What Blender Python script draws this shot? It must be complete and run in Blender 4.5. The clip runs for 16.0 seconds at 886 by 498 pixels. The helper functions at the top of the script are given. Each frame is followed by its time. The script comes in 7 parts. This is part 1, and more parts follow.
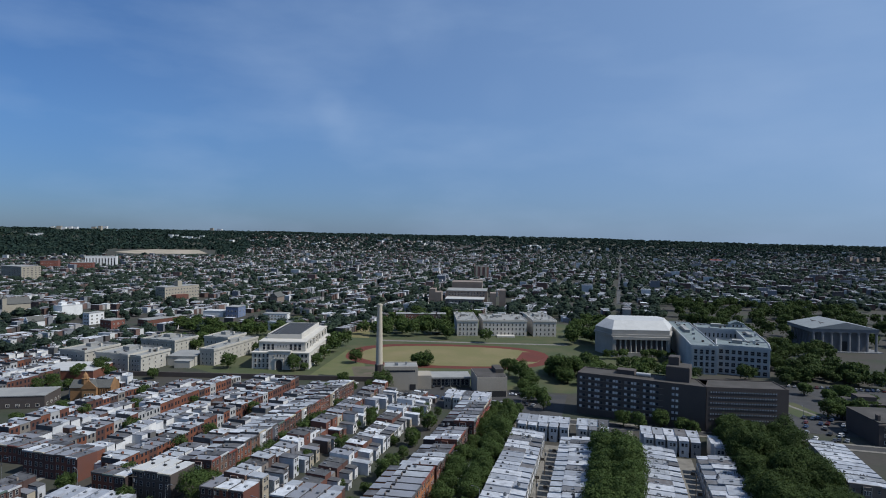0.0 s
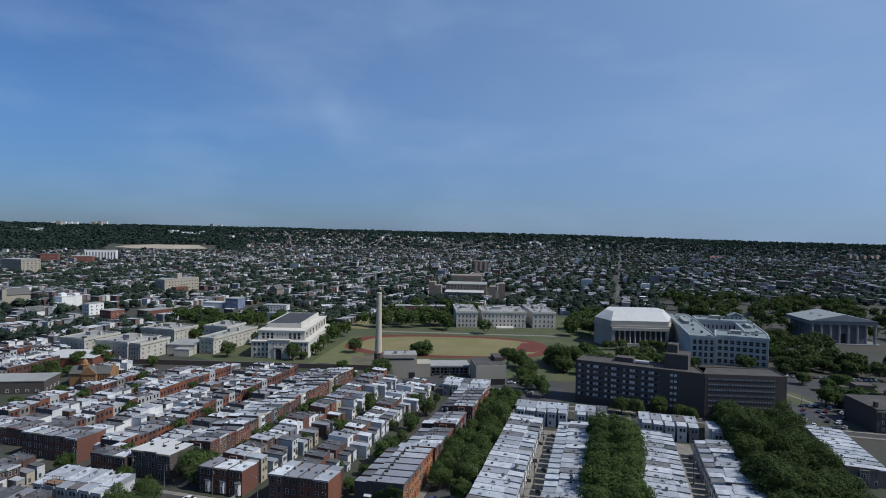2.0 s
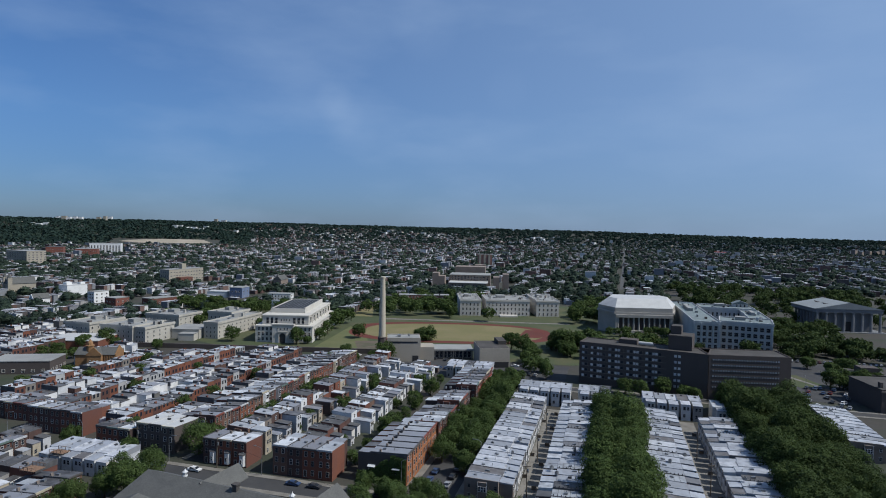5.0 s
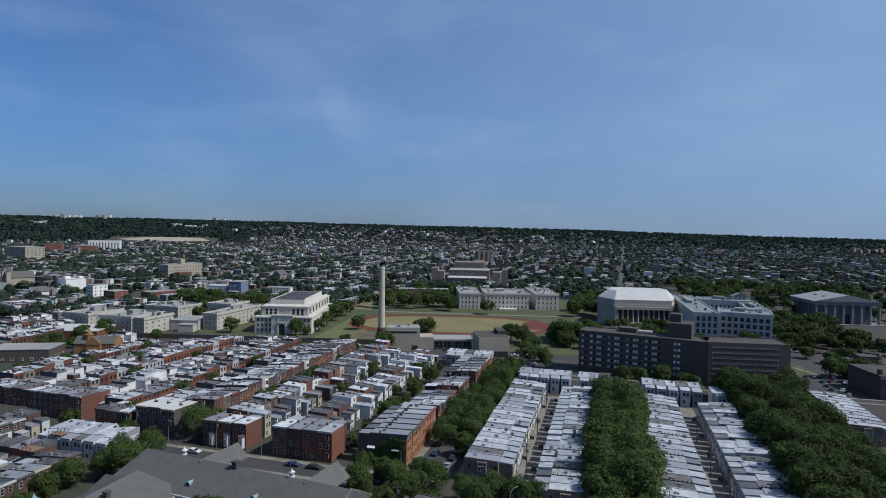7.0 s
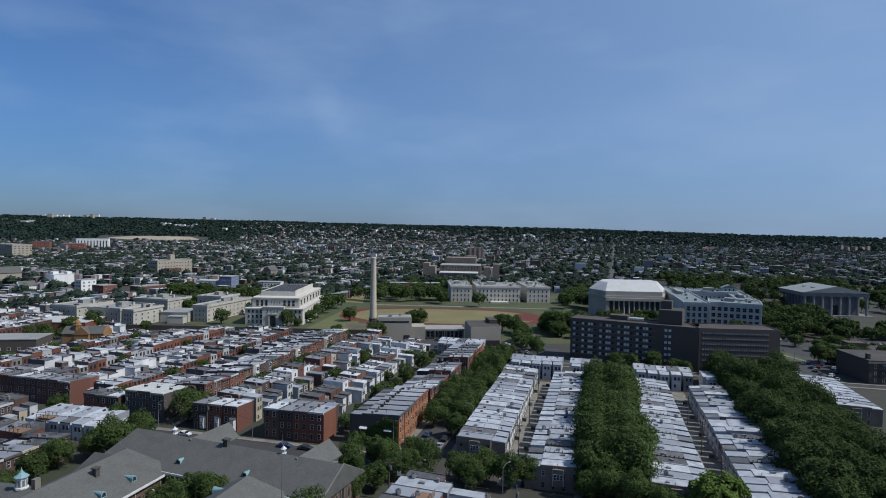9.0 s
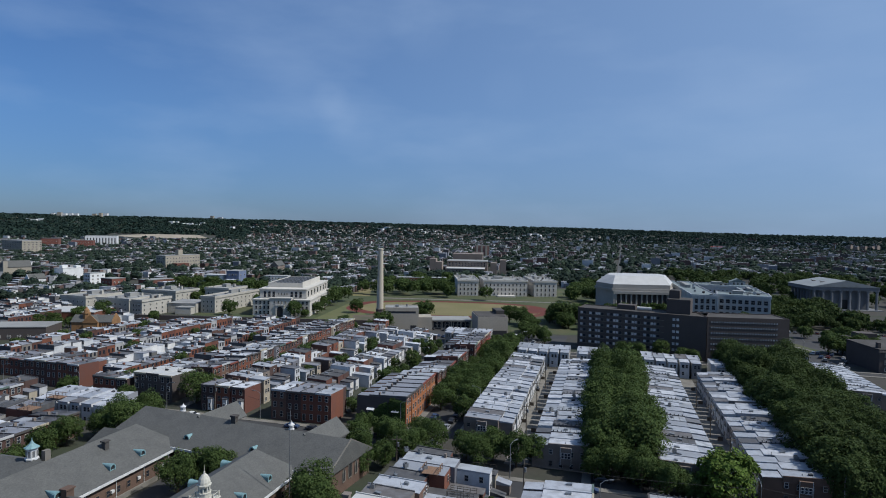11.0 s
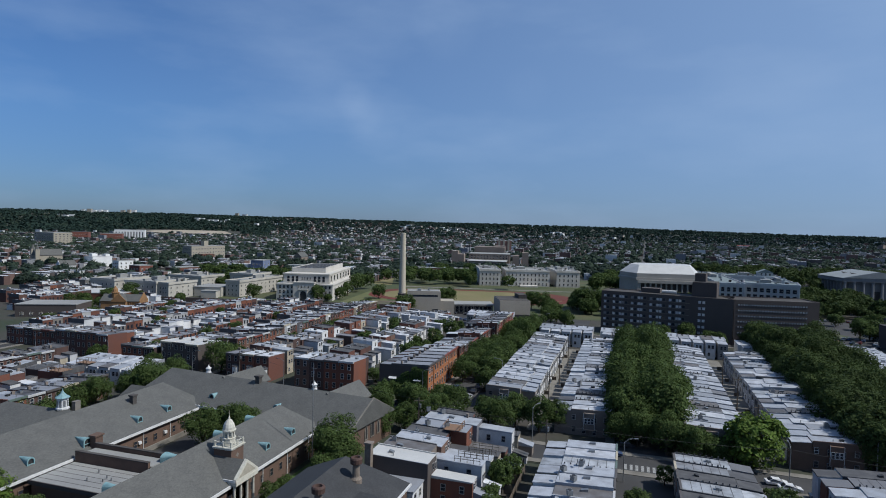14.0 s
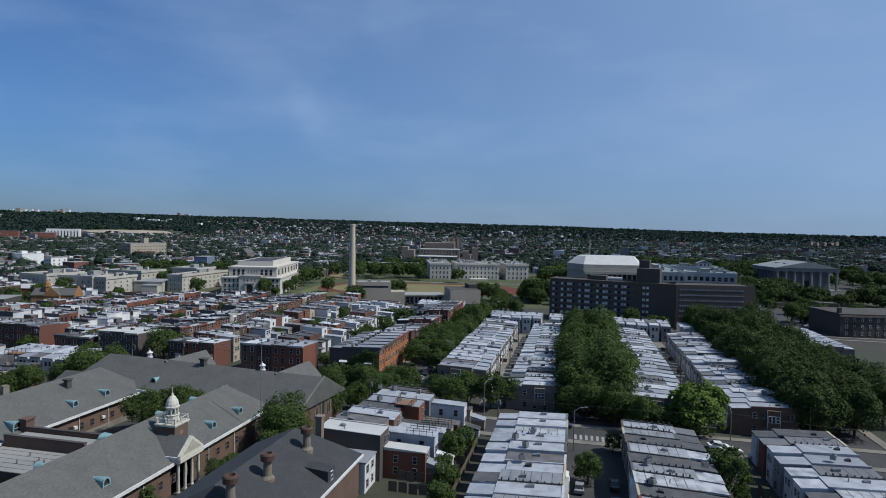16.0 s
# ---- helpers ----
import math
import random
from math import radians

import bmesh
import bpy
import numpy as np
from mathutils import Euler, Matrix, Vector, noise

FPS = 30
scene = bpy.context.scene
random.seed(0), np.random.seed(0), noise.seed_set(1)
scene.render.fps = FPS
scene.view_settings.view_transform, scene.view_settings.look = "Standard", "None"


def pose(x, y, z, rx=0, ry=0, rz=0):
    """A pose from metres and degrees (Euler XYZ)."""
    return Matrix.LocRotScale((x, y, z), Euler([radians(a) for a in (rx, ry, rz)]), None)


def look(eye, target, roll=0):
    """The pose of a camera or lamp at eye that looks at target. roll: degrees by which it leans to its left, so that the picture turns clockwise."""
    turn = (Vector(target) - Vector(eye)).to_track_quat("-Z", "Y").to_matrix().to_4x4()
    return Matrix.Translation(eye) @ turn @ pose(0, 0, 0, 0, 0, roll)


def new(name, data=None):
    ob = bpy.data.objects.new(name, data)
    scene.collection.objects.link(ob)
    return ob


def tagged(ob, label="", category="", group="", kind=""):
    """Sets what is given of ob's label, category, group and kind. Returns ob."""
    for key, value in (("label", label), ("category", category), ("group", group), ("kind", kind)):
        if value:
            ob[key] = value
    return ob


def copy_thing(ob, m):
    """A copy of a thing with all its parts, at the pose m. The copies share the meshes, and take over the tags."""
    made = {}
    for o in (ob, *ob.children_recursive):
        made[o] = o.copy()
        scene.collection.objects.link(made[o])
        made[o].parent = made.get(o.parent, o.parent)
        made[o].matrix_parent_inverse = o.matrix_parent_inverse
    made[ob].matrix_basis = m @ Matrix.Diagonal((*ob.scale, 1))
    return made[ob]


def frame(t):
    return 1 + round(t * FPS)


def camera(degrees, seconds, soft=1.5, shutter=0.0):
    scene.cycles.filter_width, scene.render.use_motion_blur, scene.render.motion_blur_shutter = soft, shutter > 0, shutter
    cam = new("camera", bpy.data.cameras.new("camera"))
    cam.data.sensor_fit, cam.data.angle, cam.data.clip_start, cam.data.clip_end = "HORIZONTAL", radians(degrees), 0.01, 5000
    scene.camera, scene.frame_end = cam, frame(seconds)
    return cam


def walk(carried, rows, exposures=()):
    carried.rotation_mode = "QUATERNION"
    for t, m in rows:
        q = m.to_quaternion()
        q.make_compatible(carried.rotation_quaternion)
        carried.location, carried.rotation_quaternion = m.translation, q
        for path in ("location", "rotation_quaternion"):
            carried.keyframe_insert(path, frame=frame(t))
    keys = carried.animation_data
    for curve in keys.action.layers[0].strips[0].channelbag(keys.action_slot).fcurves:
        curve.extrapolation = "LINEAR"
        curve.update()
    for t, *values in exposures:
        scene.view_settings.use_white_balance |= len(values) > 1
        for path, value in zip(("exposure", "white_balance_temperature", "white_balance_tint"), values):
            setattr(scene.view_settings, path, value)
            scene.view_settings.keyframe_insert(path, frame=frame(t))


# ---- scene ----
cam = camera(72.0, 16.0, soft=1.0)
PATH = [
    (0, (0.249, -5.535, 91.934), (-0.268, -3.604, 91.887), 0.8),
    (0.5, (0.357, -5.549, 90.791), (-0.161, -3.618, 90.742), 0.8),
    (1, (0.339, -5.58, 89.515), (-0.175, -3.648, 89.464), 0.9),
    (1.5, (0.631, -5.639, 88.126), (0.113, -3.708, 88.073), 0.9),
    (2, (0.722, -5.824, 86.708), (0.205, -3.892, 86.652), 1.0),
    (2.5, (0.914, -5.932, 85.312), (0.393, -4.002, 85.256), 1.0),
    (3, (0.766, -6.11, 84.019), (0.245, -4.18, 83.96), 1.1),
    (3.5, (0.905, -5.952, 82.598), (0.392, -4.02, 82.538), 1.0),
    (4, (0.937, -6.191, 81.309), (0.409, -4.264, 81.246), 1.1),
    (6.5, (0.751, -5.909, 74.541), (0.224, -3.98, 74.472), 1.1),
    (7, (0.737, -6.083, 73.016), (0.212, -4.155, 72.948), 1.1),
    (7.5, (0.572, -6.234, 71.623), (0.038, -4.308, 71.553), 1.1),
    (8, (0.587, -6.454, 70.186), (0.052, -4.528, 70.115), 1.1),
    (8.5, (0.952, -6.273, 68.539), (0.429, -4.343, 68.47), 1.0),
    (9, (0.565, -6.0, 66.902), (0.068, -4.064, 66.834), 1.0),
    (11.5, (0.374, -6.183, 59.683), (-0.146, -4.253, 59.615), 1.1),
    (12, (0.351, -6.094, 58.135), (-0.165, -4.163, 58.067), 1.1),
    (12.5, (0.265, -6.205, 56.617), (-0.246, -4.272, 56.55), 1.1),
    (13, (0.053, -6.366, 54.956), (-0.476, -4.438, 54.887), 1.1),
    (13.5, (0.289, -6.455, 53.355), (-0.299, -4.544, 53.284), 1.4),
    (14, (0.256, -6.254, 51.871), (-0.33, -4.344, 51.8), 1.4),
    (14.5, (0.238, -6.241, 50.425), (-0.328, -4.325, 50.355), 1.4),
    (15, (0.081, -6.246, 48.978), (-0.474, -4.326, 48.908), 1.4),
    (15.5, (-0.089, -6.274, 47.554), (-0.637, -4.352, 47.486), 1.3),
    (16, (-0.063, -5.846, 46.134), (-0.49, -3.893, 46.067), 1.2),
]
walk(cam, [(t, look(eye, target, roll)) for t, eye, target, roll in PATH], [(0, 0.0, 6150, 8), (16, 0.0, 6150, 8)])

# ---- light ----
SUN_AZ, SUN_EL = 88.0, 50.0
world = bpy.data.worlds.new("sky")
scene.world = world
world.use_nodes = True
wn, wl = world.node_tree.nodes, world.node_tree.links
wn.clear()
w_out, w_bg, w_sky = wn.new("ShaderNodeOutputWorld"), wn.new("ShaderNodeBackground"), wn.new("ShaderNodeTexSky")
w_sky.sky_type, w_sky.sun_disc = "NISHITA", False
w_sky.sun_elevation, w_sky.sun_rotation = radians(SUN_EL), radians(SUN_AZ)
w_sky.altitude, w_sky.air_density, w_sky.dust_density, w_sky.ozone_density = 100, 1.0, 0.2, 4.0
# thin cirrus veils
w_tc, w_map, w_noise, w_ramp, w_mix = (wn.new("ShaderNodeTexCoord"), wn.new("ShaderNodeMapping"), wn.new("ShaderNodeTexNoise"),
                                       wn.new("ShaderNodeValToRGB"), wn.new("ShaderNodeMixRGB"))
w_map.inputs["Scale"].default_value = (2.2, 2.2, 7.0)
w_map.inputs["Rotation"].default_value = (0.2, 0.15, 0.5)
w_noise.inputs["Scale"].default_value, w_noise.inputs["Detail"].default_value = 1.6, 6.0
w_ramp.color_ramp.elements[0].position, w_ramp.color_ramp.elements[1].position = 0.45, 0.85
w_ramp.color_ramp.elements[0].color, w_ramp.color_ramp.elements[1].color = (0, 0, 0, 1), (0.34, 0.34, 0.34, 1)
w_mix.inputs["Color2"].default_value = (4.6, 6.0, 8.4, 1)
wl.new(w_tc.outputs["Generated"], w_map.inputs["Vector"])
wl.new(w_map.outputs["Vector"], w_noise.inputs["Vector"])
wl.new(w_noise.outputs["Fac"], w_ramp.inputs["Fac"])
w_fine = wn.new("ShaderNodeTexNoise")
w_fine.inputs["Scale"].default_value, w_fine.inputs["Detail"].default_value = 16.0, 5.0
wl.new(w_tc.outputs["Generated"], w_fine.inputs["Vector"])
veil = w_ramp.outputs["Color"]
for way, width, amount in (((-0.283, 0.908, 0.310), 3.4, 0.13), ((-0.300, 0.898, 0.322), 2.6, 0.08), ((-0.424, 0.884, 0.197), 2.0, 0.16), ((-0.412, 0.894, 0.175), 2.2, 0.15), ((-0.395, 0.907, 0.150), 2.4, 0.10), ((-0.163, 0.962, 0.221), 2.4, 0.06)):
    # single wisps of cirrus
    w_near, w_soft, w_torn, w_sum = wn.new("ShaderNodeVectorMath"), wn.new("ShaderNodeMapRange"), wn.new("ShaderNodeMath"), wn.new("ShaderNodeMath")
    w_near.operation, w_torn.operation, w_sum.operation = "DOT_PRODUCT", "MULTIPLY", "ADD"
    w_near.inputs[1].default_value = Vector(way).normalized()
    w_soft.interpolation_type = "SMOOTHSTEP"
    w_soft.inputs["From Min"].default_value, w_soft.inputs["From Max"].default_value, w_soft.inputs["To Max"].default_value = math.cos(radians(width)), 1.0, amount
    wl.new(w_tc.outputs["Generated"], w_near.inputs[0])
    wl.new(w_near.outputs["Value"], w_soft.inputs["Value"])
    wl.new(w_soft.outputs["Result"], w_torn.inputs[0])
    wl.new(w_fine.outputs["Fac"], w_torn.inputs[1])
    wl.new(veil, w_sum.inputs[0])
    wl.new(w_torn.outputs["Value"], w_sum.inputs[1])
    veil = w_sum.outputs["Value"]
wl.new(veil, w_mix.inputs["Fac"])
# bluer towards the horizon, and a thin bright haze on the side of the sun
w_xyz, w_grad, w_tint = wn.new("ShaderNodeSeparateXYZ"), wn.new("ShaderNodeValToRGB"), wn.new("ShaderNodeMixRGB")
w_grad.color_ramp.elements[0].position, w_grad.color_ramp.elements[0].color = 0.0, (0.30, 0.425, 0.72, 1)
w_grad.color_ramp.elements[1].position, w_grad.color_ramp.elements[1].color = 0.42, (0.72, 0.96, 1.25, 1)
mid = w_grad.color_ramp.elements.new(0.16)
mid.color = (0.60, 0.78, 1.045, 1)
low = w_grad.color_ramp.elements.new(0.06)
low.color = (0.42, 0.57, 0.87, 1)
w_tint.blend_type, w_tint.inputs["Fac"].default_value = "MULTIPLY", 1.0
w_dot, w_span, w_haze = wn.new("ShaderNodeVectorMath"), wn.new("ShaderNodeMapRange"), wn.new("ShaderNodeMixRGB")
w_dot.operation = "DOT_PRODUCT"
w_dot.inputs[1].default_value = (0.96, 0.17, 0.25)
w_span.inputs["From Min"].default_value, w_span.inputs["From Max"].default_value, w_span.inputs["To Max"].default_value = -0.55, 0.6, 0.62
w_haze.inputs["Color2"].default_value = (3.9, 5.4, 7.8, 1)
wl.new(w_tc.outputs["Generated"], w_xyz.inputs["Vector"])
wl.new(w_xyz.outputs["Z"], w_grad.inputs["Fac"])
wl.new(w_tc.outputs["Generated"], w_dot.inputs[0])
wl.new(w_dot.outputs["Value"], w_span.inputs["Value"])
wl.new(w_sky.outputs["Color"], w_tint.inputs["Color1"])
wl.new(w_grad.outputs["Color"], w_tint.inputs["Color2"])
wl.new(w_tint.outputs["Color"], w_haze.inputs["Color1"])
wl.new(w_span.outputs["Result"], w_haze.inputs["Fac"])
wl.new(w_haze.outputs["Color"], w_mix.inputs["Color1"])
wl.new(w_mix.outputs["Color"], w_bg.inputs["Color"])
wl.new(w_bg.outputs["Background"], w_out.inputs["Surface"])
w_bg.inputs["Strength"].default_value = 0.08
sun_data = bpy.data.lights.new("sun", "SUN")
sun_data.energy, sun_data.angle, sun_data.color = 4.8, radians(0.5), (1.0, 0.95, 0.88)
sun = new("sun", sun_data)
sun_from = Vector((math.cos(radians(SUN_EL)) * math.sin(radians(SUN_AZ)), math.cos(radians(SUN_EL)) * math.cos(radians(SUN_AZ)), math.sin(radians(SUN_EL))))
sun.matrix_world = look(sun_from * 300, (0, 0, 0))



# ---- materials ----
def material(name, colour, rough=0.8, second=None, scale=0.4, amount=0.5, fine=6.0, bump=0.15, metal=0.0, tones=None, per="object", fine_amount=0.25, leaf=0.0):
    """Base colour with broad stains (second colour) and fine grain in world size; tones: colours picked at random per object or per island."""
    if not leaf:
        # base colours scaled to 0.8 to balance the stronger sun
        colour, second = tuple(c * 0.8 for c in colour), second and tuple(c * 0.8 for c in second)
        tones = tones and [(at, tuple(c * 0.8 for c in tone)) for at, tone in tones]
    m = bpy.data.materials.new(name)
    m.use_nodes = True
    n, l = m.node_tree.nodes, m.node_tree.links
    b = n["Principled BSDF"]
    b.inputs["Roughness"].default_value, b.inputs["Metallic"].default_value = rough, metal
    b.inputs["Specular IOR Level"].default_value = 0.08 if leaf else 0.35
    geo = n.new("ShaderNodeNewGeometry")
    if tones:
        ramp = n.new("ShaderNodeValToRGB")
        ramp.color_ramp.interpolation = "CONSTANT"
        ramp.color_ramp.elements.remove(ramp.color_ramp.elements[1])
        for k, (at, c) in enumerate(tones):
            e = ramp.color_ramp.elements[0] if k == 0 else ramp.color_ramp.elements.new(at)
            e.position, e.color = at, (*c, 1)
        if per == "object":
            l.new(n.new("ShaderNodeObjectInfo").outputs["Random"], ramp.inputs["Fac"])
        else:
            l.new(geo.outputs["Random Per Island"], ramp.inputs["Fac"])
        base = ramp.outputs["Color"]
    else:
        rgb = n.new("ShaderNodeRGB")
        rgb.outputs[0].default_value = (*colour, 1)
        base = rgb.outputs[0]
    broad, grain = n.new("ShaderNodeTexNoise"), n.new("ShaderNodeTexNoise")
    broad.inputs["Scale"].default_value, broad.inputs["Detail"].default_value = scale, 5.0
    grain.inputs["Scale"].default_value, grain.inputs["Detail"].default_value = fine, 4.0
    for t in (broad, grain):
        l.new(geo.outputs["Position"], t.inputs["Vector"])
    spread = n.new("ShaderNodeMapRange")
    spread.inputs["From Min"].default_value, spread.inputs["From Max"].default_value, spread.inputs["To Max"].default_value = 0.42, 0.68, amount
    l.new(broad.outputs["Fac"], spread.inputs["Value"])
    mix = n.new("ShaderNodeMixRGB")
    l.new(spread.outputs["Result"], mix.inputs["Fac"])
    l.new(base, mix.inputs["Color1"])
    if second:
        mix.inputs["Color2"].default_value = (*second, 1)
    else:
        mix.blend_type = "MULTIPLY"
        mix.inputs["Color2"].default_value = (0.55, 0.55, 0.55, 1)
    mul = n.new("ShaderNodeMixRGB")
    mul.blend_type, mul.inputs["Fac"].default_value = "OVERLAY", fine_amount
    l.new(mix.outputs["Color"], mul.inputs["Color1"])
    l.new(grain.outputs["Fac"], mul.inputs["Color2"])
    l.new(mul.outputs["Color"], b.inputs["Base Color"])
    if bump:
        bm_ = n.new("ShaderNodeBump")
        bm_.inputs["Strength"].default_value, bm_.inputs["Distance"].default_value = bump, 0.05
        l.new(grain.outputs["Fac"], bm_.inputs["Height"])
        l.new(bm_.outputs["Normal"], b.inputs["Normal"])
    if leaf:
        tr, add = n.new("ShaderNodeBsdfTranslucent"), n.new("ShaderNodeMixShader")
        l.new(mul.outputs["Color"], tr.inputs["Color"])
        add.inputs["Fac"].default_value = leaf
        l.new(b.outputs["BSDF"], add.inputs[1])
        l.new(tr.outputs["BSDF"], add.inputs[2])
        l.new(add.outputs["Shader"], n["Material Output"].inputs["Surface"])
    return m


M_ROOF = material("coated_roof", (0.4, 0.42, 0.45), 0.6, (0.2, 0.2, 0.21), 0.35, 0.6, 5.0, 0.1,
                  tones=[(0.0, (0.36, 0.38, 0.41)), (0.28, (0.24, 0.25, 0.28)), (0.46, (0.60, 0.62, 0.65)), (0.62, (0.20, 0.20, 0.22)), (0.75, (0.10, 0.10, 0.105)), (0.87, (0.055, 0.052, 0.052))])
M_ROOF_WHITE = material("silver_roof_coating", (0.45, 0.47, 0.5), 0.55, (0.22, 0.22, 0.23), 0.45, 0.6, 5.0, 0.1,
                        tones=[(0.0, (0.405, 0.425, 0.465)), (0.35, (0.325, 0.345, 0.385)), (0.6, (0.50, 0.515, 0.55)), (0.80, (0.27, 0.285, 0.315)), (0.93, (0.12, 0.11, 0.105))])
M_ROOF_OLD = material("patched_grey_roof_coating", (0.3, 0.3, 0.32), 0.6, (0.13, 0.13, 0.135), 0.5, 0.7, 5.0, 0.15,
                      tones=[(0.0, (0.34, 0.36, 0.39)), (0.22, (0.16, 0.16, 0.17)), (0.4, (0.44, 0.46, 0.49)), (0.58, (0.085, 0.083, 0.085)), (0.76, (0.25, 0.26, 0.28)), (0.9, (0.055, 0.053, 0.055))])
M_TAR = material("tar_roof", (0.07, 0.07, 0.075), 0.85, (0.14, 0.14, 0.14), 0.5)
BRICKS = [(0.0, (0.140, 0.058, 0.042)), (0.3, (0.105, 0.050, 0.040)), (0.5, (0.190, 0.072, 0.044)), (0.7, (0.078, 0.048, 0.041)), (0.85, (0.155, 0.095, 0.070)), (0.94, (0.055, 0.038, 0.036))]
M_BRICK = material("red_brick", (0.22, 0.08, 0.05), 0.9, (0.12, 0.06, 0.05), 0.25, 0.5, 9.0, 0.3, tones=BRICKS)
M_ORANGE = material("orange_brick", (0.34, 0.13, 0.05), 0.9, (0.22, 0.08, 0.04), 0.3, 0.5, 9.0, 0.3)
M_CRIMSON = material("deep_red_brick", (0.26, 0.05, 0.035), 0.9, (0.18, 0.04, 0.03), 0.3, 0.5, 9.0, 0.3)
M_PALE = material("painted_masonry", (0.5, 0.5, 0.5), 0.8, None, 0.5, 0.45, 6.0, 0.15,
                  tones=[(0.0, (0.66, 0.66, 0.66)), (0.26, (0.115, 0.085, 0.075)), (0.38, (0.54, 0.55, 0.57)), (0.55, (0.72, 0.71, 0.69)), (0.70, (0.40, 0.35, 0.27)), (0.79, (0.16, 0.16, 0.18)), (0.9, (0.17, 0.07, 0.05))])
M_TRIM = material("white_painted_trim", (0.66, 0.66, 0.65), 0.6, None, 1.0, 0.35)
M_WHITEREAR = material("whitewashed_rear_wall", (0.6, 0.6, 0.6), 0.8, None, 0.5, 0.4, tones=[(0.0, (0.62, 0.62, 0.62)), (0.5, (0.5, 0.51, 0.53)), (0.75, (0.66, 0.64, 0.6)), (0.9, (0.3, 0.29, 0.28))])
M_FIELDSTONE = material("grey_brown_stucco", (0.21, 0.175, 0.15), 0.9, (0.13, 0.11, 0.095), 0.3, 0.6)
M_DARKTRIM = material("dark_painted_cornice", (0.10, 0.09, 0.085), 0.6, None, 1.0, 0.35,
                      tones=[(0.0, (0.10, 0.09, 0.085)), (0.35, (0.5, 0.5, 0.5)), (0.6, (0.22, 0.07, 0.05)), (0.75, (0.45, 0.4, 0.3)), (0.9, (0.12, 0.16, 0.14))])
M_GLASS = material("window_glass", (0.025, 0.03, 0.04), 0.12, None, 0.8, 0.3, 3.0, 0.0)
M_STONE = material("pale_limestone", (0.57, 0.54, 0.485), 0.85, (0.43, 0.405, 0.36), 0.12, 0.5, 4.0, 0.2)
M_MARBLE = material("weathered_marble", (0.50, 0.515, 0.515), 0.75, (0.34, 0.36, 0.365), 0.12, 0.6, 4.0, 0.2)
M_STONEROOF = material("light_flat_roofing", (0.30, 0.30, 0.285), 0.8, (0.20, 0.20, 0.20), 0.1, 0.6)
M_WHITEMETAL = material("white_metal_roof", (0.53, 0.525, 0.505), 0.5, None, 0.2, 0.2)
M_DORM = material("dark_brown_brick", (0.088, 0.073, 0.067), 0.9, (0.064, 0.055, 0.051), 0.1, 0.5, 5.0, 0.2)
M_GRAVEL = material("dark_gravel_roof", (0.06, 0.055, 0.05), 0.95, (0.1, 0.09, 0.085), 0.15, 0.6)
M_SCHOOLBRICK = material("brown_school_brick", (0.135, 0.086, 0.064), 0.9, (0.075, 0.052, 0.043), 0.4, 0.5, 9.0, 0.3)
M_SLATE = material("grey_slate", (0.105, 0.105, 0.098), 0.75, (0.075, 0.075, 0.072), 0.3, 0.5, 4.0, 0.3)
M_SLATE_DARK = material("dark_slate", (0.036, 0.037, 0.039), 0.75, (0.052, 0.053, 0.055), 0.3, 0.5, 4.0, 0.3)


def courses(m):
    """Slates laid in level courses: streaks and single slates a little lighter or darker."""
    n, l = m.node_tree.nodes, m.node_tree.links
    b = n["Principled BSDF"]
    old = b.inputs["Base Color"].links[0].from_socket
    geo, grow, cell, ramp, mix = n.new("ShaderNodeNewGeometry"), n.new("ShaderNodeMapping"), n.new("ShaderNodeTexVoronoi"), n.new("ShaderNodeMapRange"), n.new("ShaderNodeMixRGB")
    grow.inputs["Scale"].default_value = (2.8, 2.8, 9.0)
    cell.inputs["Scale"].default_value = 1.0
    ramp.inputs["To Min"].default_value, ramp.inputs["To Max"].default_value = 0.82, 1.16
    mix.blend_type, mix.inputs["Fac"].default_value = "MULTIPLY", 1.0
    l.new(geo.outputs["Position"], grow.inputs["Vector"])
    l.new(grow.outputs["Vector"], cell.inputs["Vector"])
    l.new(cell.outputs["Color"], ramp.inputs["Value"])
    l.new(old, mix.inputs["Color1"])
    l.new(ramp.outputs["Result"], mix.inputs["Color2"])
    l.new(mix.outputs["Color"], b.inputs["Base Color"])


courses(M_SLATE)
courses(M_SLATE_DARK)
M_COPPER = material("verdigris_copper", (0.21, 0.34, 0.36), 0.65, (0.12, 0.22, 0.25), 1.0, 0.7)
M_CREAM = material("cream_painted_wood", (0.60, 0.58, 0.50), 0.6, (0.42, 0.40, 0.34), 1.2, 0.6)
# darker cream copy: the shade inside the pediment is painted as colour
M_CREAMSHADE = material("shaded_cream_panel", (0.40, 0.37, 0.30), 0.7, (0.28, 0.26, 0.21), 1.2, 0.6)
M_TERRA = material("terracotta", (0.085, 0.048, 0.038), 0.8, (0.045, 0.032, 0.028), 1.5, 0.6)
M_FADED = material("faded_road_paint", (0.34, 0.34, 0.33), 0.9, (0.14, 0.14, 0.14), 2.0, 0.8)
M_ASPHALT = material("asphalt", (0.045, 0.045, 0.047), 0.9, (0.07, 0.068, 0.066), 0.12, 0.7, 8.0, 0.2)
M_CONCRETE = material("concrete", (0.21, 0.195, 0.17), 0.9, (0.12, 0.11, 0.095), 0.25, 0.7, 5.0, 0.2)
M_YARD = material("yard_earth", (0.13, 0.10, 0.075), 0.95, (0.06, 0.075, 0.035), 0.1, 0.8, 3.0, 0.3)
M_LAWN = material("dry_lawn", (0.058, 0.074, 0.030), 0.95, (0.095, 0.090, 0.044), 0.05, 0.8, 1.5, 0.3)
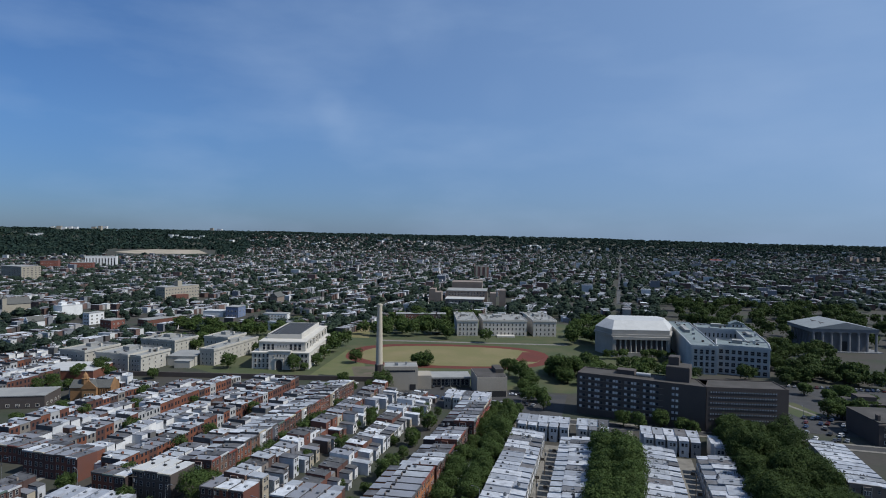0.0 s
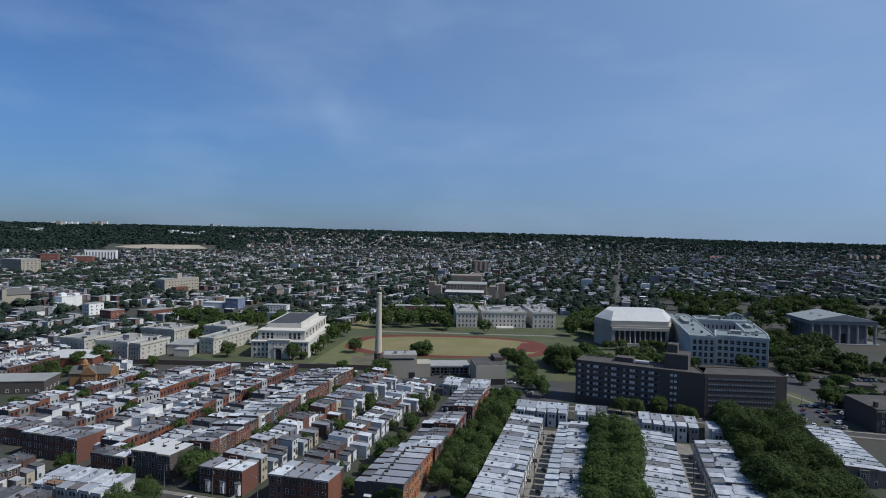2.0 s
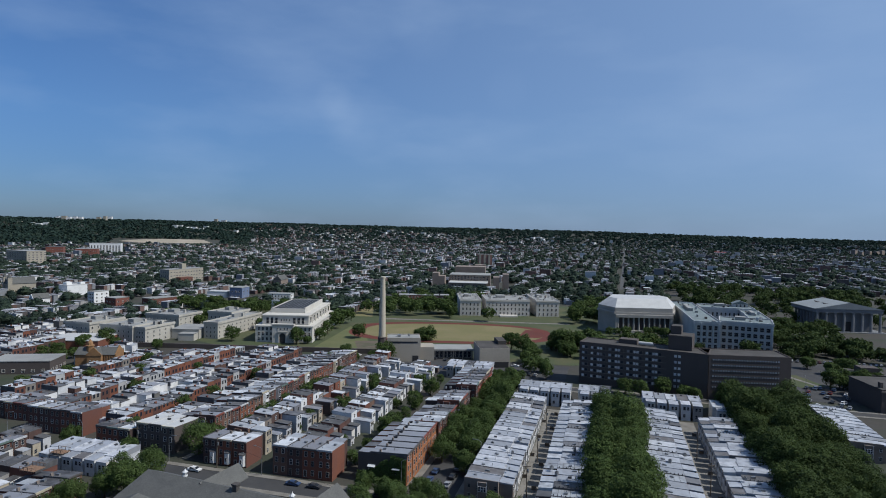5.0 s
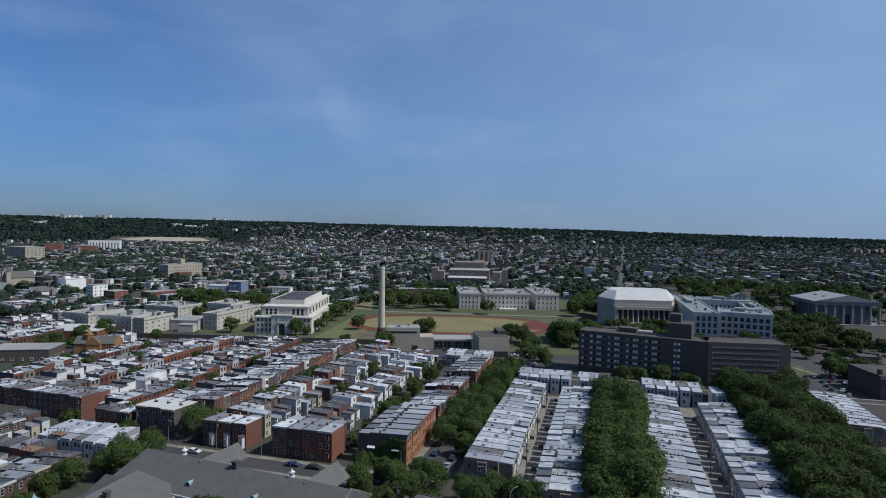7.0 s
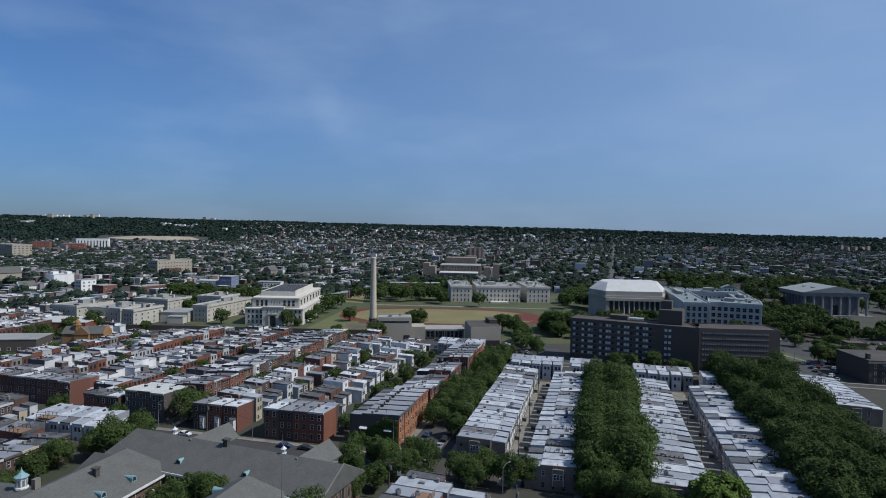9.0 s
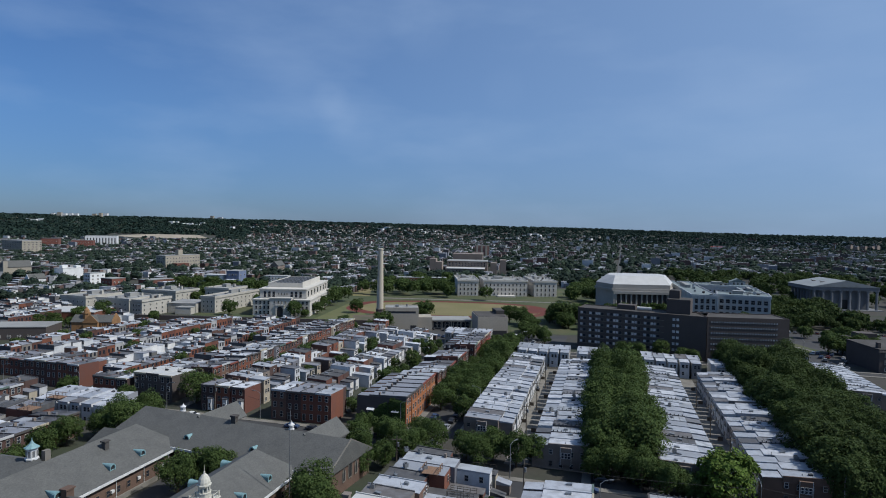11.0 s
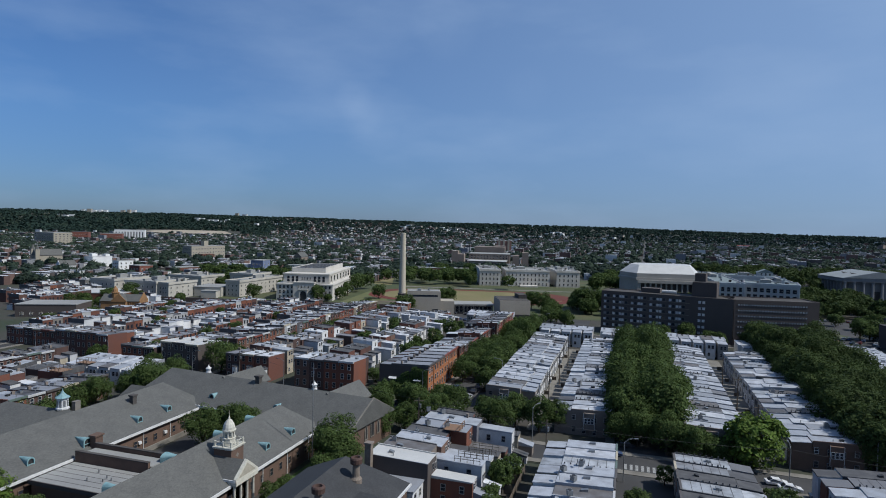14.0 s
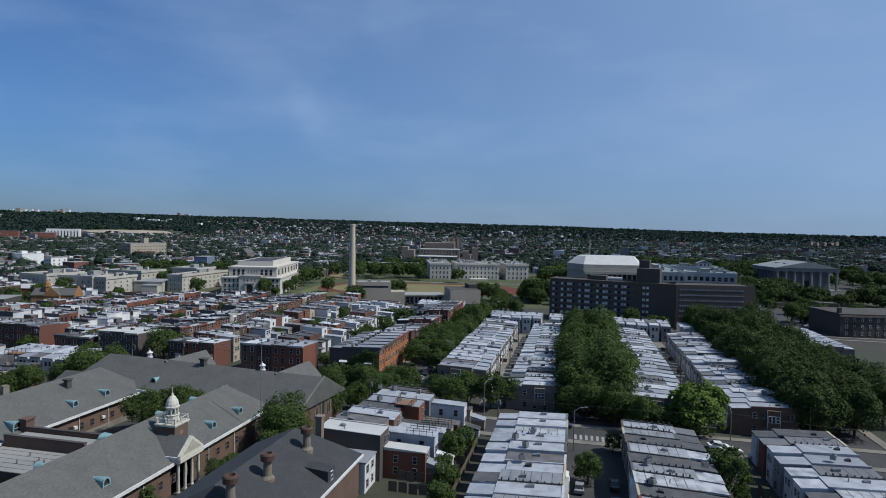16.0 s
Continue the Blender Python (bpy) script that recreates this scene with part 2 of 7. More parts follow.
M_DRYLAWN = material("half_dry_grass", (0.105, 0.118, 0.046), 0.95, (0.15, 0.14, 0.065), 0.06, 0.7, 1.2, 0.2)
M_SCHOOLLAWN = material("watered_lawn", (0.055, 0.095, 0.026), 0.95, (0.075, 0.105, 0.035), 0.2, 0.6, 3.0, 0.3)
M_FIELD = material("playing_field", (0.165, 0.150, 0.062), 0.95, (0.215, 0.175, 0.088), 0.035, 0.8, 1.0, 0.2)
M_TRACK = material("red_running_track", (0.125, 0.030, 0.019), 0.9, (0.09, 0.028, 0.020), 0.06, 0.6)
M_FENCE = material("weathered_wood", (0.13, 0.105, 0.08), 0.9, (0.075, 0.062, 0.052), 0.6, 0.6)
M_METAL = material("galvanised_metal", (0.30, 0.31, 0.32), 0.45, None, 1.0, 0.4, metal=0.6)
M_BLACK = material("black_metal", (0.03, 0.03, 0.032), 0.6, None, 1.0, 0.3)
M_OCHRE = material("ochre_brick", (0.29, 0.16, 0.070), 0.85, (0.20, 0.11, 0.055), 0.3, 0.6)
M_BARK = material("bark", (0.09, 0.065, 0.045), 0.95, (0.05, 0.04, 0.03), 2.0, 0.6)
LEAVES = [(0.0, (0.056, 0.086, 0.025)), (0.25, (0.066, 0.098, 0.030)), (0.5, (0.048, 0.076, 0.023)), (0.7, (0.076, 0.108, 0.034)), (0.9, (0.042, 0.067, 0.021))]
M_LEAF = material("green_foliage", (0.05, 0.07, 0.02), 0.7, None, 0.12, 0.5, 2.0, 0.0, tones=LEAVES, per="island", leaf=0.28)
# leaf tones times 0.76: the dimmer east side is put into the colour
M_LEAF_SHADE = material("shade_darkened_foliage", (0.04, 0.06, 0.02), 0.7, None, 0.12, 0.5, 2.0, 0.0, tones=[(at, tuple(c * 0.76 for c in tone)) for at, tone in LEAVES], per="island", leaf=0.24)
M_LEAF_BRIGHT = material("fresh_green_foliage", (0.08, 0.12, 0.03), 0.7, None, 0.12, 0.4, 2.0, 0.0,
                         tones=[(0.0, (0.10, 0.155, 0.030)), (0.4, (0.075, 0.12, 0.026)), (0.75, (0.12, 0.17, 0.04))], per="island", leaf=0.3)
# blue of the distance haze is mixed into these leaf tones
M_LEAF_FAR = material("haze_blued_foliage", (0.03, 0.045, 0.025), 0.8, None, 0.01, 0.5, 0.3, 0.0,
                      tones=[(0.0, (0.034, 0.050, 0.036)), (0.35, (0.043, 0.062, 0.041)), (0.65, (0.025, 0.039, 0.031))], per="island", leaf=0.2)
# hill woods: darker, with the haze blue again in the colour
M_LEAF_WOODS = material("haze_blued_woods", (0.02, 0.035, 0.025), 0.8, None, 0.01, 0.5, 0.3, 0.0,
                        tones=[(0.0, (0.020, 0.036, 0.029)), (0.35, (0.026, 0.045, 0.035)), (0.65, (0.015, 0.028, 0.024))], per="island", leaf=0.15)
M_FARWALL = material("distant_house_walls", (0.2, 0.1, 0.07), 0.9, None, 0.05, 0.4, 1.0, 0.0, per="island",
                     tones=[(0.0, (0.12, 0.075, 0.065)), (0.22, (0.09, 0.08, 0.078)), (0.4, (0.34, 0.33, 0.32)), (0.55, (0.17, 0.11, 0.095)), (0.68, (0.62, 0.62, 0.61)), (0.84, (0.22, 0.23, 0.25))])
M_FARROOF = material("distant_house_roofs", (0.4, 0.4, 0.42), 0.8, None, 0.05, 0.4, 1.0, 0.0, per="island",
                     tones=[(0.0, (0.34, 0.35, 0.37)), (0.26, (0.52, 0.53, 0.56)), (0.44, (0.14, 0.13, 0.13)), (0.6, (0.26, 0.26, 0.28)), (0.78, (0.62, 0.63, 0.66)), (0.9, (0.10, 0.08, 0.08))])


# ---- mesh tools ----
class Shape:
    """Collects boxes, prisms and free faces into one mesh with several materials."""

    def __init__(self):
        self.v, self.f, self.m = [], [], []

    def face(self, pts, mat=0):
        k = len(self.v)
        self.v.extend(pts)
        self.f.append(tuple(range(k, k + len(pts))))
        self.m.append(mat)
        return self

    def prism(self, poly, z0, z1, mat=0, top=None, bottom=False):
        """poly: counter-clockwise (x, y); z1: a height or one per corner; top: material of the upper face."""
        k, n = len(self.v), len(poly)
        zs = z1 if isinstance(z1, (list, tuple)) else [z1] * n
        self.v.extend((x, y, z0) for x, y in poly)
        self.v.extend((x, y, z) for (x, y), z in zip(poly, zs))
        for i in range(n):
            j = (i + 1) % n
            self.f.append((k + i, k + j, k + n + j, k + n + i))
            self.m.append(mat)
        self.f.append(tuple(range(k + n, k + 2 * n)))
        self.m.append(mat if top is None else top)
        if bottom:
            self.f.append(tuple(range(k + n - 1, k - 1, -1)))
            self.m.append(mat)
        return self

    def box(self, x0, x1, y0, y1, z0, z1, mat=0, top=None, bottom=True):
        return self.prism([(x0, y0), (x1, y0), (x1, y1), (x0, y1)], z0, z1, mat, top, bottom)

    def tube(self, x, y, z0, z1, r0, r1, n=10, mat=0, cap=True):
        k = len(self.v)
        for z, r in ((z0, r0), (z1, r1)):
            self.v.extend((x + r * math.cos(2 * math.pi * i / n), y + r * math.sin(2 * math.pi * i / n), z) for i in range(n))
        for i in range(n):
            j = (i + 1) % n
            self.f.append((k + i, k + j, k + n + j, k + n + i))
            self.m.append(mat)
        if cap:
            self.f.append(tuple(range(k + n, k + 2 * n)))
            self.m.append(mat)
        return self

    def lathe(self, x, y, rings, n=12, mat=0):
        """rings: (z, radius) from below upwards."""
        for (z0, r0), (z1, r1) in zip(rings, rings[1:]):
            self.tube(x, y, z0, z1, r0, r1, n, mat, cap=False)
        z, r = rings[-1]
        self.face([(x + r * math.cos(2 * math.pi * i / n), y + r * math.sin(2 * math.pi * i / n), z) for i in range(n)], mat)
        return self

    def limb(self, a, b, r0, r1, n=6, mat=0):
        a, b = Vector(a), Vector(b)
        q = (b - a).to_track_quat("Z", "Y")
        k = len(self.v)
        for c, r in ((a, r0), (b, r1)):
            for i in range(n):
                p = c + q @ Vector((r * math.cos(2 * math.pi * i / n), r * math.sin(2 * math.pi * i / n), 0))
                self.v.append(tuple(p))
        for i in range(n):
            j = (i + 1) % n
            self.f.append((k + i, k + j, k + n + j, k + n + i))
            self.m.append(mat)
        return self

    def gable(self, x0, x1, y0, y1, z0, z1, along="x", mat=0, over=0.0, hip0=0.0, hip1=0.0, thick=0.25):
        """A pitched roof over the rectangle, with its ridge along x or y and hips of that length at its ends."""
        if along == "x":
            ym = (y0 + y1) / 2
            a, b = (x0 + hip0, ym, z1), (x1 - hip1, ym, z1)
            c = [(x0, y0, z0), (x1, y0, z0), (x1, y1, z0), (x0, y1, z0)]
            self.face([c[0], c[1], b, a], mat).face([c[2], c[3], a, b], mat)
            self.face([c[1], c[2], b], mat).face([c[3], c[0], a], mat)
        else:
            xm = (x0 + x1) / 2
            a, b = (xm, y0 + hip0, z1), (xm, y1 - hip1, z1)
            c = [(x0, y0, z0), (x1, y0, z0), (x1, y1, z0), (x0, y1, z0)]
            self.face([c[1], c[2], b, a], mat).face([c[3], c[0], a, b], mat)
            self.face([c[0], c[1], a], mat).face([c[2], c[3], b], mat)
        self.prism([p[:2] for p in c], z0 - thick, z0 - 0.01, mat, bottom=True)
        return self

    def data(self, name, mats):
        me = bpy.data.meshes.new(name)
        me.from_pydata([tuple(p) for p in self.v], [], self.f)
        for m in mats:
            me.materials.append(m)
        if len(mats) > 1:
            me.polygons.foreach_set("material_index", self.m)
        me.update()
        return me


def thing(name, m, label, category, group="", kind=""):
    ob = new(name)
    ob.matrix_basis = m
    ob.empty_display_size = 0.5
    return tagged(ob, label, category, group, kind)


def part(name, shape, mats, parent=None, label="", at=None):
    """Links a shape (or ready mesh data) as one mesh object under a thing or part."""
    mats = mats if isinstance(mats, (list, tuple)) else [mats]
    ob = new(name, shape if isinstance(shape, bpy.types.Mesh) else shape.data(name, mats))
    ob.parent = parent
    if at is not None:
        ob.matrix_basis = at
    return tagged(ob, label) if label else ob


def solo(name, shape, mats, label, category, m=None, kind="", group=""):
    """A thing that is one mesh."""
    ob = part(name, shape, mats)
    if m is not None:
        ob.matrix_basis = m
    return tagged(ob, label, category, group, kind)


# ---- ground, streets ----
def smooth(a, b, x):
    t = min(1.0, max(0.0, (x - a) / (b - a)))
    return t * t * (3 - 2 * t)


def land(x, y):
    """Level city, with far hills that close the horizon, higher to the west."""
    r, bearing = math.hypot(x, y), math.degrees(math.atan2(x, max(y, 1e-6)))
    ridge = 89 - 12 * smooth(-45, -15, bearing) - 34 * smooth(-12, 20, bearing)
    near = 2300 + 500 * smooth(-40, -10, bearing)
    return ridge * smooth(near, 4650, r) + 5 * smooth(near, near + 600, r) * noise.noise(Vector((x / 420, y / 420, 0.3)))


def build_ground():
    s, cols = Shape(), 120
    radii = [0, 60, 140, 260, 400, 600, 850, 1150, 1500, 1900, 2300, 2600, 2900, 3200, 3500, 3800, 4050, 4250, 4420, 4540, 4620, 4680, 4760, 4860]
    verts = [(0.0, -6.0, 0.0)]
    for r in radii[1:]:
        for c in range(cols):
            a = 2 * math.pi * c / cols
            x, y = r * math.sin(a), r * math.cos(a) - 6
            z = land(x, y) if y > 0 and r > 2000 else 0.0
            if r > 4700:
                z -= 6
            verts.append((x, y, z))
    faces = [(0, 1 + (c + 1) % cols, 1 + c) for c in range(cols)]
    for k in range(len(radii) - 2):
        for c in range(cols):
            d = (c + 1) % cols
            p = 1 + k * cols
            faces.append((p + c, p + d, p + cols + d, p + cols + c))
    s.v, s.f, s.m = verts, faces, [0] * len(faces)
    return solo("ground", s, M_GROUND, "earth and grass ground with far wooded hills", "ground", kind="structure")


M_GROUND = material("city_ground", (0.055, 0.05, 0.042), 0.95, (0.032, 0.046, 0.022), 0.03, 0.9, 0.5, 0.1)
build_ground()


def slab(name, poly, z0, z1, mat, label, category):
    return solo(name, Shape().prism(poly, z0, z1), mat, label, category, kind="structure")


def rect(x0, x1, y0, y1):
    return [(x0, y0), (x1, y0), (x1, y1), (x0, y1)]


def street(x0, x1, y0, y1, along="y", walk_w=2.2):
    """A carriageway with raised pavements on both sides."""
    if along == "y":
        slab("road", rect(x0 + walk_w, x1 - walk_w, y0, y1), -0.3, 0.03, M_ASPHALT, "worn dark asphalt street between row houses", "road")
        for a, b in ((x0, x0 + walk_w), (x1 - walk_w, x1)):
            slab("pavement", rect(a, b, y0, y1), -0.3, 0.16, M_CONCRETE, "pale concrete pavement along the street", "pavement")
    else:
        slab("road", rect(x0, x1, y0 + walk_w, y1 - walk_w), -0.3, 0.035, M_ASPHALT, "worn dark asphalt cross street", "road")
        for a, b in ((y0, y0 + walk_w), (y1 - walk_w, y1)):
            slab("pavement", rect(x0, x1, a, b), -0.3, 0.15, M_CONCRETE, "pale concrete pavement along the cross street", "pavement")


STREETS = [(-57, -39, 166, 296), (-4, 14, 30, 296), (51, 69, 40, 296), (-136, -125, 166, 310), (-172, -162, 166, 306), (-208, -198, 166, 300), (-244, -234, 166, 296)]
for a, b, c, d in STREETS:
    street(a, b, c, d)
street(-330, -50, 150.5, 162.5, "x")
street(-50, 110, 128.5, 142, "x")
street(-57, 150, 296, 306, "x")
for a, b in ((-24, -18), (28.2, 36.2)):
    slab("alley", rect(a, b, 150, 264), -0.3, 0.04, M_CONCRETE, "cracked concrete back alley", "alley")

# ---- the college grounds ----
slab("lawn", [(-330, 372), (-226, 329), (-137, 349), (-20, 356), (60, 395), (60, 640), (-330, 640)], -0.3, 0.02, M_LAWN, "dry lawns of the college grounds", "lawn")


def stadium(cx, cy, a, b, n=48, turn=0.0):
    c, s = math.cos(turn), math.sin(turn)
    pts = []
    for i in range(n):
        t = 2 * math.pi * i / n
        ex = math.copysign(abs(math.cos(t)) ** 0.75, math.cos(t)) * a
        ey = math.copysign(abs(math.sin(t)) ** 0.75, math.sin(t)) * b
        pts.append((cx + ex * c - ey * s, cy + ex * s + ey * c))
    return pts


slab("running_track", stadium(-115, 443, 77, 46, turn=0.2), -0.3, 0.05, M_TRACK, "red oval running track round the field", "running track")
slab("playing_field", stadium(-113.5, 443, 68, 37.5, turn=0.2), -0.3, 0.09, M_FIELD, "yellowed grass playing field inside the track", "playing field")
slab("infield", [(-63, 438), (-47, 440), (-43, 462), (-45, 476), (-62, 474)], -0.3, 0.13, M_TRACK, "red clay jumping area beside the track", "clay court")
slab("path", [(-190, 484), (-30, 515), (-30, 520), (-190, 490)], -0.3, 0.06, M_CONCRETE, "pale college drive behind the playing field", "path")
slab("car_park", rect(88, 190, 318, 420), -0.3, 0.05, M_ASPHALT, "asphalt car park and street beside the park", "car park")
slab("car_park", [(-140, 306), (-20, 306), (-20, 352), (-140, 345)], -0.3, 0.05, M_ASPHALT, "asphalt yard before the power house", "car park")

slab("dry_grass", [(-182, 342), (-150, 349), (-158, 384), (-176, 420), (-196, 440)], -0.3, 0.045, M_DRYLAWN, "sun-dried grass beside the running track", "lawn")
slab("forecourt", [(-168, 383), (-152, 389), (-140, 360), (-152, 352)], -0.3, 0.055, M_YARD, "worn brown paving before the track", "pavement")
slab("far_pitch", [(-215, 492), (-200, 495), (-224, 560), (-244, 548)], -0.3, 0.06, M_FIELD, "yellow playing pitch behind the hall", "playing field")
slab("park_lawn", [(88, 372), (104, 376), (112, 352), (98, 345)], -0.3, 0.07, M_LAWN, "patch of lawn beside the car park", "lawn")
slab("path", [(96, 372), (98.5, 372), (110, 350), (107.5, 350)], -0.3, 0.1, M_CONCRETE, "pale path across the lawn", "path")


# ---- row houses ----
def frame_mesh(name, w, h, mats, f=0.09, proud=0.1, back=0.03, mullion=True):
    """A framed pane as one connected mesh in the plane x = 0, facing +x, its sill at z = 0."""
    s = Shape()
    rings = [[(0, 0), (w, 0), (w, h), (0, h)]] * 2 + [[(f, f), (w - f, f), (w - f, h - f), (f, h - f)]] * 2
    for ring, x in zip(rings, (-0.05, proud, proud, back)):
        s.v.extend((x, y, z) for y, z in ring)
    for k in range(3):
        for i in range(4):
            j = (i + 1) % 4
            s.f.append((4 * k + i, 4 * k + j, 4 * k + 4 + j, 4 * k + 4 + i))
            s.m.append(0)
    if mullion:
        # meeting rail of the sashes, welded into the pane
        z0, z1 = h * 0.5 - 0.05, h * 0.5 + 0.05
        k = len(s.v)
        s.v.extend([(back, f, z0), (back, w - f, z0), (back, f, z1), (back, w - f, z1), (proud - 0.03, f, (z0 + z1) / 2), (proud - 0.03, w - f, (z0 + z1) / 2)])
        s.f.extend([(12, 13, k + 1, k), (k + 2, k + 3, 14, 15), (k, k + 1, k + 5, k + 4), (k + 4, k + 5, k + 3, k + 2)])
        s.m.extend([1, 1, 0, 0])
    else:
        s.f.append((12, 13, 14, 15))
        s.m.append(1)
    return s.data(name, mats)


M_SASH = material("dull_painted_sash", (0.36, 0.35, 0.33), 0.7, None, 1.0, 0.35, tones=[(0.0, (0.36, 0.35, 0.33)), (0.4, (0.52, 0.52, 0.51)), (0.62, (0.20, 0.19, 0.18)), (0.82, (0.42, 0.40, 0.36))])
WIN = frame_mesh("window", 1.05, 1.75, [M_SASH, M_GLASS], f=0.08)
WIN_SMALL = frame_mesh("window", 0.95, 1.4, [M_SASH, M_GLASS], f=0.08)
WIN_WIDE = frame_mesh("window", 1.9, 1.7, [M_TRIM, M_GLASS])
WIN_BAY = frame_mesh("window", 0.7, 1.5, [M_TRIM, M_GLASS], f=0.08)
DOOR = frame_mesh("door", 1.05, 2.2, [M_SASH, M_BLACK], f=0.1, mullion=False)


house_rng = random.Random(17)


def row_house(W, H, D, wall, roof, style, label, ell=4.5, ends=False, drop=0.7, show="front", rear=None, side=-1, low=0.64):
    """One house of a row, its base at the front corner: front at x = 0 facing +x, width along y, depth towards -x."""
    h = thing("row_house", pose(0, 0, 0), label, "row house")
    main, rear = D - ell, rear or wall
    zf, zr = H, H - drop * 0.6
    notch = W * (0.24 if style != "low_ell" else 0.38)
    part("wall", Shape().prism([(-main, 0), (0, 0), (0, W), (-main, W)], -1.0, [zr, zf, zf, zr]), wall, h)
    ze = zr - 0.15 if style != "low_ell" else H * low
    s = Shape().prism([(-D, 0), (-main, 0), (-main, W - notch), (-D, W - notch)], -1.0, [ze - 0.3, ze, ze, ze - 0.3])
    e = part("rear_wing", s, rear, h)
    s = Shape().prism([(-main + 0.03, 0.03), (-0.03, 0.03), (-0.03, W - 0.03), (-main + 0.03, W - 0.03)], H - 2, [zr + 0.10, zf + 0.10, zf + 0.10, zr + 0.10])
    part("roof", s, roof, h)
    s = Shape().prism([(-D - 0.12, 0.02), (-main - 0.09, 0.02), (-main - 0.09, W - notch + 0.1), (-D - 0.12, W - notch + 0.1)], ze - 0.45, [ze - 0.22, ze + 0.08, ze + 0.08, ze - 0.22])
    part("roof", s, roof, h, "lower roof of the rear wing")
    s = Shape().prism([(-main, -0.12), (0.1, -0.12), (0.1, 0.12), (-main, 0.12)], H - 1.5, [zr + 0.30, zf + 0.34, zf + 0.34, zr + 0.30])
    part("parapet", s, M_TAR if roof in (M_ROOF_OLD, M_ROOF) else roof, h)
    u, v = -main * house_rng.uniform(0.25, 0.8), W * house_rng.uniform(0.2, 0.7)
    part("roof_hatch", Shape().prism(rect(u, u + house_rng.uniform(0.7, 1.3), v, v + 0.8), H - 0.5, [H + 0.25, H + 0.45, H + 0.45, H + 0.25]), house_rng.choice((M_BLACK, M_METAL, M_METAL)), h)
    for _ in range(house_rng.choice((0, 1, 1))):
        u, v = -main * house_rng.uniform(0.1, 0.9), W * house_rng.uniform(0.15, 0.85)
        part("vent_pipe", Shape().tube(u, v, H - 0.6, H + house_rng.uniform(0.35, 0.75), 0.09, 0.09, 6), M_METAL, h)
    if roof is M_ROOF:
        part("chimney", Shape().prism(rect(-main * 0.75, -main * 0.75 + 0.5, 0.12, 0.9), H - 1, H + 0.7), M_FIELDSTONE, h)
    if roof is M_ROOF_OLD:
        # laps of the roofing felt and the tarred party wall with its coping studs
        s = Shape()
        for u in range(1, 6):
            s.box(-main * u / 6, -main * u / 6 + 0.09, 0.2, W - 0.2, H - 0.5, zr + (zf - zr) * (1 - u / 6) + 0.125)
        for u in range(9):
            s.box(-main * (u + 0.5) / 9, -main * (u + 0.5) / 9 + 0.22, -0.1, 0.12, H - 0.5, zf + 0.46)
        part("roof_lap", s, M_TAR, h)
    storeys = 3 if H > 8.5 else 2
    sh = (H - 0.9) / storeys
    if show == "front":
        s = Shape().prism([(0, 0.03), (0.42, 0.03), (0.42, W - 0.03), (0, W - 0.03)], zf - 0.35, zf + 0.2, bottom=True)
        part("cornice", s, M_DARKTRIM, h)
        if style == "oriel":
            poly = [(0, W * 0.5), (0.8, W * 0.58), (0.8, W * 0.84), (0, W * 0.92)]
            b = part("oriel", Shape().prism(poly, 1.2, 4.9, bottom=True), M_TRIM, h, "white painted oriel window")
            part("window", WIN_BAY, None, b, at=pose(0.82, W * 0.71 - 0.35, 2.0))
            part("oriel_roof", Shape().prism([(0, W * 0.47), (0.95, W * 0.55), (0.95, W * 0.87), (0, W * 0.95)], 4.9, [5.5, 5.05, 5.05, 5.5], bottom=True), M_TAR, b)
            for k in range(1, storeys):
                for q in (0.14, 0.62):
                    part("window", WIN, None, h, at=pose(0.01, W * q, 1.25 + k * sh))
        elif style == "bay":
            poly = [(0, W * 0.2), (0.9, W * 0.32), (0.9, W * 0.78), (0, W * 0.9)]
            b = part("bay", Shape().prism(poly, 0 if storeys == 2 else sh, H - 0.5, bottom=True), M_PALE, h)
            for k in range(1 if storeys == 3 else 0, storeys):
                part("window", WIN_WIDE, None, b, at=pose(0.92, W * 0.55 - 0.95, k * sh + 0.95))
        else:
            for k in range(storeys):
                z = 0.6 + k * sh + 0.65
                if k:
                    part("window", WIN, None, h, at=pose(0.01, W * 0.16, z))
                part("window", WIN, None, h, at=pose(0.01, W * 0.60, z))
        part("door", DOOR, None, h, at=pose(0.01, W * 0.12, 0.7))
    else:
        turn = pose(0, 0, 0, 0, 0, 180)
        for k in range(storeys):
            z = 0.9 + k * sh
            if z + 1.6 < ze:
                part("window", WIN_SMALL, None, e, at=pose(-D - 0.01, (W - notch) * 0.78, z) @ turn)
                if k:
                    part("window", WIN_SMALL, None, e, at=pose(-D - 0.01, (W - notch) * 0.40, z) @ turn)
            elif z > ze - 0.3 and z + 1.5 < zr:
                part("window", WIN_SMALL, None, h, at=pose(-main - 0.01, W * 0.5, z) @ turn)
    if ends:
        # windows and a bay in the free side wall, at local -y or +y
        turn, y = pose(0, 0, 0, 0, 0, 90 * side), (-0.13 if side < 0 else W + 0.02)
        shift = -0.5 if side < 0 else 0.45
        for k in range(storeys):
            for a in (0.14, 0.40, 0.66, 0.92):
                part("window", WIN_SMALL, None, h, at=pose(-main * a + shift, y, (0.95 + 0.3 * ((a * 10) % 2)) + k * sh) @ turn)
        ya, yb = (y - 0.75, y + 0.02) if side < 0 else (y - 0.02, y + 0.75)
        x0b, x1b = -main * 0.54 - 1.35, -main * 0.54 + 1.35
        b = part("bay", Shape().prism(rect(x0b, x1b, ya, yb), sh * (storeys - 1) - 0.9, H - 0.5, bottom=True), wall, h)
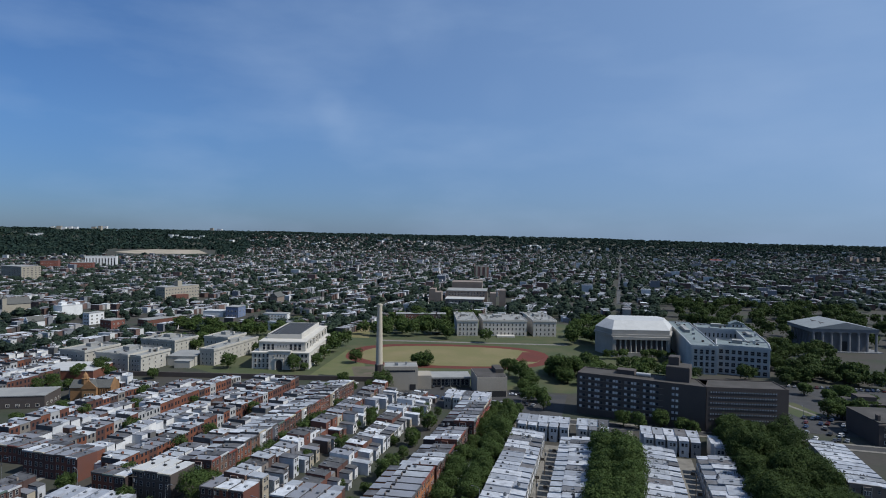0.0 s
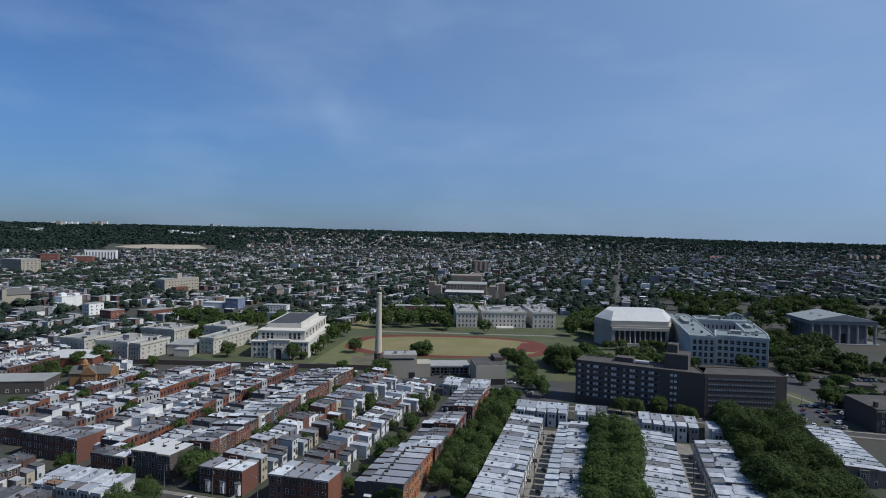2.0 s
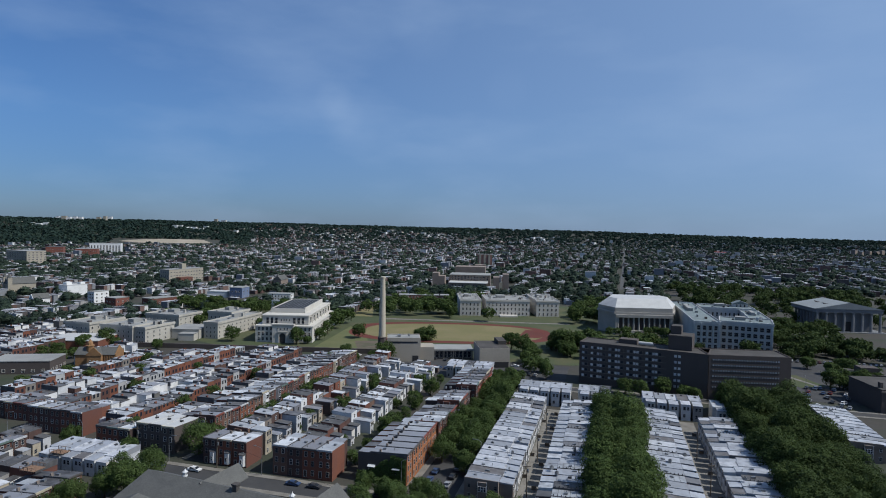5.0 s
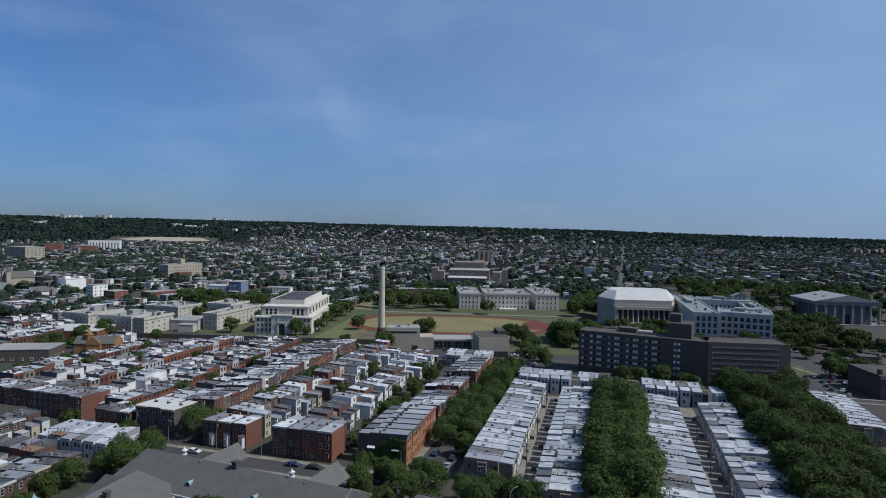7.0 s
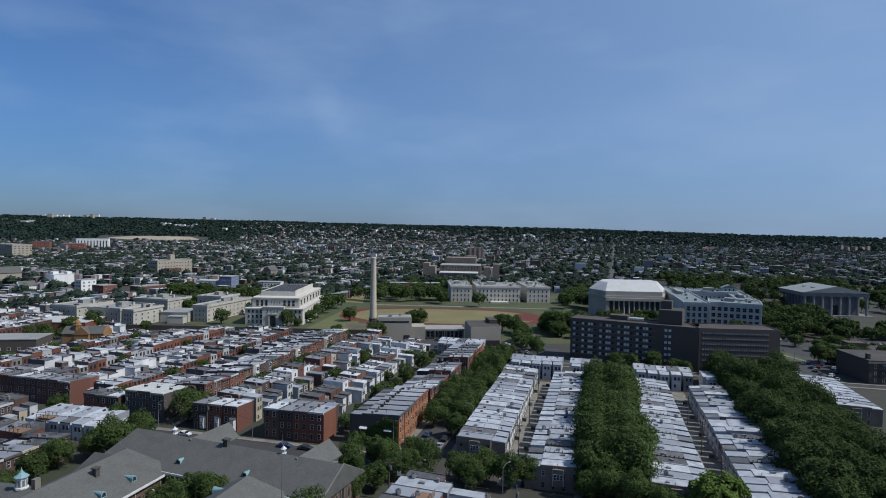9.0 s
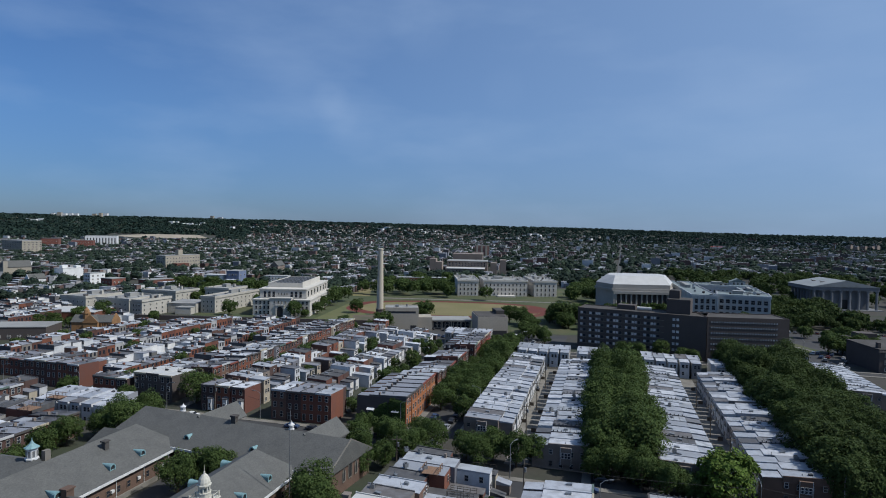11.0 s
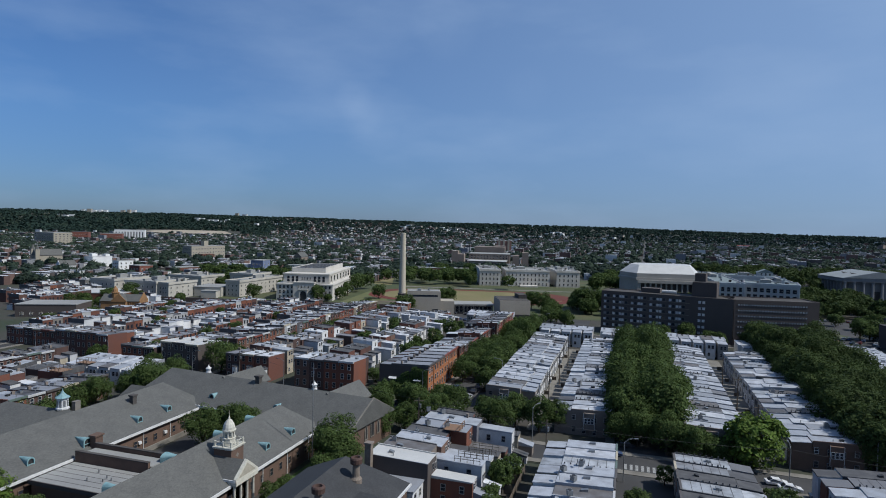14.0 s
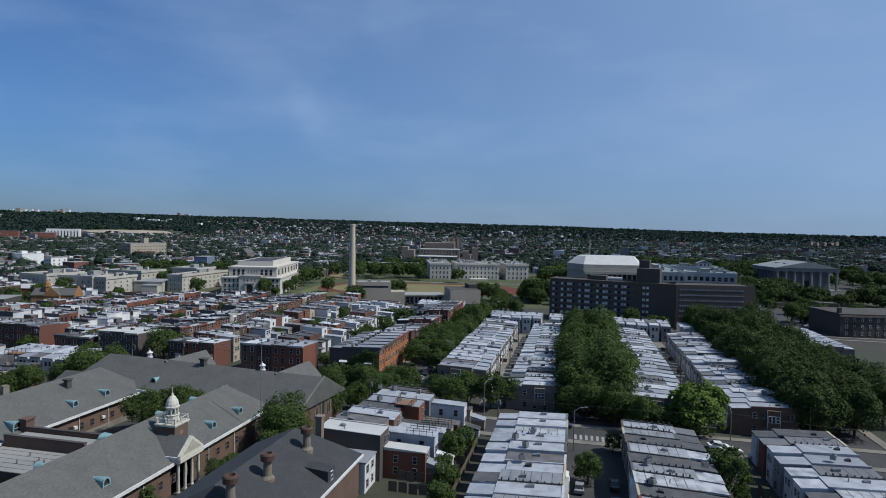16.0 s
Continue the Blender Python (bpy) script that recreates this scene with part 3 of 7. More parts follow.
        for xb in (x0b, x1b):
            part("corner_trim", Shape().prism(rect(xb - 0.05, xb + 0.05, (ya - 0.04) if side < 0 else (yb - 0.1), (ya + 0.1) if side < 0 else (yb + 0.04)), sh * (storeys - 1) - 0.9, H - 0.45, bottom=True), M_TRIM, b)
        for j in (-1, 0, 1):
            part("window", WIN_BAY, None, b, at=pose(-main * 0.54 + j * 0.8 + (-0.35 if side < 0 else 0.35), ya - 0.01 if side < 0 else yb + 0.01, sh * (storeys - 1) + 0.75) @ turn)
        part("side_parapet", Shape().prism(rect(-main, 0.05, y - 0.1, y + 0.22), H - 1.5, [zr + 0.4, zf + 0.4, zf + 0.4, zr + 0.4]), wall, h)
    return h


def far_away(h):
    """Moves a master out of sight by removing it once its copies stand."""
    for o in (*h.children_recursive, h):
        bpy.data.objects.remove(o)


rng = random.Random(5)


def row(x, face, y0, y1, masters, end_master, W, group, jitter=0.35, gaps=(), z=0.0):
    """A terrace along y with its fronts in the plane x, facing +x or -x."""
    n = max(1, round((y1 - y0) / W))
    w = (y1 - y0) / n
    step, run = 0.0, 0
    for k in range(n):
        if k in gaps:
            continue
        if run <= 0:
            step, run = -rng.uniform(0, jitter), rng.choice((1, 2, 2, 3))
        run -= 1
        ya = y0 + k * w
        m = end_master if k == 0 else masters[rng.randrange(len(masters))]
        dx = rng.uniform(-0.12, 0.12)
        if face > 0:
            tagged(copy_thing(m, pose(x + dx, ya, z + step)), group="terraced row houses")
        else:
            tagged(copy_thing(m, Matrix.Translation((x + dx, ya + w, z + step)) @ pose(0, 0, 0, 0, 0, 180)), group="terraced row houses")


W2, W3 = 4.9, 5.2
L_WHITE = "two-storey row house with silver-coated flat roof and pale rear wall"
L_BRICK = "three-storey red brick row house with flat light roof"
L_BAY = "three-storey red brick row house with painted bay windows"
# seen from the street side
A_FRONT = [row_house(W2, 7.0, 14, M_PALE, M_ROOF_WHITE, "plain", L_WHITE, 4.0, drop=0.5), row_house(W2, 7.0, 14, M_PALE, M_ROOF_WHITE, "bay", L_WHITE, 4.5, drop=0.5)]
# seen from the alley side
A_REAR = [row_house(W2, 7.0, 14, M_WHITEREAR, M_ROOF_WHITE, "plain", L_WHITE, 4.0, drop=0.5, show="rear"), row_house(W2, 7.0, 14, M_WHITEREAR, M_ROOF_WHITE, "plain", "two-storey row house with coated roof and deep light well", 5.0, drop=0.4, show="rear"),
          row_house(W2, 7.0, 14, M_WHITEREAR, M_ROOF_OLD, "plain", "two-storey row house with dark patched felt roof", 4.5, drop=0.5, show="rear")]
A_REAR += [row_house(W2, 7.0, 14, M_WHITEREAR, M_ROOF_WHITE, "plain", "two-storey row house with pale coated roof and light well", 5.6, drop=0.5, show="rear"), row_house(W2, 7.1, 14, M_WHITEREAR, M_ROOF_WHITE, "plain", L_WHITE, 3.4, drop=0.6, show="rear")]
A_FRONT_END = row_house(W2, 7.0, 14, M_FIELDSTONE, M_ROOF_WHITE, "plain", "two-storey grey end house with silver-coated flat roof", 4.0, True, drop=0.5)
A_REAR_END = row_house(W2, 7.0, 14, M_FIELDSTONE, M_ROOF_WHITE, "plain", "two-storey grey end house with pale coated roof", 4.0, True, drop=0.5, show="rear", side=1)
A_FRONT_END_W = row_house(W2, 7.0, 14, M_FIELDSTONE, M_ROOF_WHITE, "plain", "two-storey stuccoed end house with coated flat roof", 4.0, True, drop=0.5, side=1)
A_REAR_END_E = row_house(W2, 7.0, 14, M_SCHOOLBRICK, M_ROOF_WHITE, "plain", "two-storey dark brick end house with side bay", 4.0, True, drop=0.5, show="rear")
N_FRONT = [row_house(W2, 7.0, 14, M_PALE, M_ROOF_OLD, "plain", "two-storey row house with patched grey felt roof", 4.0, drop=0.5), row_house(W2, 7.2, 13.6, M_BRICK, M_ROOF_OLD, "bay", "two-storey row house with tarred party walls and patched roof", 4.5, drop=0.6), row_house(W2, 7.0, 14, M_WHITEREAR, M_ROOF_WHITE, "plain", L_WHITE, 4.0, drop=0.5)]
N_DARK = [row_house(W2, 7.0, 14, M_PALE, M_TAR, "plain", "two-storey row house with dark tarred roof", 4.0, drop=0.5), row_house(W2, 6.8, 14, M_BRICK, M_ROOF_OLD, "plain", "two-storey brick row house with patched felt roof", 4.6, drop=0.5)]
F3 = [row_house(W3, 9.6, 14, M_BRICK, M_ROOF, "plain", L_BRICK, 5.0), row_house(W3, 9.6, 14, M_BRICK, M_ROOF, "bay", L_BAY, 5.5, drop=0.9), row_house(W3, 8.9, 13, M_BRICK, M_ROOF, "plain", L_BRICK, 4.5)]
F3_ORIEL = row_house(W3, 9.0, 14, M_BRICK, M_ROOF, "oriel", "dark brick row house with white painted oriel window", 5.0)
F3_WHITE = row_house(W3, 9.4, 14, M_DORM, M_WHITEMETAL, "plain", "dark brown brick corner house with bright white roof", 5.0)
F3_END = row_house(W3, 9.6, 14, M_BRICK, M_ROOF, "plain", "three-storey brick end house with windows in its side wall", 5.0, True)
R3 = [row_house(W3, 9.3, 14, M_BRICK, M_ROOF, "plain", "three-storey brick row house with painted rear wing", 6.0, show="rear", rear=M_PALE),
      row_house(W3, 8.9, 15, M_PALE, M_ROOF, "low_ell", "three-storey row house with low painted rear wing", 7.0, show="rear"),
      row_house(W3, 9.6, 13, M_BRICK, M_ROOF, "low_ell", "tall brick row house with low rear wing", 5.5, show="rear", rear=M_PALE)]
R3 += [row_house(W3, 8.6, 15.5, M_FIELDSTONE, M_ROOF, "low_ell", "stuccoed row house with long white rear wing", 8.0, show="rear", rear=M_WHITEREAR, low=0.72), row_house(W3, 9.8, 12.5, M_BRICK, M_TAR, "low_ell", "tall brick row house with dark tar roof", 4.5, show="rear", low=0.5)]
R3_END = row_house(W3, 9.3, 14, M_BRICK, M_ROOF, "plain", "three-storey brick end house with painted rear wing", 6.0, True, show="rear", rear=M_PALE, side=1)
F2 = [row_house(W2, 7.0, 13, M_BRICK, M_ROOF, "plain", "two-storey red brick row house with flat light roof", 4.5), row_house(W2, 6.8, 12.5, M_BRICK, M_ROOF, "plain", "two-storey brick row house with flat roof", 5.0)]
F2_END = row_house(W2, 7.0, 13, M_BRICK, M_ROOF, "plain", "two-storey brick end house with windows in its side wall", 4.5, True)
R2 = [row_house(W2, 7.2, 12.5, M_BRICK, M_ROOF, "low_ell", "two-storey brick row house with low painted rear wing", 5.0, show="rear", rear=M_PALE),
      row_house(W2, 6.9, 12, M_PALE, M_ROOF, "plain", "two-storey painted row house with flat light roof", 5.0, show="rear")]
R2 += [row_house(W2, 6.4, 13.5, M_FIELDSTONE, M_ROOF, "low_ell", "low stuccoed row house with white rear wing", 6.5, show="rear", rear=M_WHITEREAR, low=0.6), row_house(W2, 7.6, 11.5, M_BRICK, M_TAR, "low_ell", "brick row house with dark tar roof", 4.0, show="rear", rear=M_WHITEREAR, low=0.7)]
R2_END = row_house(W2, 7.0, 12, M_BRICK, M_ROOF, "plain", "two-storey brick end house with painted rear", 4.5, True, show="rear", rear=M_PALE, side=1)
R0 = []
for k, (hh, el, lo, wa, ro, re_) in enumerate(((8.6, 9.5, 0.72, M_BRICK, M_ROOF_WHITE, M_WHITEREAR), (9.4, 7.5, 0.86, M_PALE, M_ROOF, M_WHITEREAR), (8.2, 11.0, 0.62, M_BRICK, M_TAR, M_PALE), (9.0, 10.0, 0.80, M_FIELDSTONE, M_ROOF_WHITE, M_WHITEREAR), (8.8, 8.0, 0.56, M_BRICK, M_ROOF_WHITE, M_BRICK))):
    R0.append(row_house(W3, hh, 20, wa, ro, "low_ell", ("brick row house with long white rear wing", "painted row house with tall white rear wing", "brick row house with dark tar roof and low rear wing", "stuccoed row house with white rear wing", "brick row house with low brick rear wing")[k], el, show="rear", rear=re_, low=lo))
R0_END = row_house(W3, 8.8, 20, M_DORM, M_WHITEMETAL, "low_ell", "end row house with bright roof and dark side wall", 8.0, show="rear", rear=M_BRICK)
for k, h_ in enumerate(R0 + [R0_END]):
    # sheds, side windows and roof decks of the long rear wings
    el, lo, top = (9.5, 7.5, 11.0, 10.0, 8.0, 8.0)[k], (0.72, 0.86, 0.62, 0.80, 0.56, 0.64)[k], (8.6, 9.4, 8.2, 9.0, 8.8, 8.8)[k]
    y_, ze_ = W3 * 0.62, top * lo
    turn_ = pose(0, 0, 0, 0, 0, 90)
    for a in (0.25, 0.7):
        for z_ in (0.9, ze_ - 2.6):
            part("window", WIN_SMALL, None, h_, at=pose(-20 + el * a + 0.45, y_ + 0.02, z_) @ turn_)
    part("window", WIN_SMALL, None, h_, at=pose(-20 + el - 0.02, y_ * 0.3, ze_ + 0.25 if lo < 0.75 else 1.0) @ pose(0, 0, 0, 0, 0, 180))
    sh = part("shed", Shape().prism(rect(-23.2, -20.02, 0.1, y_ * (0.6 + 0.1 * (k % 3))), -0.5, [2.5, 3.3, 3.3, 2.5]), (M_WHITEREAR, M_PALE, M_FIELDSTONE)[k % 3], h_)
    part("shed_roof", Shape().prism(rect(-23.4, -20.02, 0.0, y_ * (0.6 + 0.1 * (k % 3)) + 0.1), 2.4, [2.62, 3.42, 3.42, 2.62]), (M_ROOF, M_TAR, M_ROOF_WHITE)[k % 3], sh)
    if k in (0, 2, 3):
        x0_, x1_, mat_ = -19.6, -20 + el * 0.55, (M_FENCE, M_TRIM, M_FENCE)[k % 3]
        for v in (0.15, y_ - 0.23):
            for u in range(5):
                x_ = x0_ + (x1_ - x0_) * u / 4
                part("deck_post", Shape().box(x_ - 0.04, x_ + 0.04, v, v + 0.08, ze_ - 0.2, ze_ + 1.05), mat_, h_)
            for q in (0.55, 1.0):
                part("deck_rail", Shape().box(x0_, x1_, v + 0.01, v + 0.07, ze_ + q - 0.05, ze_ + q + 0.03), mat_, h_)
FO = [row_house(W3, 9.6, 16, M_ORANGE, M_ROOF, "plain", "three-storey orange brick row house with light roof", 4.0)]
FO_END = row_house(W3, 9.6, 16, M_ORANGE, M_ROOF, "plain", "three-storey orange brick end house with ivied side wall", 4.0)
# brown sheet over the orange end wall; part of its darkness is painted shade
part("side_wall", Shape().prism(rect(-15.9, -0.3, -0.16, -0.125), -1, 9.1), M_DORM, FO_END, "dark brown side wall, shade partly in its colour")
for x_ in (-12.6, -4.6):
    part("awning", Shape().prism(rect(x_, x_ + 2.4, -1.0, -0.16), 4.9, [5.0, 5.0, 5.5, 5.5], bottom=True), M_TRIM, FO_END, "white metal awning")
    part("window", WIN_WIDE, None, FO_END, at=pose(x_ + 0.25, -0.17, 3.2, 0, 0, -90))
FC = [row_house(W3, 9.6, 14, M_CRIMSON, M_ROOF, "plain", "three-storey deep red brick row house", 5.0)]
MASTERS = [*N_FRONT, *N_DARK, *R0, R0_END, *A_FRONT, *A_REAR, A_FRONT_END, A_REAR_END, A_FRONT_END_W, A_REAR_END_E, *FO, FO_END, *FC, *F3, F3_ORIEL, F3_WHITE, F3_END, *R3, R3_END, *F2, F2_END, *R2, R2_END]

# eastern terraces
row(-38.2, -1, 164.5, 262, A_REAR, A_REAR_END, W2, "", 0.6)
row(-2.8, 1, 150.5, 260, A_FRONT + N_FRONT[:1], A_FRONT_END, W2, "", 0.6)
row(14.2, -1, 146.0, 256, A_FRONT[:1] + A_FRONT[:1] + N_FRONT[:1], A_FRONT_END_W, W2, "", 0.6)
row(50.2, 1, 145, 252, A_REAR, A_REAR_END_E, W2, "", 0.6)
row(84.0, -1, 236, 284, A_REAR, A_REAR_END, W2, "", 0.6)
# western terraces
row(-57.0, 1, 168.2, 201, FO, FO_END, W3, "", 0.3, z=0.2)
row(-56.6, 1, 202.5, 229, F3[2:], F3_END, W3, "", 0.5, z=-0.3)
row(-56.2, 1, 230.5, 251, F3[2:], F3_END, W3, "", 0.4, z=0.0)
row(-54.0, 1, 253, 291, FC, F3_END, W3, "", 0.5, z=1.2)
row(-100.5, -1, 178, 315, R2 + R3[1:2], R2_END, W2, "", 1.6)
row(-125.0, -1, 176, 318, R3 + R2[:1], R3_END, W3, "", 1.6)
row(-136.0, 1, 184, 312, F3, F3_END, W3, "", 0.9)


FAR_ROWS = Shape()
M_FARBRICK = material("terrace_walls", (0.2, 0.08, 0.05), 0.9, None, 0.3, 0.4, 6.0, 0.1, per="island", tones=BRICKS[:4] + [(0.78, (0.40, 0.40, 0.40)), (0.9, (0.22, 0.20, 0.18))])
M_FARPALE = material("terrace_rear_walls", (0.5, 0.5, 0.5), 0.85, None, 0.3, 0.4, 6.0, 0.1, per="island", tones=[(0.0, (0.68, 0.68, 0.68)), (0.3, (0.11, 0.06, 0.048)), (0.46, (0.56, 0.57, 0.58)), (0.64, (0.14, 0.135, 0.13)), (0.78, (0.72, 0.71, 0.69))])
M_FARFLAT = material("terrace_roofs", (0.4, 0.4, 0.4), 0.6, (0.2, 0.2, 0.21), 0.35, 0.6, 5.0, 0.1, per="island",
                     tones=[(0.0, (0.40, 0.42, 0.45)), (0.26, (0.27, 0.28, 0.31)), (0.45, (0.56, 0.58, 0.61)), (0.62, (0.20, 0.20, 0.22)), (0.74, (0.10, 0.10, 0.105)), (0.87, (0.055, 0.052, 0.052))])


def row_stuff(x, face, y0, y1, W, D=12.5, H=7.0):
    """A distant terrace, joined: walls, roofs, rear wings, windows, chimneys."""
    n = max(1, round((y1 - y0) / W))
    w, s, step = (y1 - y0) / n, FAR_ROWS, 0.0
    for k in range(n):
        ya = y0 + k * w
        if k % 2 == 0 or rng.random() < 0.4:
            step = rng.uniform(-1.7, 0.9)
        h, ell = H + step, rng.uniform(3.5, 5.5)
        main = D - ell
        f0, f1 = (x - main, x) if face > 0 else (x, x + main)
        e0, e1 = (x - D, x - main) if face > 0 else (x + main, x + D)
        for a, b, ww, hh in ((f0, f1, w, h), (e0, e1, w * 0.68, h - rng.choice((0.5, 1.6, 2.6, 3.3)))):
            s.prism(rect(a, b, ya, ya + ww), -1, hh, 0 if ww == w and face > 0 else 3)
            s.prism(rect(a - 0.1, b + 0.1, ya, ya + ww), hh - 0.1, hh + 0.15, 1)
        s.prism(rect((f0 + f1) / 2, (f0 + f1) / 2 + 0.6, ya + 0.2, ya + 1.1), h - 0.5, h + 0.9, 0)
        s.prism(rect(f0, f1, ya - 0.12, ya + 0.14), h - 1.5, h + 0.38, 4)
        if rng.random() < 0.6:
            u, v = rng.uniform(f0 + 1, f1 - 2), ya + rng.uniform(0.6, w - 1.8)
            s.prism(rect(u, u + rng.uniform(0.7, 1.8), v, v + rng.uniform(0.7, 1.2)), h, h + rng.uniform(0.4, 1.5), rng.choice((0, 1, 3)))
        xs = f1 + 0.06 if face > 0 else e1 + 0.06
        for z in ((1.2, 4.2) if h < 8.5 else (1.2, 4.2, 7.0)):
            for q in ((0.18, 0.6) if face > 0 else (0.16, 0.44)):
                if z + 1.5 < h - 2.4 or face > 0:
                    s.face([(xs, ya + w * q, z), (xs, ya + w * q + 1.0, z), (xs, ya + w * q + 1.0, z + 1.6), (xs, ya + w * q, z + 1.6)], 2)


def cross_row(x0, x1, y_front, face, masters, W, z=0.0):
    """A terrace along x with its fronts in the plane y, facing -y or +y."""
    n = max(1, round((x1 - x0) / W))
    w = (x1 - x0) / n
    for k in range(n):
        m = masters[rng.randrange(len(masters))]
        dz = z - rng.uniform(0, 0.4)
        if face < 0:
            tagged(copy_thing(m, Matrix.Translation((x0 + k * w, y_front, dz)) @ pose(0, 0, 0, 0, 0, -90)), group="terraced row houses")
        else:
            tagged(copy_thing(m, Matrix.Translation((x0 + (k + 1) * w, y_front, dz)) @ pose(0, 0, 0, 0, 0, 90)), group="terraced row houses")


cross_row(-38, -14.5, 283, 1, A_REAR[:2], W2, 0.6)
cross_row(-82, -58, 318, 1, A_REAR + R2[:1], W2, 0.2)
cross_row(-11, 3, 284, 1, A_REAR, W2, 0.6)
cross_row(16.5, 40, 280, 1, A_REAR, W2, 0.6)
cross_row(44, 58, 276, 1, A_REAR, W2, 0.4)
cross_row(-100.5, -80, 164.3, -1, F3[:1], W3, 0.0)
cross_row(-127, -110.5, 165.5, -1, [F3_ORIEL], W3, -0.4)
cross_row(-156.5, -141, 168.8, -1, [F3_WHITE], W3)
cross_row(-209, -184, 172.5, -1, F3[:1], W3, -0.3)
cross_row(-172, -158, 167.0, -1, F2, W2, 0.4)
cross_row(-244, -216, 180, -1, F2, W2)
# south of the cross street
for k, (m_, dz) in enumerate(((R0_END, 0.0), (R0[3], -0.3), (R0[0], -0.1), (R0[2], 0.2), (R0[4], -0.4), (R0[1], -0.9), (R0[2], -0.2))):
    tagged(copy_thing(m_, Matrix.Translation((-45.8 + 0.5 * k, 98.7 + 5.05 * (k + 1), dz)) @ pose(0, 0, 0, 0, 0, 180)), group="terraced row houses")
row(-1.1, 1, 55, 127, A_FRONT + N_FRONT[:1], A_FRONT_END, W2, "", 0.7)
row(10.4, -1, 50, 126.5, N_DARK + N_FRONT[:2], A_FRONT_END_W, W2, "", 0.7)
row(50.2, 1, 66, 130, A_REAR[:3] + N_DARK, A_REAR_END_E, W2, "", 0.7, z=0.3)
row(-144.0, 1, 104, 134, F2, F2_END, W2, "", 0.5)
cross_row(-173.5, -146.5, 159.2, 1, A_REAR[:2], W2, -1.0)
row(-176.0, -1, 100, 128, R2, R2_END, W2, "", 0.6)
cross_row(-183, -159, 139.5, 1, R2, W2, -0.8)
row(-186.0, 1, 128, 152, F2, F2_END, W2, "", 0.5, z=0.4)
row(-196.0, -1, 128, 160, R2, R2_END, W2, "", 0.5)
# further terraces to the west
row_stuff(-162.0, -1, 184, 314, W2)
row_stuff(-172.0, 1, 180, 316, W2)
row_stuff(-198.0, -1, 182, 318, W2)
row_stuff(-208.0, 1, 186, 312, W2)
row_stuff(-234.0, -1, 190, 300, W2)
row_stuff(-244.0, 1, 196, 286, W2)
row_stuff(-282.0, -1, 262, 300, W2)
row_stuff(-318.0, 1, 246, 290, W2)
row_stuff(-350.0, -1, 262, 318, W2)
row_stuff(-360.0, 1, 268, 322, W2)
row_stuff(-390.0, -1, 300, 360, W2)
solo("far_terraces", FAR_ROWS, [M_FARBRICK, M_FARFLAT, M_GLASS, M_FARPALE, M_TAR], "terraces of brick row houses with light flat roofs", "row houses", kind="stuff")

for k in range(8):
    slab("crosswalk", rect(0.6 + k * 1.2, 1.2 + k * 1.2, 131.4, 134.6), 0.0, 0.05, M_FADED, "faded white crosswalk stripe on the street", "road marking")


# ---- trees ----
def spray(s, p, n, size, r, mat=0):
    """One bent leaf spray at p, facing about along n."""
    u = n.orthogonal().normalized()
    u.rotate(Matrix.Rotation(r.uniform(0, 6.28), 3, n))
    v = n.cross(u)
    a, b = size * r.uniform(0.6, 1.3), size * r.uniform(0.45, 0.95)
    k = len(s.v)
    s.v.extend([tuple(p - u * a), tuple(p - v * b + n * 0.1 * b), tuple(p + u * a - n * 0.12 * a), tuple(p + v * b + n * 0.1 * b)])
    s.f.append((k, k + 1, k + 2, k + 3))
    s.m.append(mat)


def leafy(s, centre, radius, count, size, r, squash=0.8, mat=0):
    """Scatters sprays over an uneven crown: a lumpy skin with hollows, and some inside."""
    c, seed = Vector(centre), Vector((r.uniform(0, 90), r.uniform(0, 90), r.uniform(0, 90)))
    for _ in range(count):
        d = Vector((r.gauss(0, 1), r.gauss(0, 1), r.gauss(0, 1))).normalized()
        if d.z < -0.5 and r.random() < 0.7:
            d.z = -d.z
        lump = 1 + 0.34 * noise.noise(d * 1.9 + seed) + 0.24 * noise.noise(d * 4.3 + seed)
        q = Vector((d.x, d.y, d.z * squash)) * radius * lump * (1.0 - 0.34 * r.random() ** 2)
        n = (d + Vector((r.uniform(-0.75, 0.75), r.uniform(-0.75, 0.75), r.uniform(-0.3, 0.9)))).normalized()
        spray(s, c + q, n, size, r, mat)


def clump(s, centre, radius, squash, r, n=6):
    """A small closed lumpy body that fills a far crown behind its sprays."""
    k, rings = len(s.v), (-0.75, -0.1, 0.6)
    for q in rings:
        for i in range(n):
            a, f = 2 * math.pi * (i + 0.5 * q) / n, radius * math.sqrt(1 - q * q) * r.uniform(0.78, 1.16)
            s.v.append((centre[0] + f * math.cos(a), centre[1] + f * math.sin(a), centre[2] + radius * squash * q * r.uniform(0.85, 1.15)))
    s.v.append((centre[0], centre[1], centre[2] + radius * squash * r.uniform(0.9, 1.1)))
    for j in range(2):
        for i in range(n):
            s.f.append((k + j * n + i, k + j * n + (i + 1) % n, k + (j + 1) * n + (i + 1) % n, k + (j + 1) * n + i))
            s.m.append(0)
    for i in range(n):
        s.f.append((k + 2 * n + i, k + 2 * n + (i + 1) % n, k + 3 * n))
        s.m.append(0)


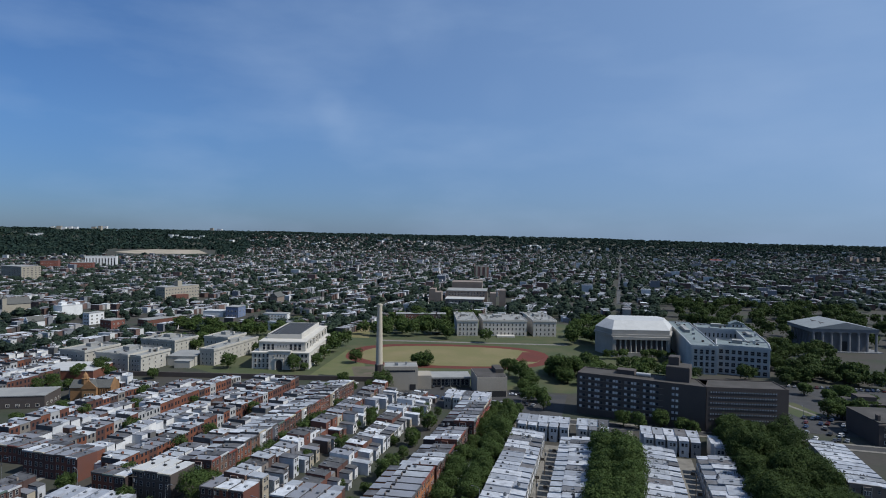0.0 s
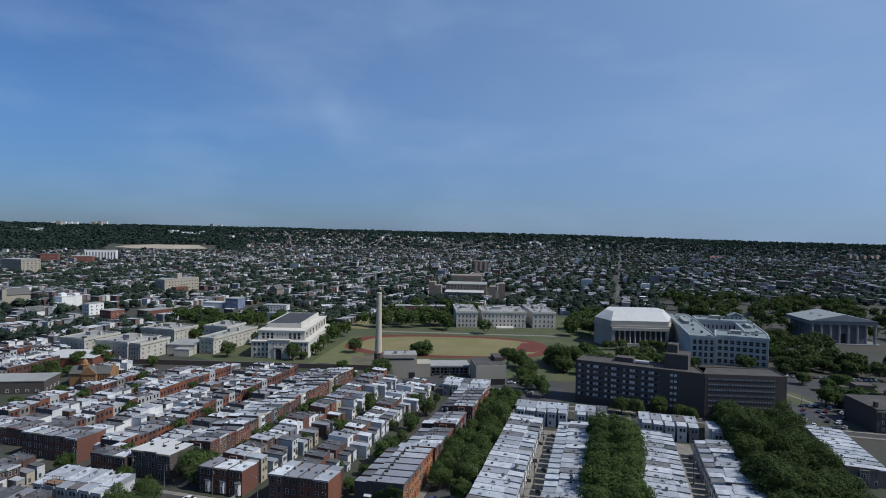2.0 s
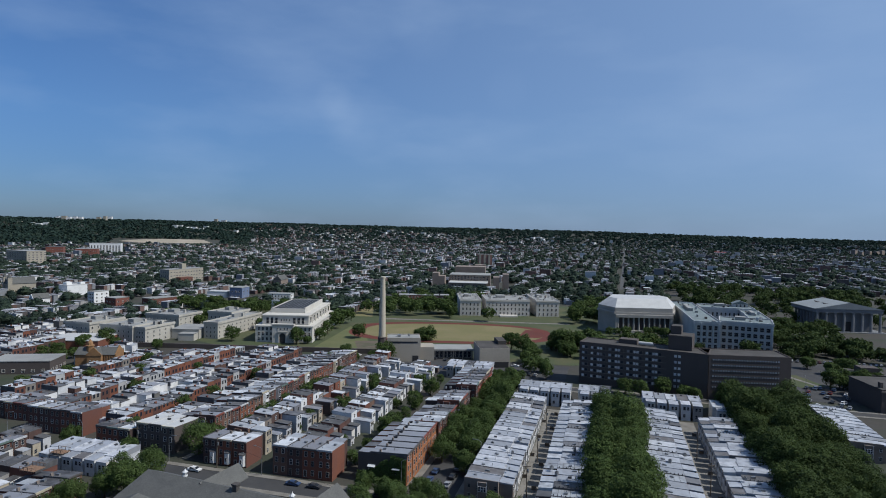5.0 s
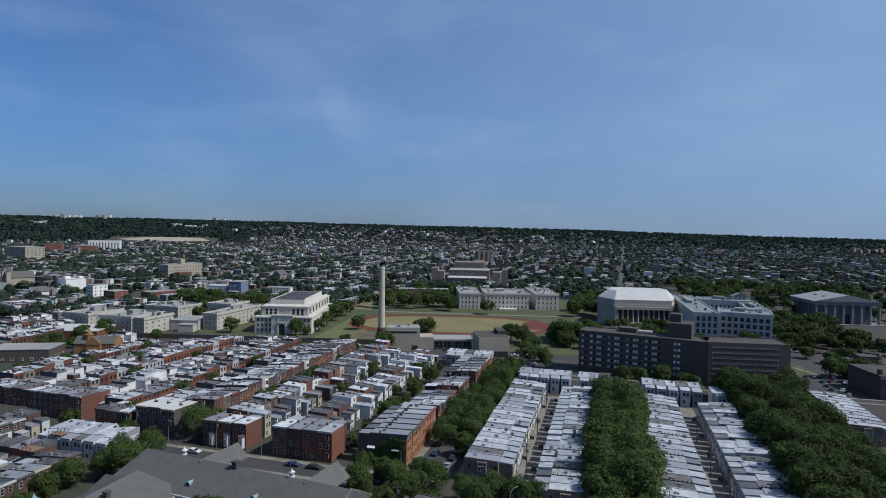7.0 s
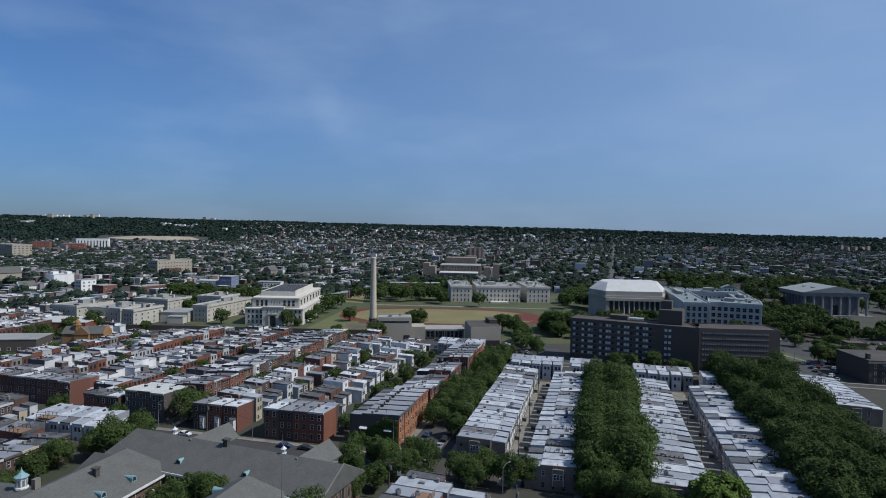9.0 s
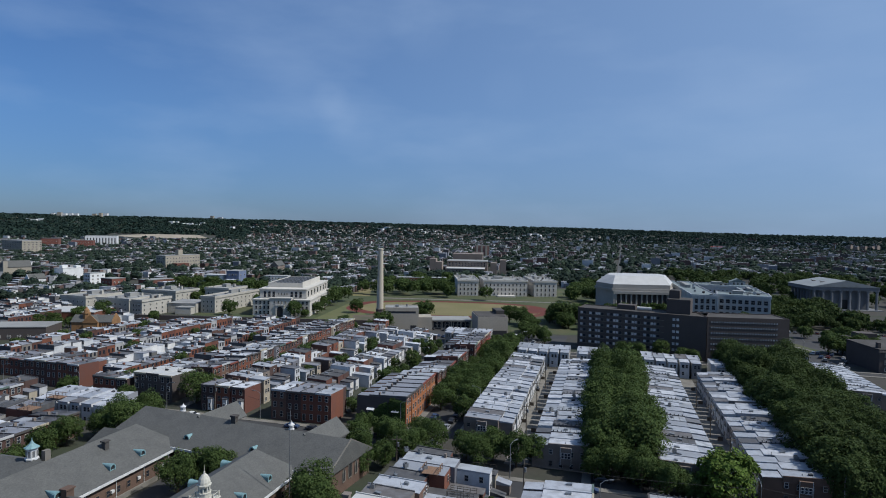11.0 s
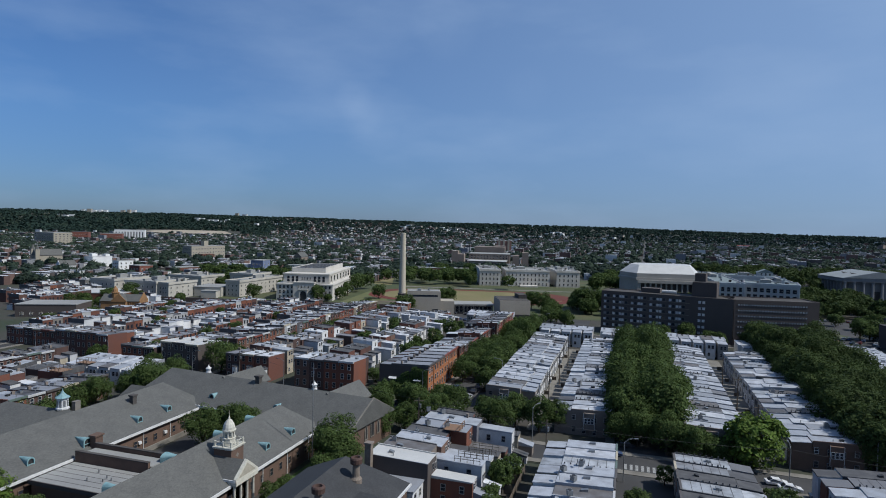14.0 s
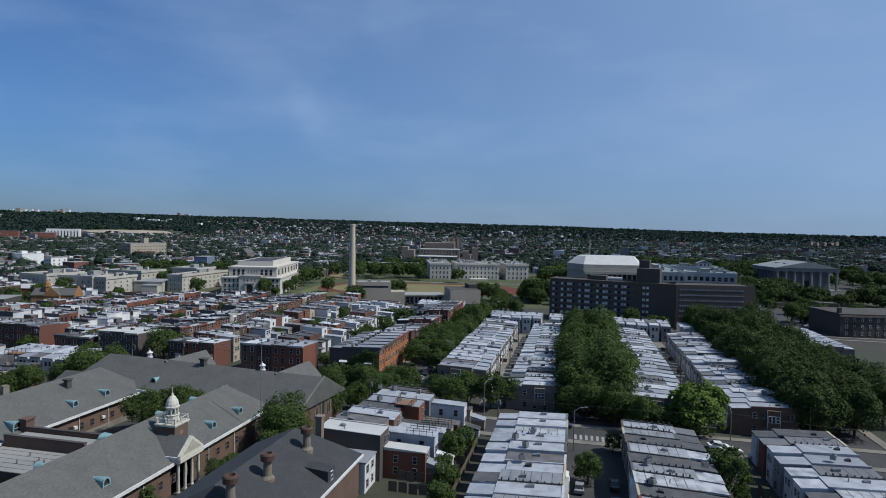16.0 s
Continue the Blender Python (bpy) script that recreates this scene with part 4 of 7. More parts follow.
def crown(s, x, y, z, height, spread, leaves, size, r):
    """A whole crown: one broad lumpy body and several boughs that break its outline."""
    low = height * 0.12
    mid = (height + low) / 2
    leafy(s, (x, y, z + mid), spread * 0.86, int(leaves * 0.5), size, r, (height - low) * 0.5 / spread)
    for k in range(9):
        a, d = k * 2.4 + r.uniform(-0.5, 0.5), spread * r.uniform(0.45, 0.78)
        up = low + (height - low) * (r.uniform(0.25, 0.62) if k % 2 else r.uniform(0.55, 0.82))
        leafy(s, (x + d * math.cos(a), y + d * math.sin(a), z + up), spread * r.uniform(0.26, 0.42), int(leaves * 0.055), size, r, 0.8)


def tree(height, spread, seed, label, leaf=None, leaves=6600, size=0.28):
    r = random.Random(seed)
    t = thing("tree", pose(0, 0, 0), label, "tree")
    s, c = Shape(), Shape()
    fork = height * 0.24
    s.limb((0, 0, -0.3), (0.1, 0, fork), height * 0.03, height * 0.022, 8)
    for k in range(7):
        a, d = k * 2.4, spread * r.uniform(0.3, 0.6)
        tip, m = (d * math.cos(a), d * math.sin(a), height * r.uniform(0.5, 0.8)), (d * 0.45 * math.cos(a), d * 0.45 * math.sin(a), height * 0.45)
        s.limb((0.1, 0, fork * 0.95), m, height * 0.014, height * 0.009, 5).limb(m, tip, height * 0.009, height * 0.004, 5)
    crown(c, 0, 0, 0, height, spread, leaves, size, r)
    part("trunk", s, M_BARK, t)
    part("crown", c, leaf or M_LEAF, t)
    return t


TREES = [tree(14, 6.2, 11, "tall leafy street tree with a broad uneven crown"), tree(13, 5.4, 12, "leafy street tree with a rounded crown"), tree(15, 6.8, 13, "large dense green street tree")]
DARK = [tree(14, 6.3, 51, "tall street tree with a broad crown, shade-darkened leaf colour", M_LEAF_SHADE), tree(15, 6.6, 52, "large dense street tree, shade-darkened leaf colour", M_LEAF_SHADE), tree(12.5, 5.8, 53, "leafy street tree with an uneven crown, shade-darkened colour", M_LEAF_SHADE)]
SMALL = [tree(8, 3.4, 21, "small leafy yard tree", leaves=2600, size=0.26), tree(9.5, 3.6, 22, "narrow green yard tree", leaves=2600, size=0.26)]
BRIGHT = tree(11, 4.6, 31, "fresh green leafy tree beside the street", M_LEAF_BRIGHT, 4600, 0.28)
MID = [tree(13, 6.5, 41, "broad leafy tree in the college grounds", leaves=2500, size=0.45), tree(11, 5.5, 42, "rounded leafy tree in the college grounds", leaves=2500, size=0.45), tree(15, 6, 43, "tall leafy tree in the college grounds", leaves=2500, size=0.45)]


PARK, PARK_EAST, park_rng = Shape(), Shape(), random.Random(404)


def plant(masters, x, y, size=1.0, z=0.0):
    if masters is MID and y > 405:
        k = size * park_rng.uniform(0.85, 1.15)
        crown(PARK_EAST if x > 56 else PARK, x, y, 0, 13 * k, 6 * k, 720, 0.78 * k, park_rng)
        return
    m = masters[rng.randrange(len(masters))]
    k = size * rng.uniform(0.9, 1.12)
    z -= 1.0 * k
    tagged(copy_thing(m, pose(x, y, z, 0, 0, rng.uniform(0, 360)) @ Matrix.Diagonal((k, k, k * rng.uniform(0.93, 1.08), 1))), group="leafy trees")


for y in range(152, 252, 8):
    plant(TREES, 1.5 + rng.uniform(-1, 1), y + rng.uniform(-1.5, 1.5), 1.1)
    plant(TREES, 9.5 + rng.uniform(-1, 1), y + 3 + rng.uniform(-1.5, 1.5), 1.08)
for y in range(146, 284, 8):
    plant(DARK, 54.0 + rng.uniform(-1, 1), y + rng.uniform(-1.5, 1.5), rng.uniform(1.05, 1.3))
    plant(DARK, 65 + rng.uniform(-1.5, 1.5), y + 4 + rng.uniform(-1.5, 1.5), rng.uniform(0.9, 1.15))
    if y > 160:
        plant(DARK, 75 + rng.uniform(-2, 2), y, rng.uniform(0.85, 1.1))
for y in range(184, 298, 10):
    plant(TREES, -43 + rng.uniform(-1, 1), y + rng.uniform(-2, 2), rng.uniform(0.66, 0.92))
    plant(TREES, -52.5 + rng.uniform(-0.8, 0.8), y + 5 + rng.uniform(-2, 2), rng.uniform(0.5, 0.74))
for x, y, k in ((-48, 151, 0.62), (-16, 152, 0.6), (-50, 160, 0.55), (-40, 136, 0.6), (-57, 132, 0.62), (-68, 161, 0.58), (-60, 157, 0.6), (-64, 148, 0.62), (-56, 152, 0.66), (-50, 146, 0.62), (-53, 138, 0.7)):
    plant(TREES, x, y, k)
for x, y, k in ((-60, 140, 0.7), (-129, 136, 0.85), (-133, 171, 0.8), (-131, 177, 0.7), (-152, 160, 0.7), (-138, 142, 0.75), (-136, 134, 0.7), (-140, 126, 0.65), (-134, 150, 0.7), (-137, 116, 0.7), (-134, 106, 0.75), (-131, 97, 0.7), (-180, 164, 0.7), (-166, 176, 0.6)):
    plant(TREES, x, y, k)
for x, y in ((-130, 196), (-129, 206), (-130, 215), (-131, 228), (-129, 240), (-131, 252), (-131, 262), (-130, 280), (-78, 206), (-77, 212), (-80, 245), (-79, 268), (-104, 226), (-104, 262), (-166, 205), (-166, 225), (-168, 262),
             (-203, 220), (-202, 262), (-239, 230), (-240, 270), (-120, 300), (-146, 300), (-140, 318), (-180, 250), (-226, 250), (27, 108), (-86, 116), (-92, 119), 
             (-262, 215), (-258, 236), (-291, 262), (-296, 275), (-304, 262)):
    plant(SMALL, x, y, 1.05)
for x, y in ((-38, 340), (-33, 333), (-52, 300), (-48, 308)):
    plant(MID, x, y, 0.6)
plant([BRIGHT], 28.3, 143.5, 1.4, -1.6)
plant(SMALL, 8.6, 125.5, 0.6)
plant(TREES, 3.2, 107, 0.55)
plant(TREES, 3.5, 147, 0.72)
plant(TREES, 10, 144, 0.66)
plant(TREES, 13, 148, 0.6)
for k in range(60):
    # shrubs in the back yards
    x = rng.choice((-116, -113, -91, -88, -146, -149, -79, -80, -24, -22, 27, 30))
    plant(SMALL, x + rng.uniform(-1.5, 1.5), rng.uniform(178, 300) if x < -60 else rng.uniform(64, 118), rng.uniform(0.4, 0.75))
plant(TREES, -91.5, 109.5, 0.62)
plant(TREES, -85.6, 115.5, 0.6)
plant([BRIGHT], -103.5, 70.5, 0.75)
plant(SMALL, -98, 71.5, 0.5)
plant(SMALL, -94.6, 71, 0.55)
plant(SMALL, -91, 70.2, 0.5)
plant(SMALL, -63.4, 76, 0.42)
plant(SMALL, -61.5, 90, 0.5)
plant(SMALL, -67, 78, 0.62)
plant(SMALL, -23, 111, 0.75)
plant(SMALL, -21.5, 99, 0.7)
plant(SMALL, -20.5, 89, 0.7)
plant(TREES, -58.5, 109.5, 0.78)
plant(TREES, -54.5, 105.5, 0.55)
plant(SMALL, -56.5, 101, 0.8)
plant(SMALL, -62.3, 96.5, 0.45)
slab("school_lawn", rect(-64.8, -50, 92, 114), -0.3, 0.04, M_SCHOOLLAWN, "green lawn beside the school wing", "lawn")
ivy, r_ = Shape(), random.Random(66)
for _ in range(5200):
    u, w_ = r_.uniform(-73, -57.2), r_.uniform(0.2, 9.4)
    if w_ < 8.6 * (0.35 + 0.65 * smooth(-73, -60, u)) + 1.5 * noise.noise(Vector((u * 0.5, w_ * 0.5, 3))):
        spray(ivy, Vector((u, 167.75 + r_.uniform(-0.25, 0.1), w_)), Vector((r_.uniform(-0.5, 0.5), -1, r_.uniform(-0.1, 0.8))).normalized(), 0.24, r_)
solo("ivy", ivy, M_LEAF, "dark green ivy climbing an end wall", "ivy")
plant(MID, -193, 362, 0.6)
# college grounds
for x, y, k in ((-312, 297, 0.8), (-308, 310, 0.9), (-310, 277, 0.7), (-318, 304, 0.8), (-296, 306, 0.7), (-270, 312, 0.6), (-244, 352, 0.85), (-199, 358, 0.9), (-124, 326, 1.0), (-130, 322, 0.6), (-109, 271, 0.6), (-154, 338, 0.6)):
    plant(MID, x, y, k)
for x, y, k in ((-34, 150, 0.68), (-27, 151, 0.76), (-20.5, 149, 0.7), (-30, 146.5, 0.58), (-44, 155, 0.6), (15.5, 141.5, 0.6), (20.5, 142, 0.55), (-0.5, 146.5, 0.6)):
    plant(TREES, x, y, k)
for k in range(16):
    plant(MID, rng.uniform(-22, 50), rng.uniform(392, 436), 0.8)
for x, y, k in ((2, 468, 0.55), (8, 470, 0.5), (14, 471, 0.6), (30, 474, 0.6), (36, 476, 0.75), (42, 472, 0.7), (48, 470, 0.6)):
    plant(MID, x, y, k)
for x, y, k in ((58, 418, 0.7), (88, 424, 0.75), (93, 427, 0.65), (112, 432, 0.9), (116, 424, 0.8), (120, 438, 1.0), (110, 415, 0.7), (124, 428, 0.9)):
    plant(MID, x, y, k)
for k in range(14):
    plant(MID, rng.uniform(112, 150), rng.uniform(348, 400), 0.75)
for x, y, k in ((-30, 405, 1.2), (-18, 400, 1.1), (-26, 392, 1.1), (-8, 402, 1.0), (-52, 385, 1.0), (-60, 392, 1.0), (-46, 376, 0.9), (-42, 360, 0.8), (-98, 506, 1.0), (-45, 352, 0.8),
                (-170, 395, 0.8), (-207, 440, 1), (-204, 452, 1), (-201, 425, 1), (-197, 400, 0.8), (-192, 378, 0.7), (-122, 350, 0.6), (-40, 330, 0.8), (-30, 318, 0.7)):
    plant(MID, x, y, k)
for k in range(30):
    plant(MID, rng.uniform(-215, -130), rng.uniform(505, 640), 1.0)
for k in range(26):
    plant(MID, rng.uniform(-36, 6), rng.uniform(376, 416), 0.75)
for k in range(20):
    plant(MID, rng.uniform(-35, 0), rng.uniform(520, 640), 1.0)
plant(MID, -125, 402, 1.2, -2.6)
plant(MID, -121, 404, 1.0, -2.2)
for k in range(22):
    plant(MID, rng.uniform(-345, -240), rng.uniform(395, 460), 0.9)
for k in range(12):
    plant(MID, -200 + k * 5.5 + rng.uniform(-2, 2), 520 + rng.uniform(-12, 22), 1.05)
for k in range(26):
    plant(MID, -385 + k * 5.6 + rng.uniform(-3, 3), 470 + rng.uniform(-12, 22), 1.0)
for x, y, k in ((10, 301, 0.7), (17, 299, 0.6), (27, 303, 0.75), (37, 301, 0.72), (41, 297, 0.6), (56, 304, 0.85), (61, 299, 0.7), (66, 303, 0.6)):
    plant(MID, x, y, k)
for k in range(80):
    x, y = rng.uniform(112, 230), rng.uniform(430, 560)
    if not (y > 462 and 0.325 < x / y < 0.42):
        plant(MID, x, y, 1.0 if y < 450 else 0.9)
for k in range(46):
    plant(MID, rng.uniform(112, 200), rng.uniform(424, 466), rng.uniform(0.55, 0.85))
for k in range(150):
    plant(MID, rng.uniform(78, 300), rng.uniform(585, 890), 1.05)
for x, y in ((112, 346), (118, 352), (122, 338)):
    plant(MID, x, y, 0.75)


solo("park_trees", PARK_EAST, M_LEAF_SHADE, "leafy trees of the eastern park, shade-darkened colour", "trees", kind="stuff")
solo("park_trees", PARK, M_LEAF, "leafy trees of the college park", "trees", kind="stuff")


# ---- distance ----
def in_view(x, y, margin=6):
    return -53 - margin < math.degrees(math.atan2(x, y)) < 22 + margin


def campus(x, y):
    return (x > -345 and y < 500) or (x > -225 and y < 655) or (x > 0 and y < 720) or (-228 < x < -118 and 735 < y < 885) or (x > 70 and y < 880)


TAKEN = [(-520, -494, 415, 446), (-645, -612, 495, 545), (-500, -400, 440, 505), (-575, -520, 500, 560), (-560, -495, 640, 720), (-425, -300, 535, 600), (-420, -390, 680, 720), (-1080, -960, 820, 900), (-215, -155, 580, 625)]


def far_town():
    town, r = Shape(), random.Random(77)
    y_cuts = ((330, 900, 5.2), (900, 1600, 6.5), (1600, 2600, 9.0), (2600, 3700, 14.0))
    for ya, yb, w in y_cuts:
        x = -yb * 1.5
        period = 22 if ya < 1000 else 27
        while x < yb * 0.5:
            y = ya + r.uniform(0, 20)
            while y < yb:
                blk = r.uniform(40, 110)
                if r.random() < 0.8:
                    yy = y
                    h = r.choice((5.5, 6, 6.5, 7, 7.5, 9))
                    while yy < min(y + blk, yb):
                        keep = in_view(x, yy) and not campus(x, yy) and abs(x - 20 - (yy - 1022) * 0.024) > 6.5 and r.random() < ((0.88 if yy < 1000 else 0.78 if yy < 1700 else 0.58) * (0.7 if x > -60 else 1.0))
                        if any(a < x < b and c < yy < d for a, b, c, d in TAKEN):
                            keep = False
                        if math.hypot(x, yy) > 2350 and math.degrees(math.atan2(x, yy)) < -33:
                            keep = False
                        if keep:
                            hh, d, ox = h + r.uniform(-0.9, 0.9), r.uniform(6.5, 12), r.uniform(-1.6, 1.6)
                            if r.random() < 0.02 and yy > 950:
                                hh, d = hh + 7, d * 1.6
                            z = land(x, yy) if math.hypot(x, yy) > 2200 else 0
                            town.prism(rect(x + ox - d / 2, x + ox + d / 2, yy, yy + w * 0.96), z - 2, z + hh, 0)
                            town.f.pop(), town.m.pop()
                            town.face([(px, py, z + hh + 0.05) for px, py in rect(x + ox - d / 2 - 0.2, x + ox + d / 2 + 0.2, yy, yy + w * 0.96)], 1)
                        yy += w
                y += blk + r.uniform(10, 26)
            x += period * r.uniform(0.8, 1.25)
    solo("far_row_houses", town, [M_FARWALL, M_FARROOF], "distant brick row houses with pale flat roofs", "houses", kind="stuff")


def clearing(x, y):
    return -44.2 < math.degrees(math.atan2(x, y)) < -35.4 and 2380 < math.hypot(x, y) < 2860


def far_trees():
    s, r = Shape(), random.Random(99)
    made = 0
    while made < 14500:
        y = 340 + 2800 * r.random() ** 1.35
        x = r.uniform(-1.5, 0.5) * y
        if not in_view(x, y) or campus(x, y) or abs(x - 20 - (y - 1022) * 0.024) < 6:
            continue
        n = noise.noise(Vector((x / 130, y / 130, 0)))
        if n < 0.0 and r.random() < 0.45 or x < -330 and y < 620 and r.random() < 0.8:
            continue
        if clearing(x, y) or any(a < x < b and c < y < d for a, b, c, d in TAKEN):
            continue
        z = land(x, y) if math.hypot(x, y) > 2200 else 0
        h = r.uniform(6, 12.5)
        clump(s, (x, y, z + h * 0.5), h * 0.46, 0.95, r)
        if r.random() < 0.3:
            a = r.uniform(0, 6.28)
            clump(s, (x + h * 0.42 * math.cos(a), y + h * 0.42 * math.sin(a), z + h * 0.42), h * 0.33, 0.95, r)
        leafy(s, (x, y, z + h * 0.55), h * 0.5, 70 if y < 900 else 14, h * 0.085 if y < 900 else h * 0.13, r, 0.9)
        made += 1
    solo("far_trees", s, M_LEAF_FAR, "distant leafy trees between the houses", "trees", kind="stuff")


def far_woods():
    s, r = Shape(), random.Random(123)
    for _ in range(11000):
        a = radians(r.uniform(-60, 29))
        d = 2350 + 2330 * r.random() ** 0.8
        if math.degrees(a) > -33 and d < 2900:
            continue
        x, y = d * math.sin(a), d * math.cos(a)
        if clearing(x, y) or math.degrees(a) > -30 and r.random() < 0.6 * smooth(4500, 3200, d):
            continue
        h = r.uniform(10, 18)
        leafy(s, (x, y, land(x, y) + h * 0.4), h * 0.8, 16, h * 0.42, r, 0.6)
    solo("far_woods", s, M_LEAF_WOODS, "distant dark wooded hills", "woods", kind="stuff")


M_OLDROAD = material("worn_pale_asphalt", (0.095, 0.095, 0.095), 0.9, (0.06, 0.06, 0.06), 0.05, 0.6)
slab("avenue", [(15, 860), (20, 860), (62, 2600), (57, 2600)], -0.3, 0.06, M_OLDROAD, "long straight pale avenue into the distance", "road")
far_town()
far_trees()
far_woods()


# ---- large buildings ----
def windows_on(parent, x0, x1, y, zs, count, w, h, mat_frame=None, turn=None, data=None):
    """A regular field of windows in a wall that faces -y, in the thing's own frame."""
    data = data or WIN_BIG(w, h)
    for z in zs:
        for k in range(count):
            x = x0 + (x1 - x0) * (k + 0.5) / count - w / 2
            part("window", data, None, parent, at=(turn or pose(0, 0, 0)) @ pose(x, y, z, 0, 0, -90))


BIG = {}


def WIN_BIG(w, h):
    if (w, h) not in BIG:
        BIG[(w, h)] = frame_mesh("window", w, h, [M_STONE, M_GLASS], f=0.14, proud=0.12)
    return BIG[(w, h)]


def power_chimney():
    t = thing("smokestack", pose(-137, 355, 0), "tall pale tapering brick smokestack with dark base", "smokestack")
    part("shaft", Shape().lathe(0, 0, [(8, 2.25), (30, 1.85), (46.6, 1.5), (46.7, 1.72), (47.6, 1.72), (47.7, 1.5), (47.8, 1.3)], 20), M_SHAFT, t)
    part("base", Shape().lathe(0, 0, [(-1, 3.0), (8.8, 2.75), (9.3, 2.95), (9.8, 2.3)], 8), M_DORM, t, "dark brick octagonal base")


M_SHAFT = material("buff_glazed_brick", (0.52, 0.46, 0.36), 0.7, (0.40, 0.36, 0.29), 0.15, 0.5, 3.0, 0.1)
power_chimney()


def power_house():
    t = thing("power_house", pose(-124, 329.4, 0, 0, 0, 20), "buff stone power house with blank front walls", "building")
    part("west_block", Shape().prism(rect(0, 19.7, 0, 14), -1, 13.5), M_BUFF, t)
    part("west_roof", Shape().prism(rect(0.5, 19.2, 0.5, 13.5), 13.3, 13.65), M_STONEROOF, t)
    part("clerestory", Shape().prism(rect(1.5, 18, -0.06, 0.3), 10.8, 11.9, bottom=True), M_GLASS, t)
    part("link_block", Shape().prism(rect(19.7, 28, 3, 16), -1, 8), M_BUFF, t)
    part("middle_block", Shape().prism(rect(28, 52, 8, 22), -1, 5.2), M_DORM, t)
    part("middle_roof", Shape().prism(rect(27.8, 52.2, 6.2, 22.3), 5.2, 6.1, bottom=True), M_STONEROOF, t)
    windows_on(t, 29, 51, 7.95, (0.9,), 9, 2.1, 3.8)
    part("west_parapet", Shape().box(0, 19.7, 0, 0.5, 13.5, 14.1).box(0, 19.7, 13.5, 14, 13.5, 14.1), M_BUFF, t)
    part("roof_vent", Shape().box(6, 8, 5, 7, 13.6, 15), M_METAL, t)
    part("roof_vent", Shape().tube(13, 8, 13.6, 15.2, 0.5, 0.5, 10), M_METAL, t)
    for k in range(5):
        part("stone_pier", Shape().prism(rect(28.3 + 5.7 * k, 28.9 + 5.7 * k, 7.3, 7.9), -1, 5.2), M_BUFF, t)
    part("loading_door", Shape().prism(rect(15, 18.5, -0.1, 0.1), 0, 3.6), M_BLACK, t)
    e = thing("boiler_house", pose(-69, 332, 0, 0, 0, 21), "buff boiler house with dark flat roof", "building")
    part("wall", Shape().prism(rect(0, 17.4, 0, 23), -1, 11.3), M_BUFF, e)
    part("roof", Shape().prism(rect(0.3, 17.1, 0.4, 22.6), 11.2, 11.45), M_GRAVEL, e)
    part("penthouse", Shape().prism(rect(12.5, 17.3, 10, 22.9), 11.3, 13.6), M_GRAVEL, e)
    part("loading_bay", Shape().prism(rect(0.6, 16.8, -0.1, 0.1), 0.1, 3.4), M_BLACK, e)


M_BUFF = material("buff_cast_stone", (0.36, 0.325, 0.27), 0.85, (0.29, 0.26, 0.215), 0.1, 0.5, 2.0, 0.1)
power_house()


M_DORMFRAME = material("bronze_window_frame", (0.10, 0.095, 0.09), 0.6, None, 1.0, 0.3)
M_BLIND = material("drawn_blind", (0.3, 0.3, 0.3), 0.7, None, 1.0, 0.5, tones=[(0.0, (0.66, 0.66, 0.66)), (0.45, (0.50, 0.51, 0.53)), (0.72, (0.22, 0.22, 0.23)), (0.8, (0.72, 0.71, 0.68))])


def dorm_wing(name, m, length, depth, H, count, rows, wide):
    t = thing("dormitory_wing", m, name, "building")
    part("wall", Shape().box(0, length, 0, depth, -1, H), M_DORM, t)
    part("roof", Shape().box(0.5, length - 0.5, 0.5, depth - 0.5, H - 0.3, H + 0.12), M_GRAVEL, t)
    s = Shape().box(0, length, 0, 0.45, H, H + 0.5).box(0, length, depth - 0.45, depth, H, H + 0.5).box(0, 0.45, 0.45, depth - 0.45, H, H + 0.5).box(length - 0.45, length, 0.45, depth - 0.45, H, H + 0.5)
    part("parapet", s, M_DORM, t)
    w, h = (1.5, 1.5) if wide else (0.9, 0.9)
    frame = frame_mesh("window", w, h, [M_DORMFRAME, M_BLIND], f=0.14, mullion=False)
    dark = frame_mesh("window", w, h, [M_DORMFRAME, M_GLASS], f=0.14, mullion=False)
    for k in range(rows):
        z = H - 2.7 - 2.95 * k if wide else H - 2.3 - 2.6 * k
        if not wide:
            windows_on(t, 1.5, length - 5, -0.02, (z,), count, w, h, data=frame)
            continue
        # pale and dark sashes in threes, with a blank pier between the rooms
        step, x = length * 0.66 / 9, 1.2
        for j in range(9):
            for i, data in enumerate((frame, dark, frame) if j % 2 else (frame, dark)):
                part("window", data, None, t, at=pose(x + j * step + i * 1.62, -0.02, z, 0, 0, -90))
        for i in range(2):
            part("window", frame, None, t, at=pose(length * 0.75 + i * 1.8, -0.02, z, 0, 0, -90))
        part("spandrel", Shape().box(1, length * 0.69, -0.06, 0.0, z - 0.25, z - 0.1), M_CONCRETE, t)
    return t


dorm_wing("dark brown brick dormitory wing with pale square windows", pose(-13, 317.7, 0, 0, 0, -12.2), 61.7, 16, 21.0, 13, 6, True)
dorm_wing("dark brown brick dormitory wing with rows of small windows", pose(47.6, 304.9, 0, 0, 0, 9.9), 37.3, 17, 21.0, 26, 6, False)
t_ = thing("stair_tower", pose(31, 312, 0, 0, 0, -12.2), "dark brown brick stair tower on the dormitory roof", "building")
part("wall", Shape().prism(rect(-1.5, 9.5, 2.5, 15), 19, 28.0), M_DORM, t_)
part("roof", Shape().prism(rect(-1.2, 9.2, 2.8, 14.7), 27.9, 28.2), M_GRAVEL, t_)
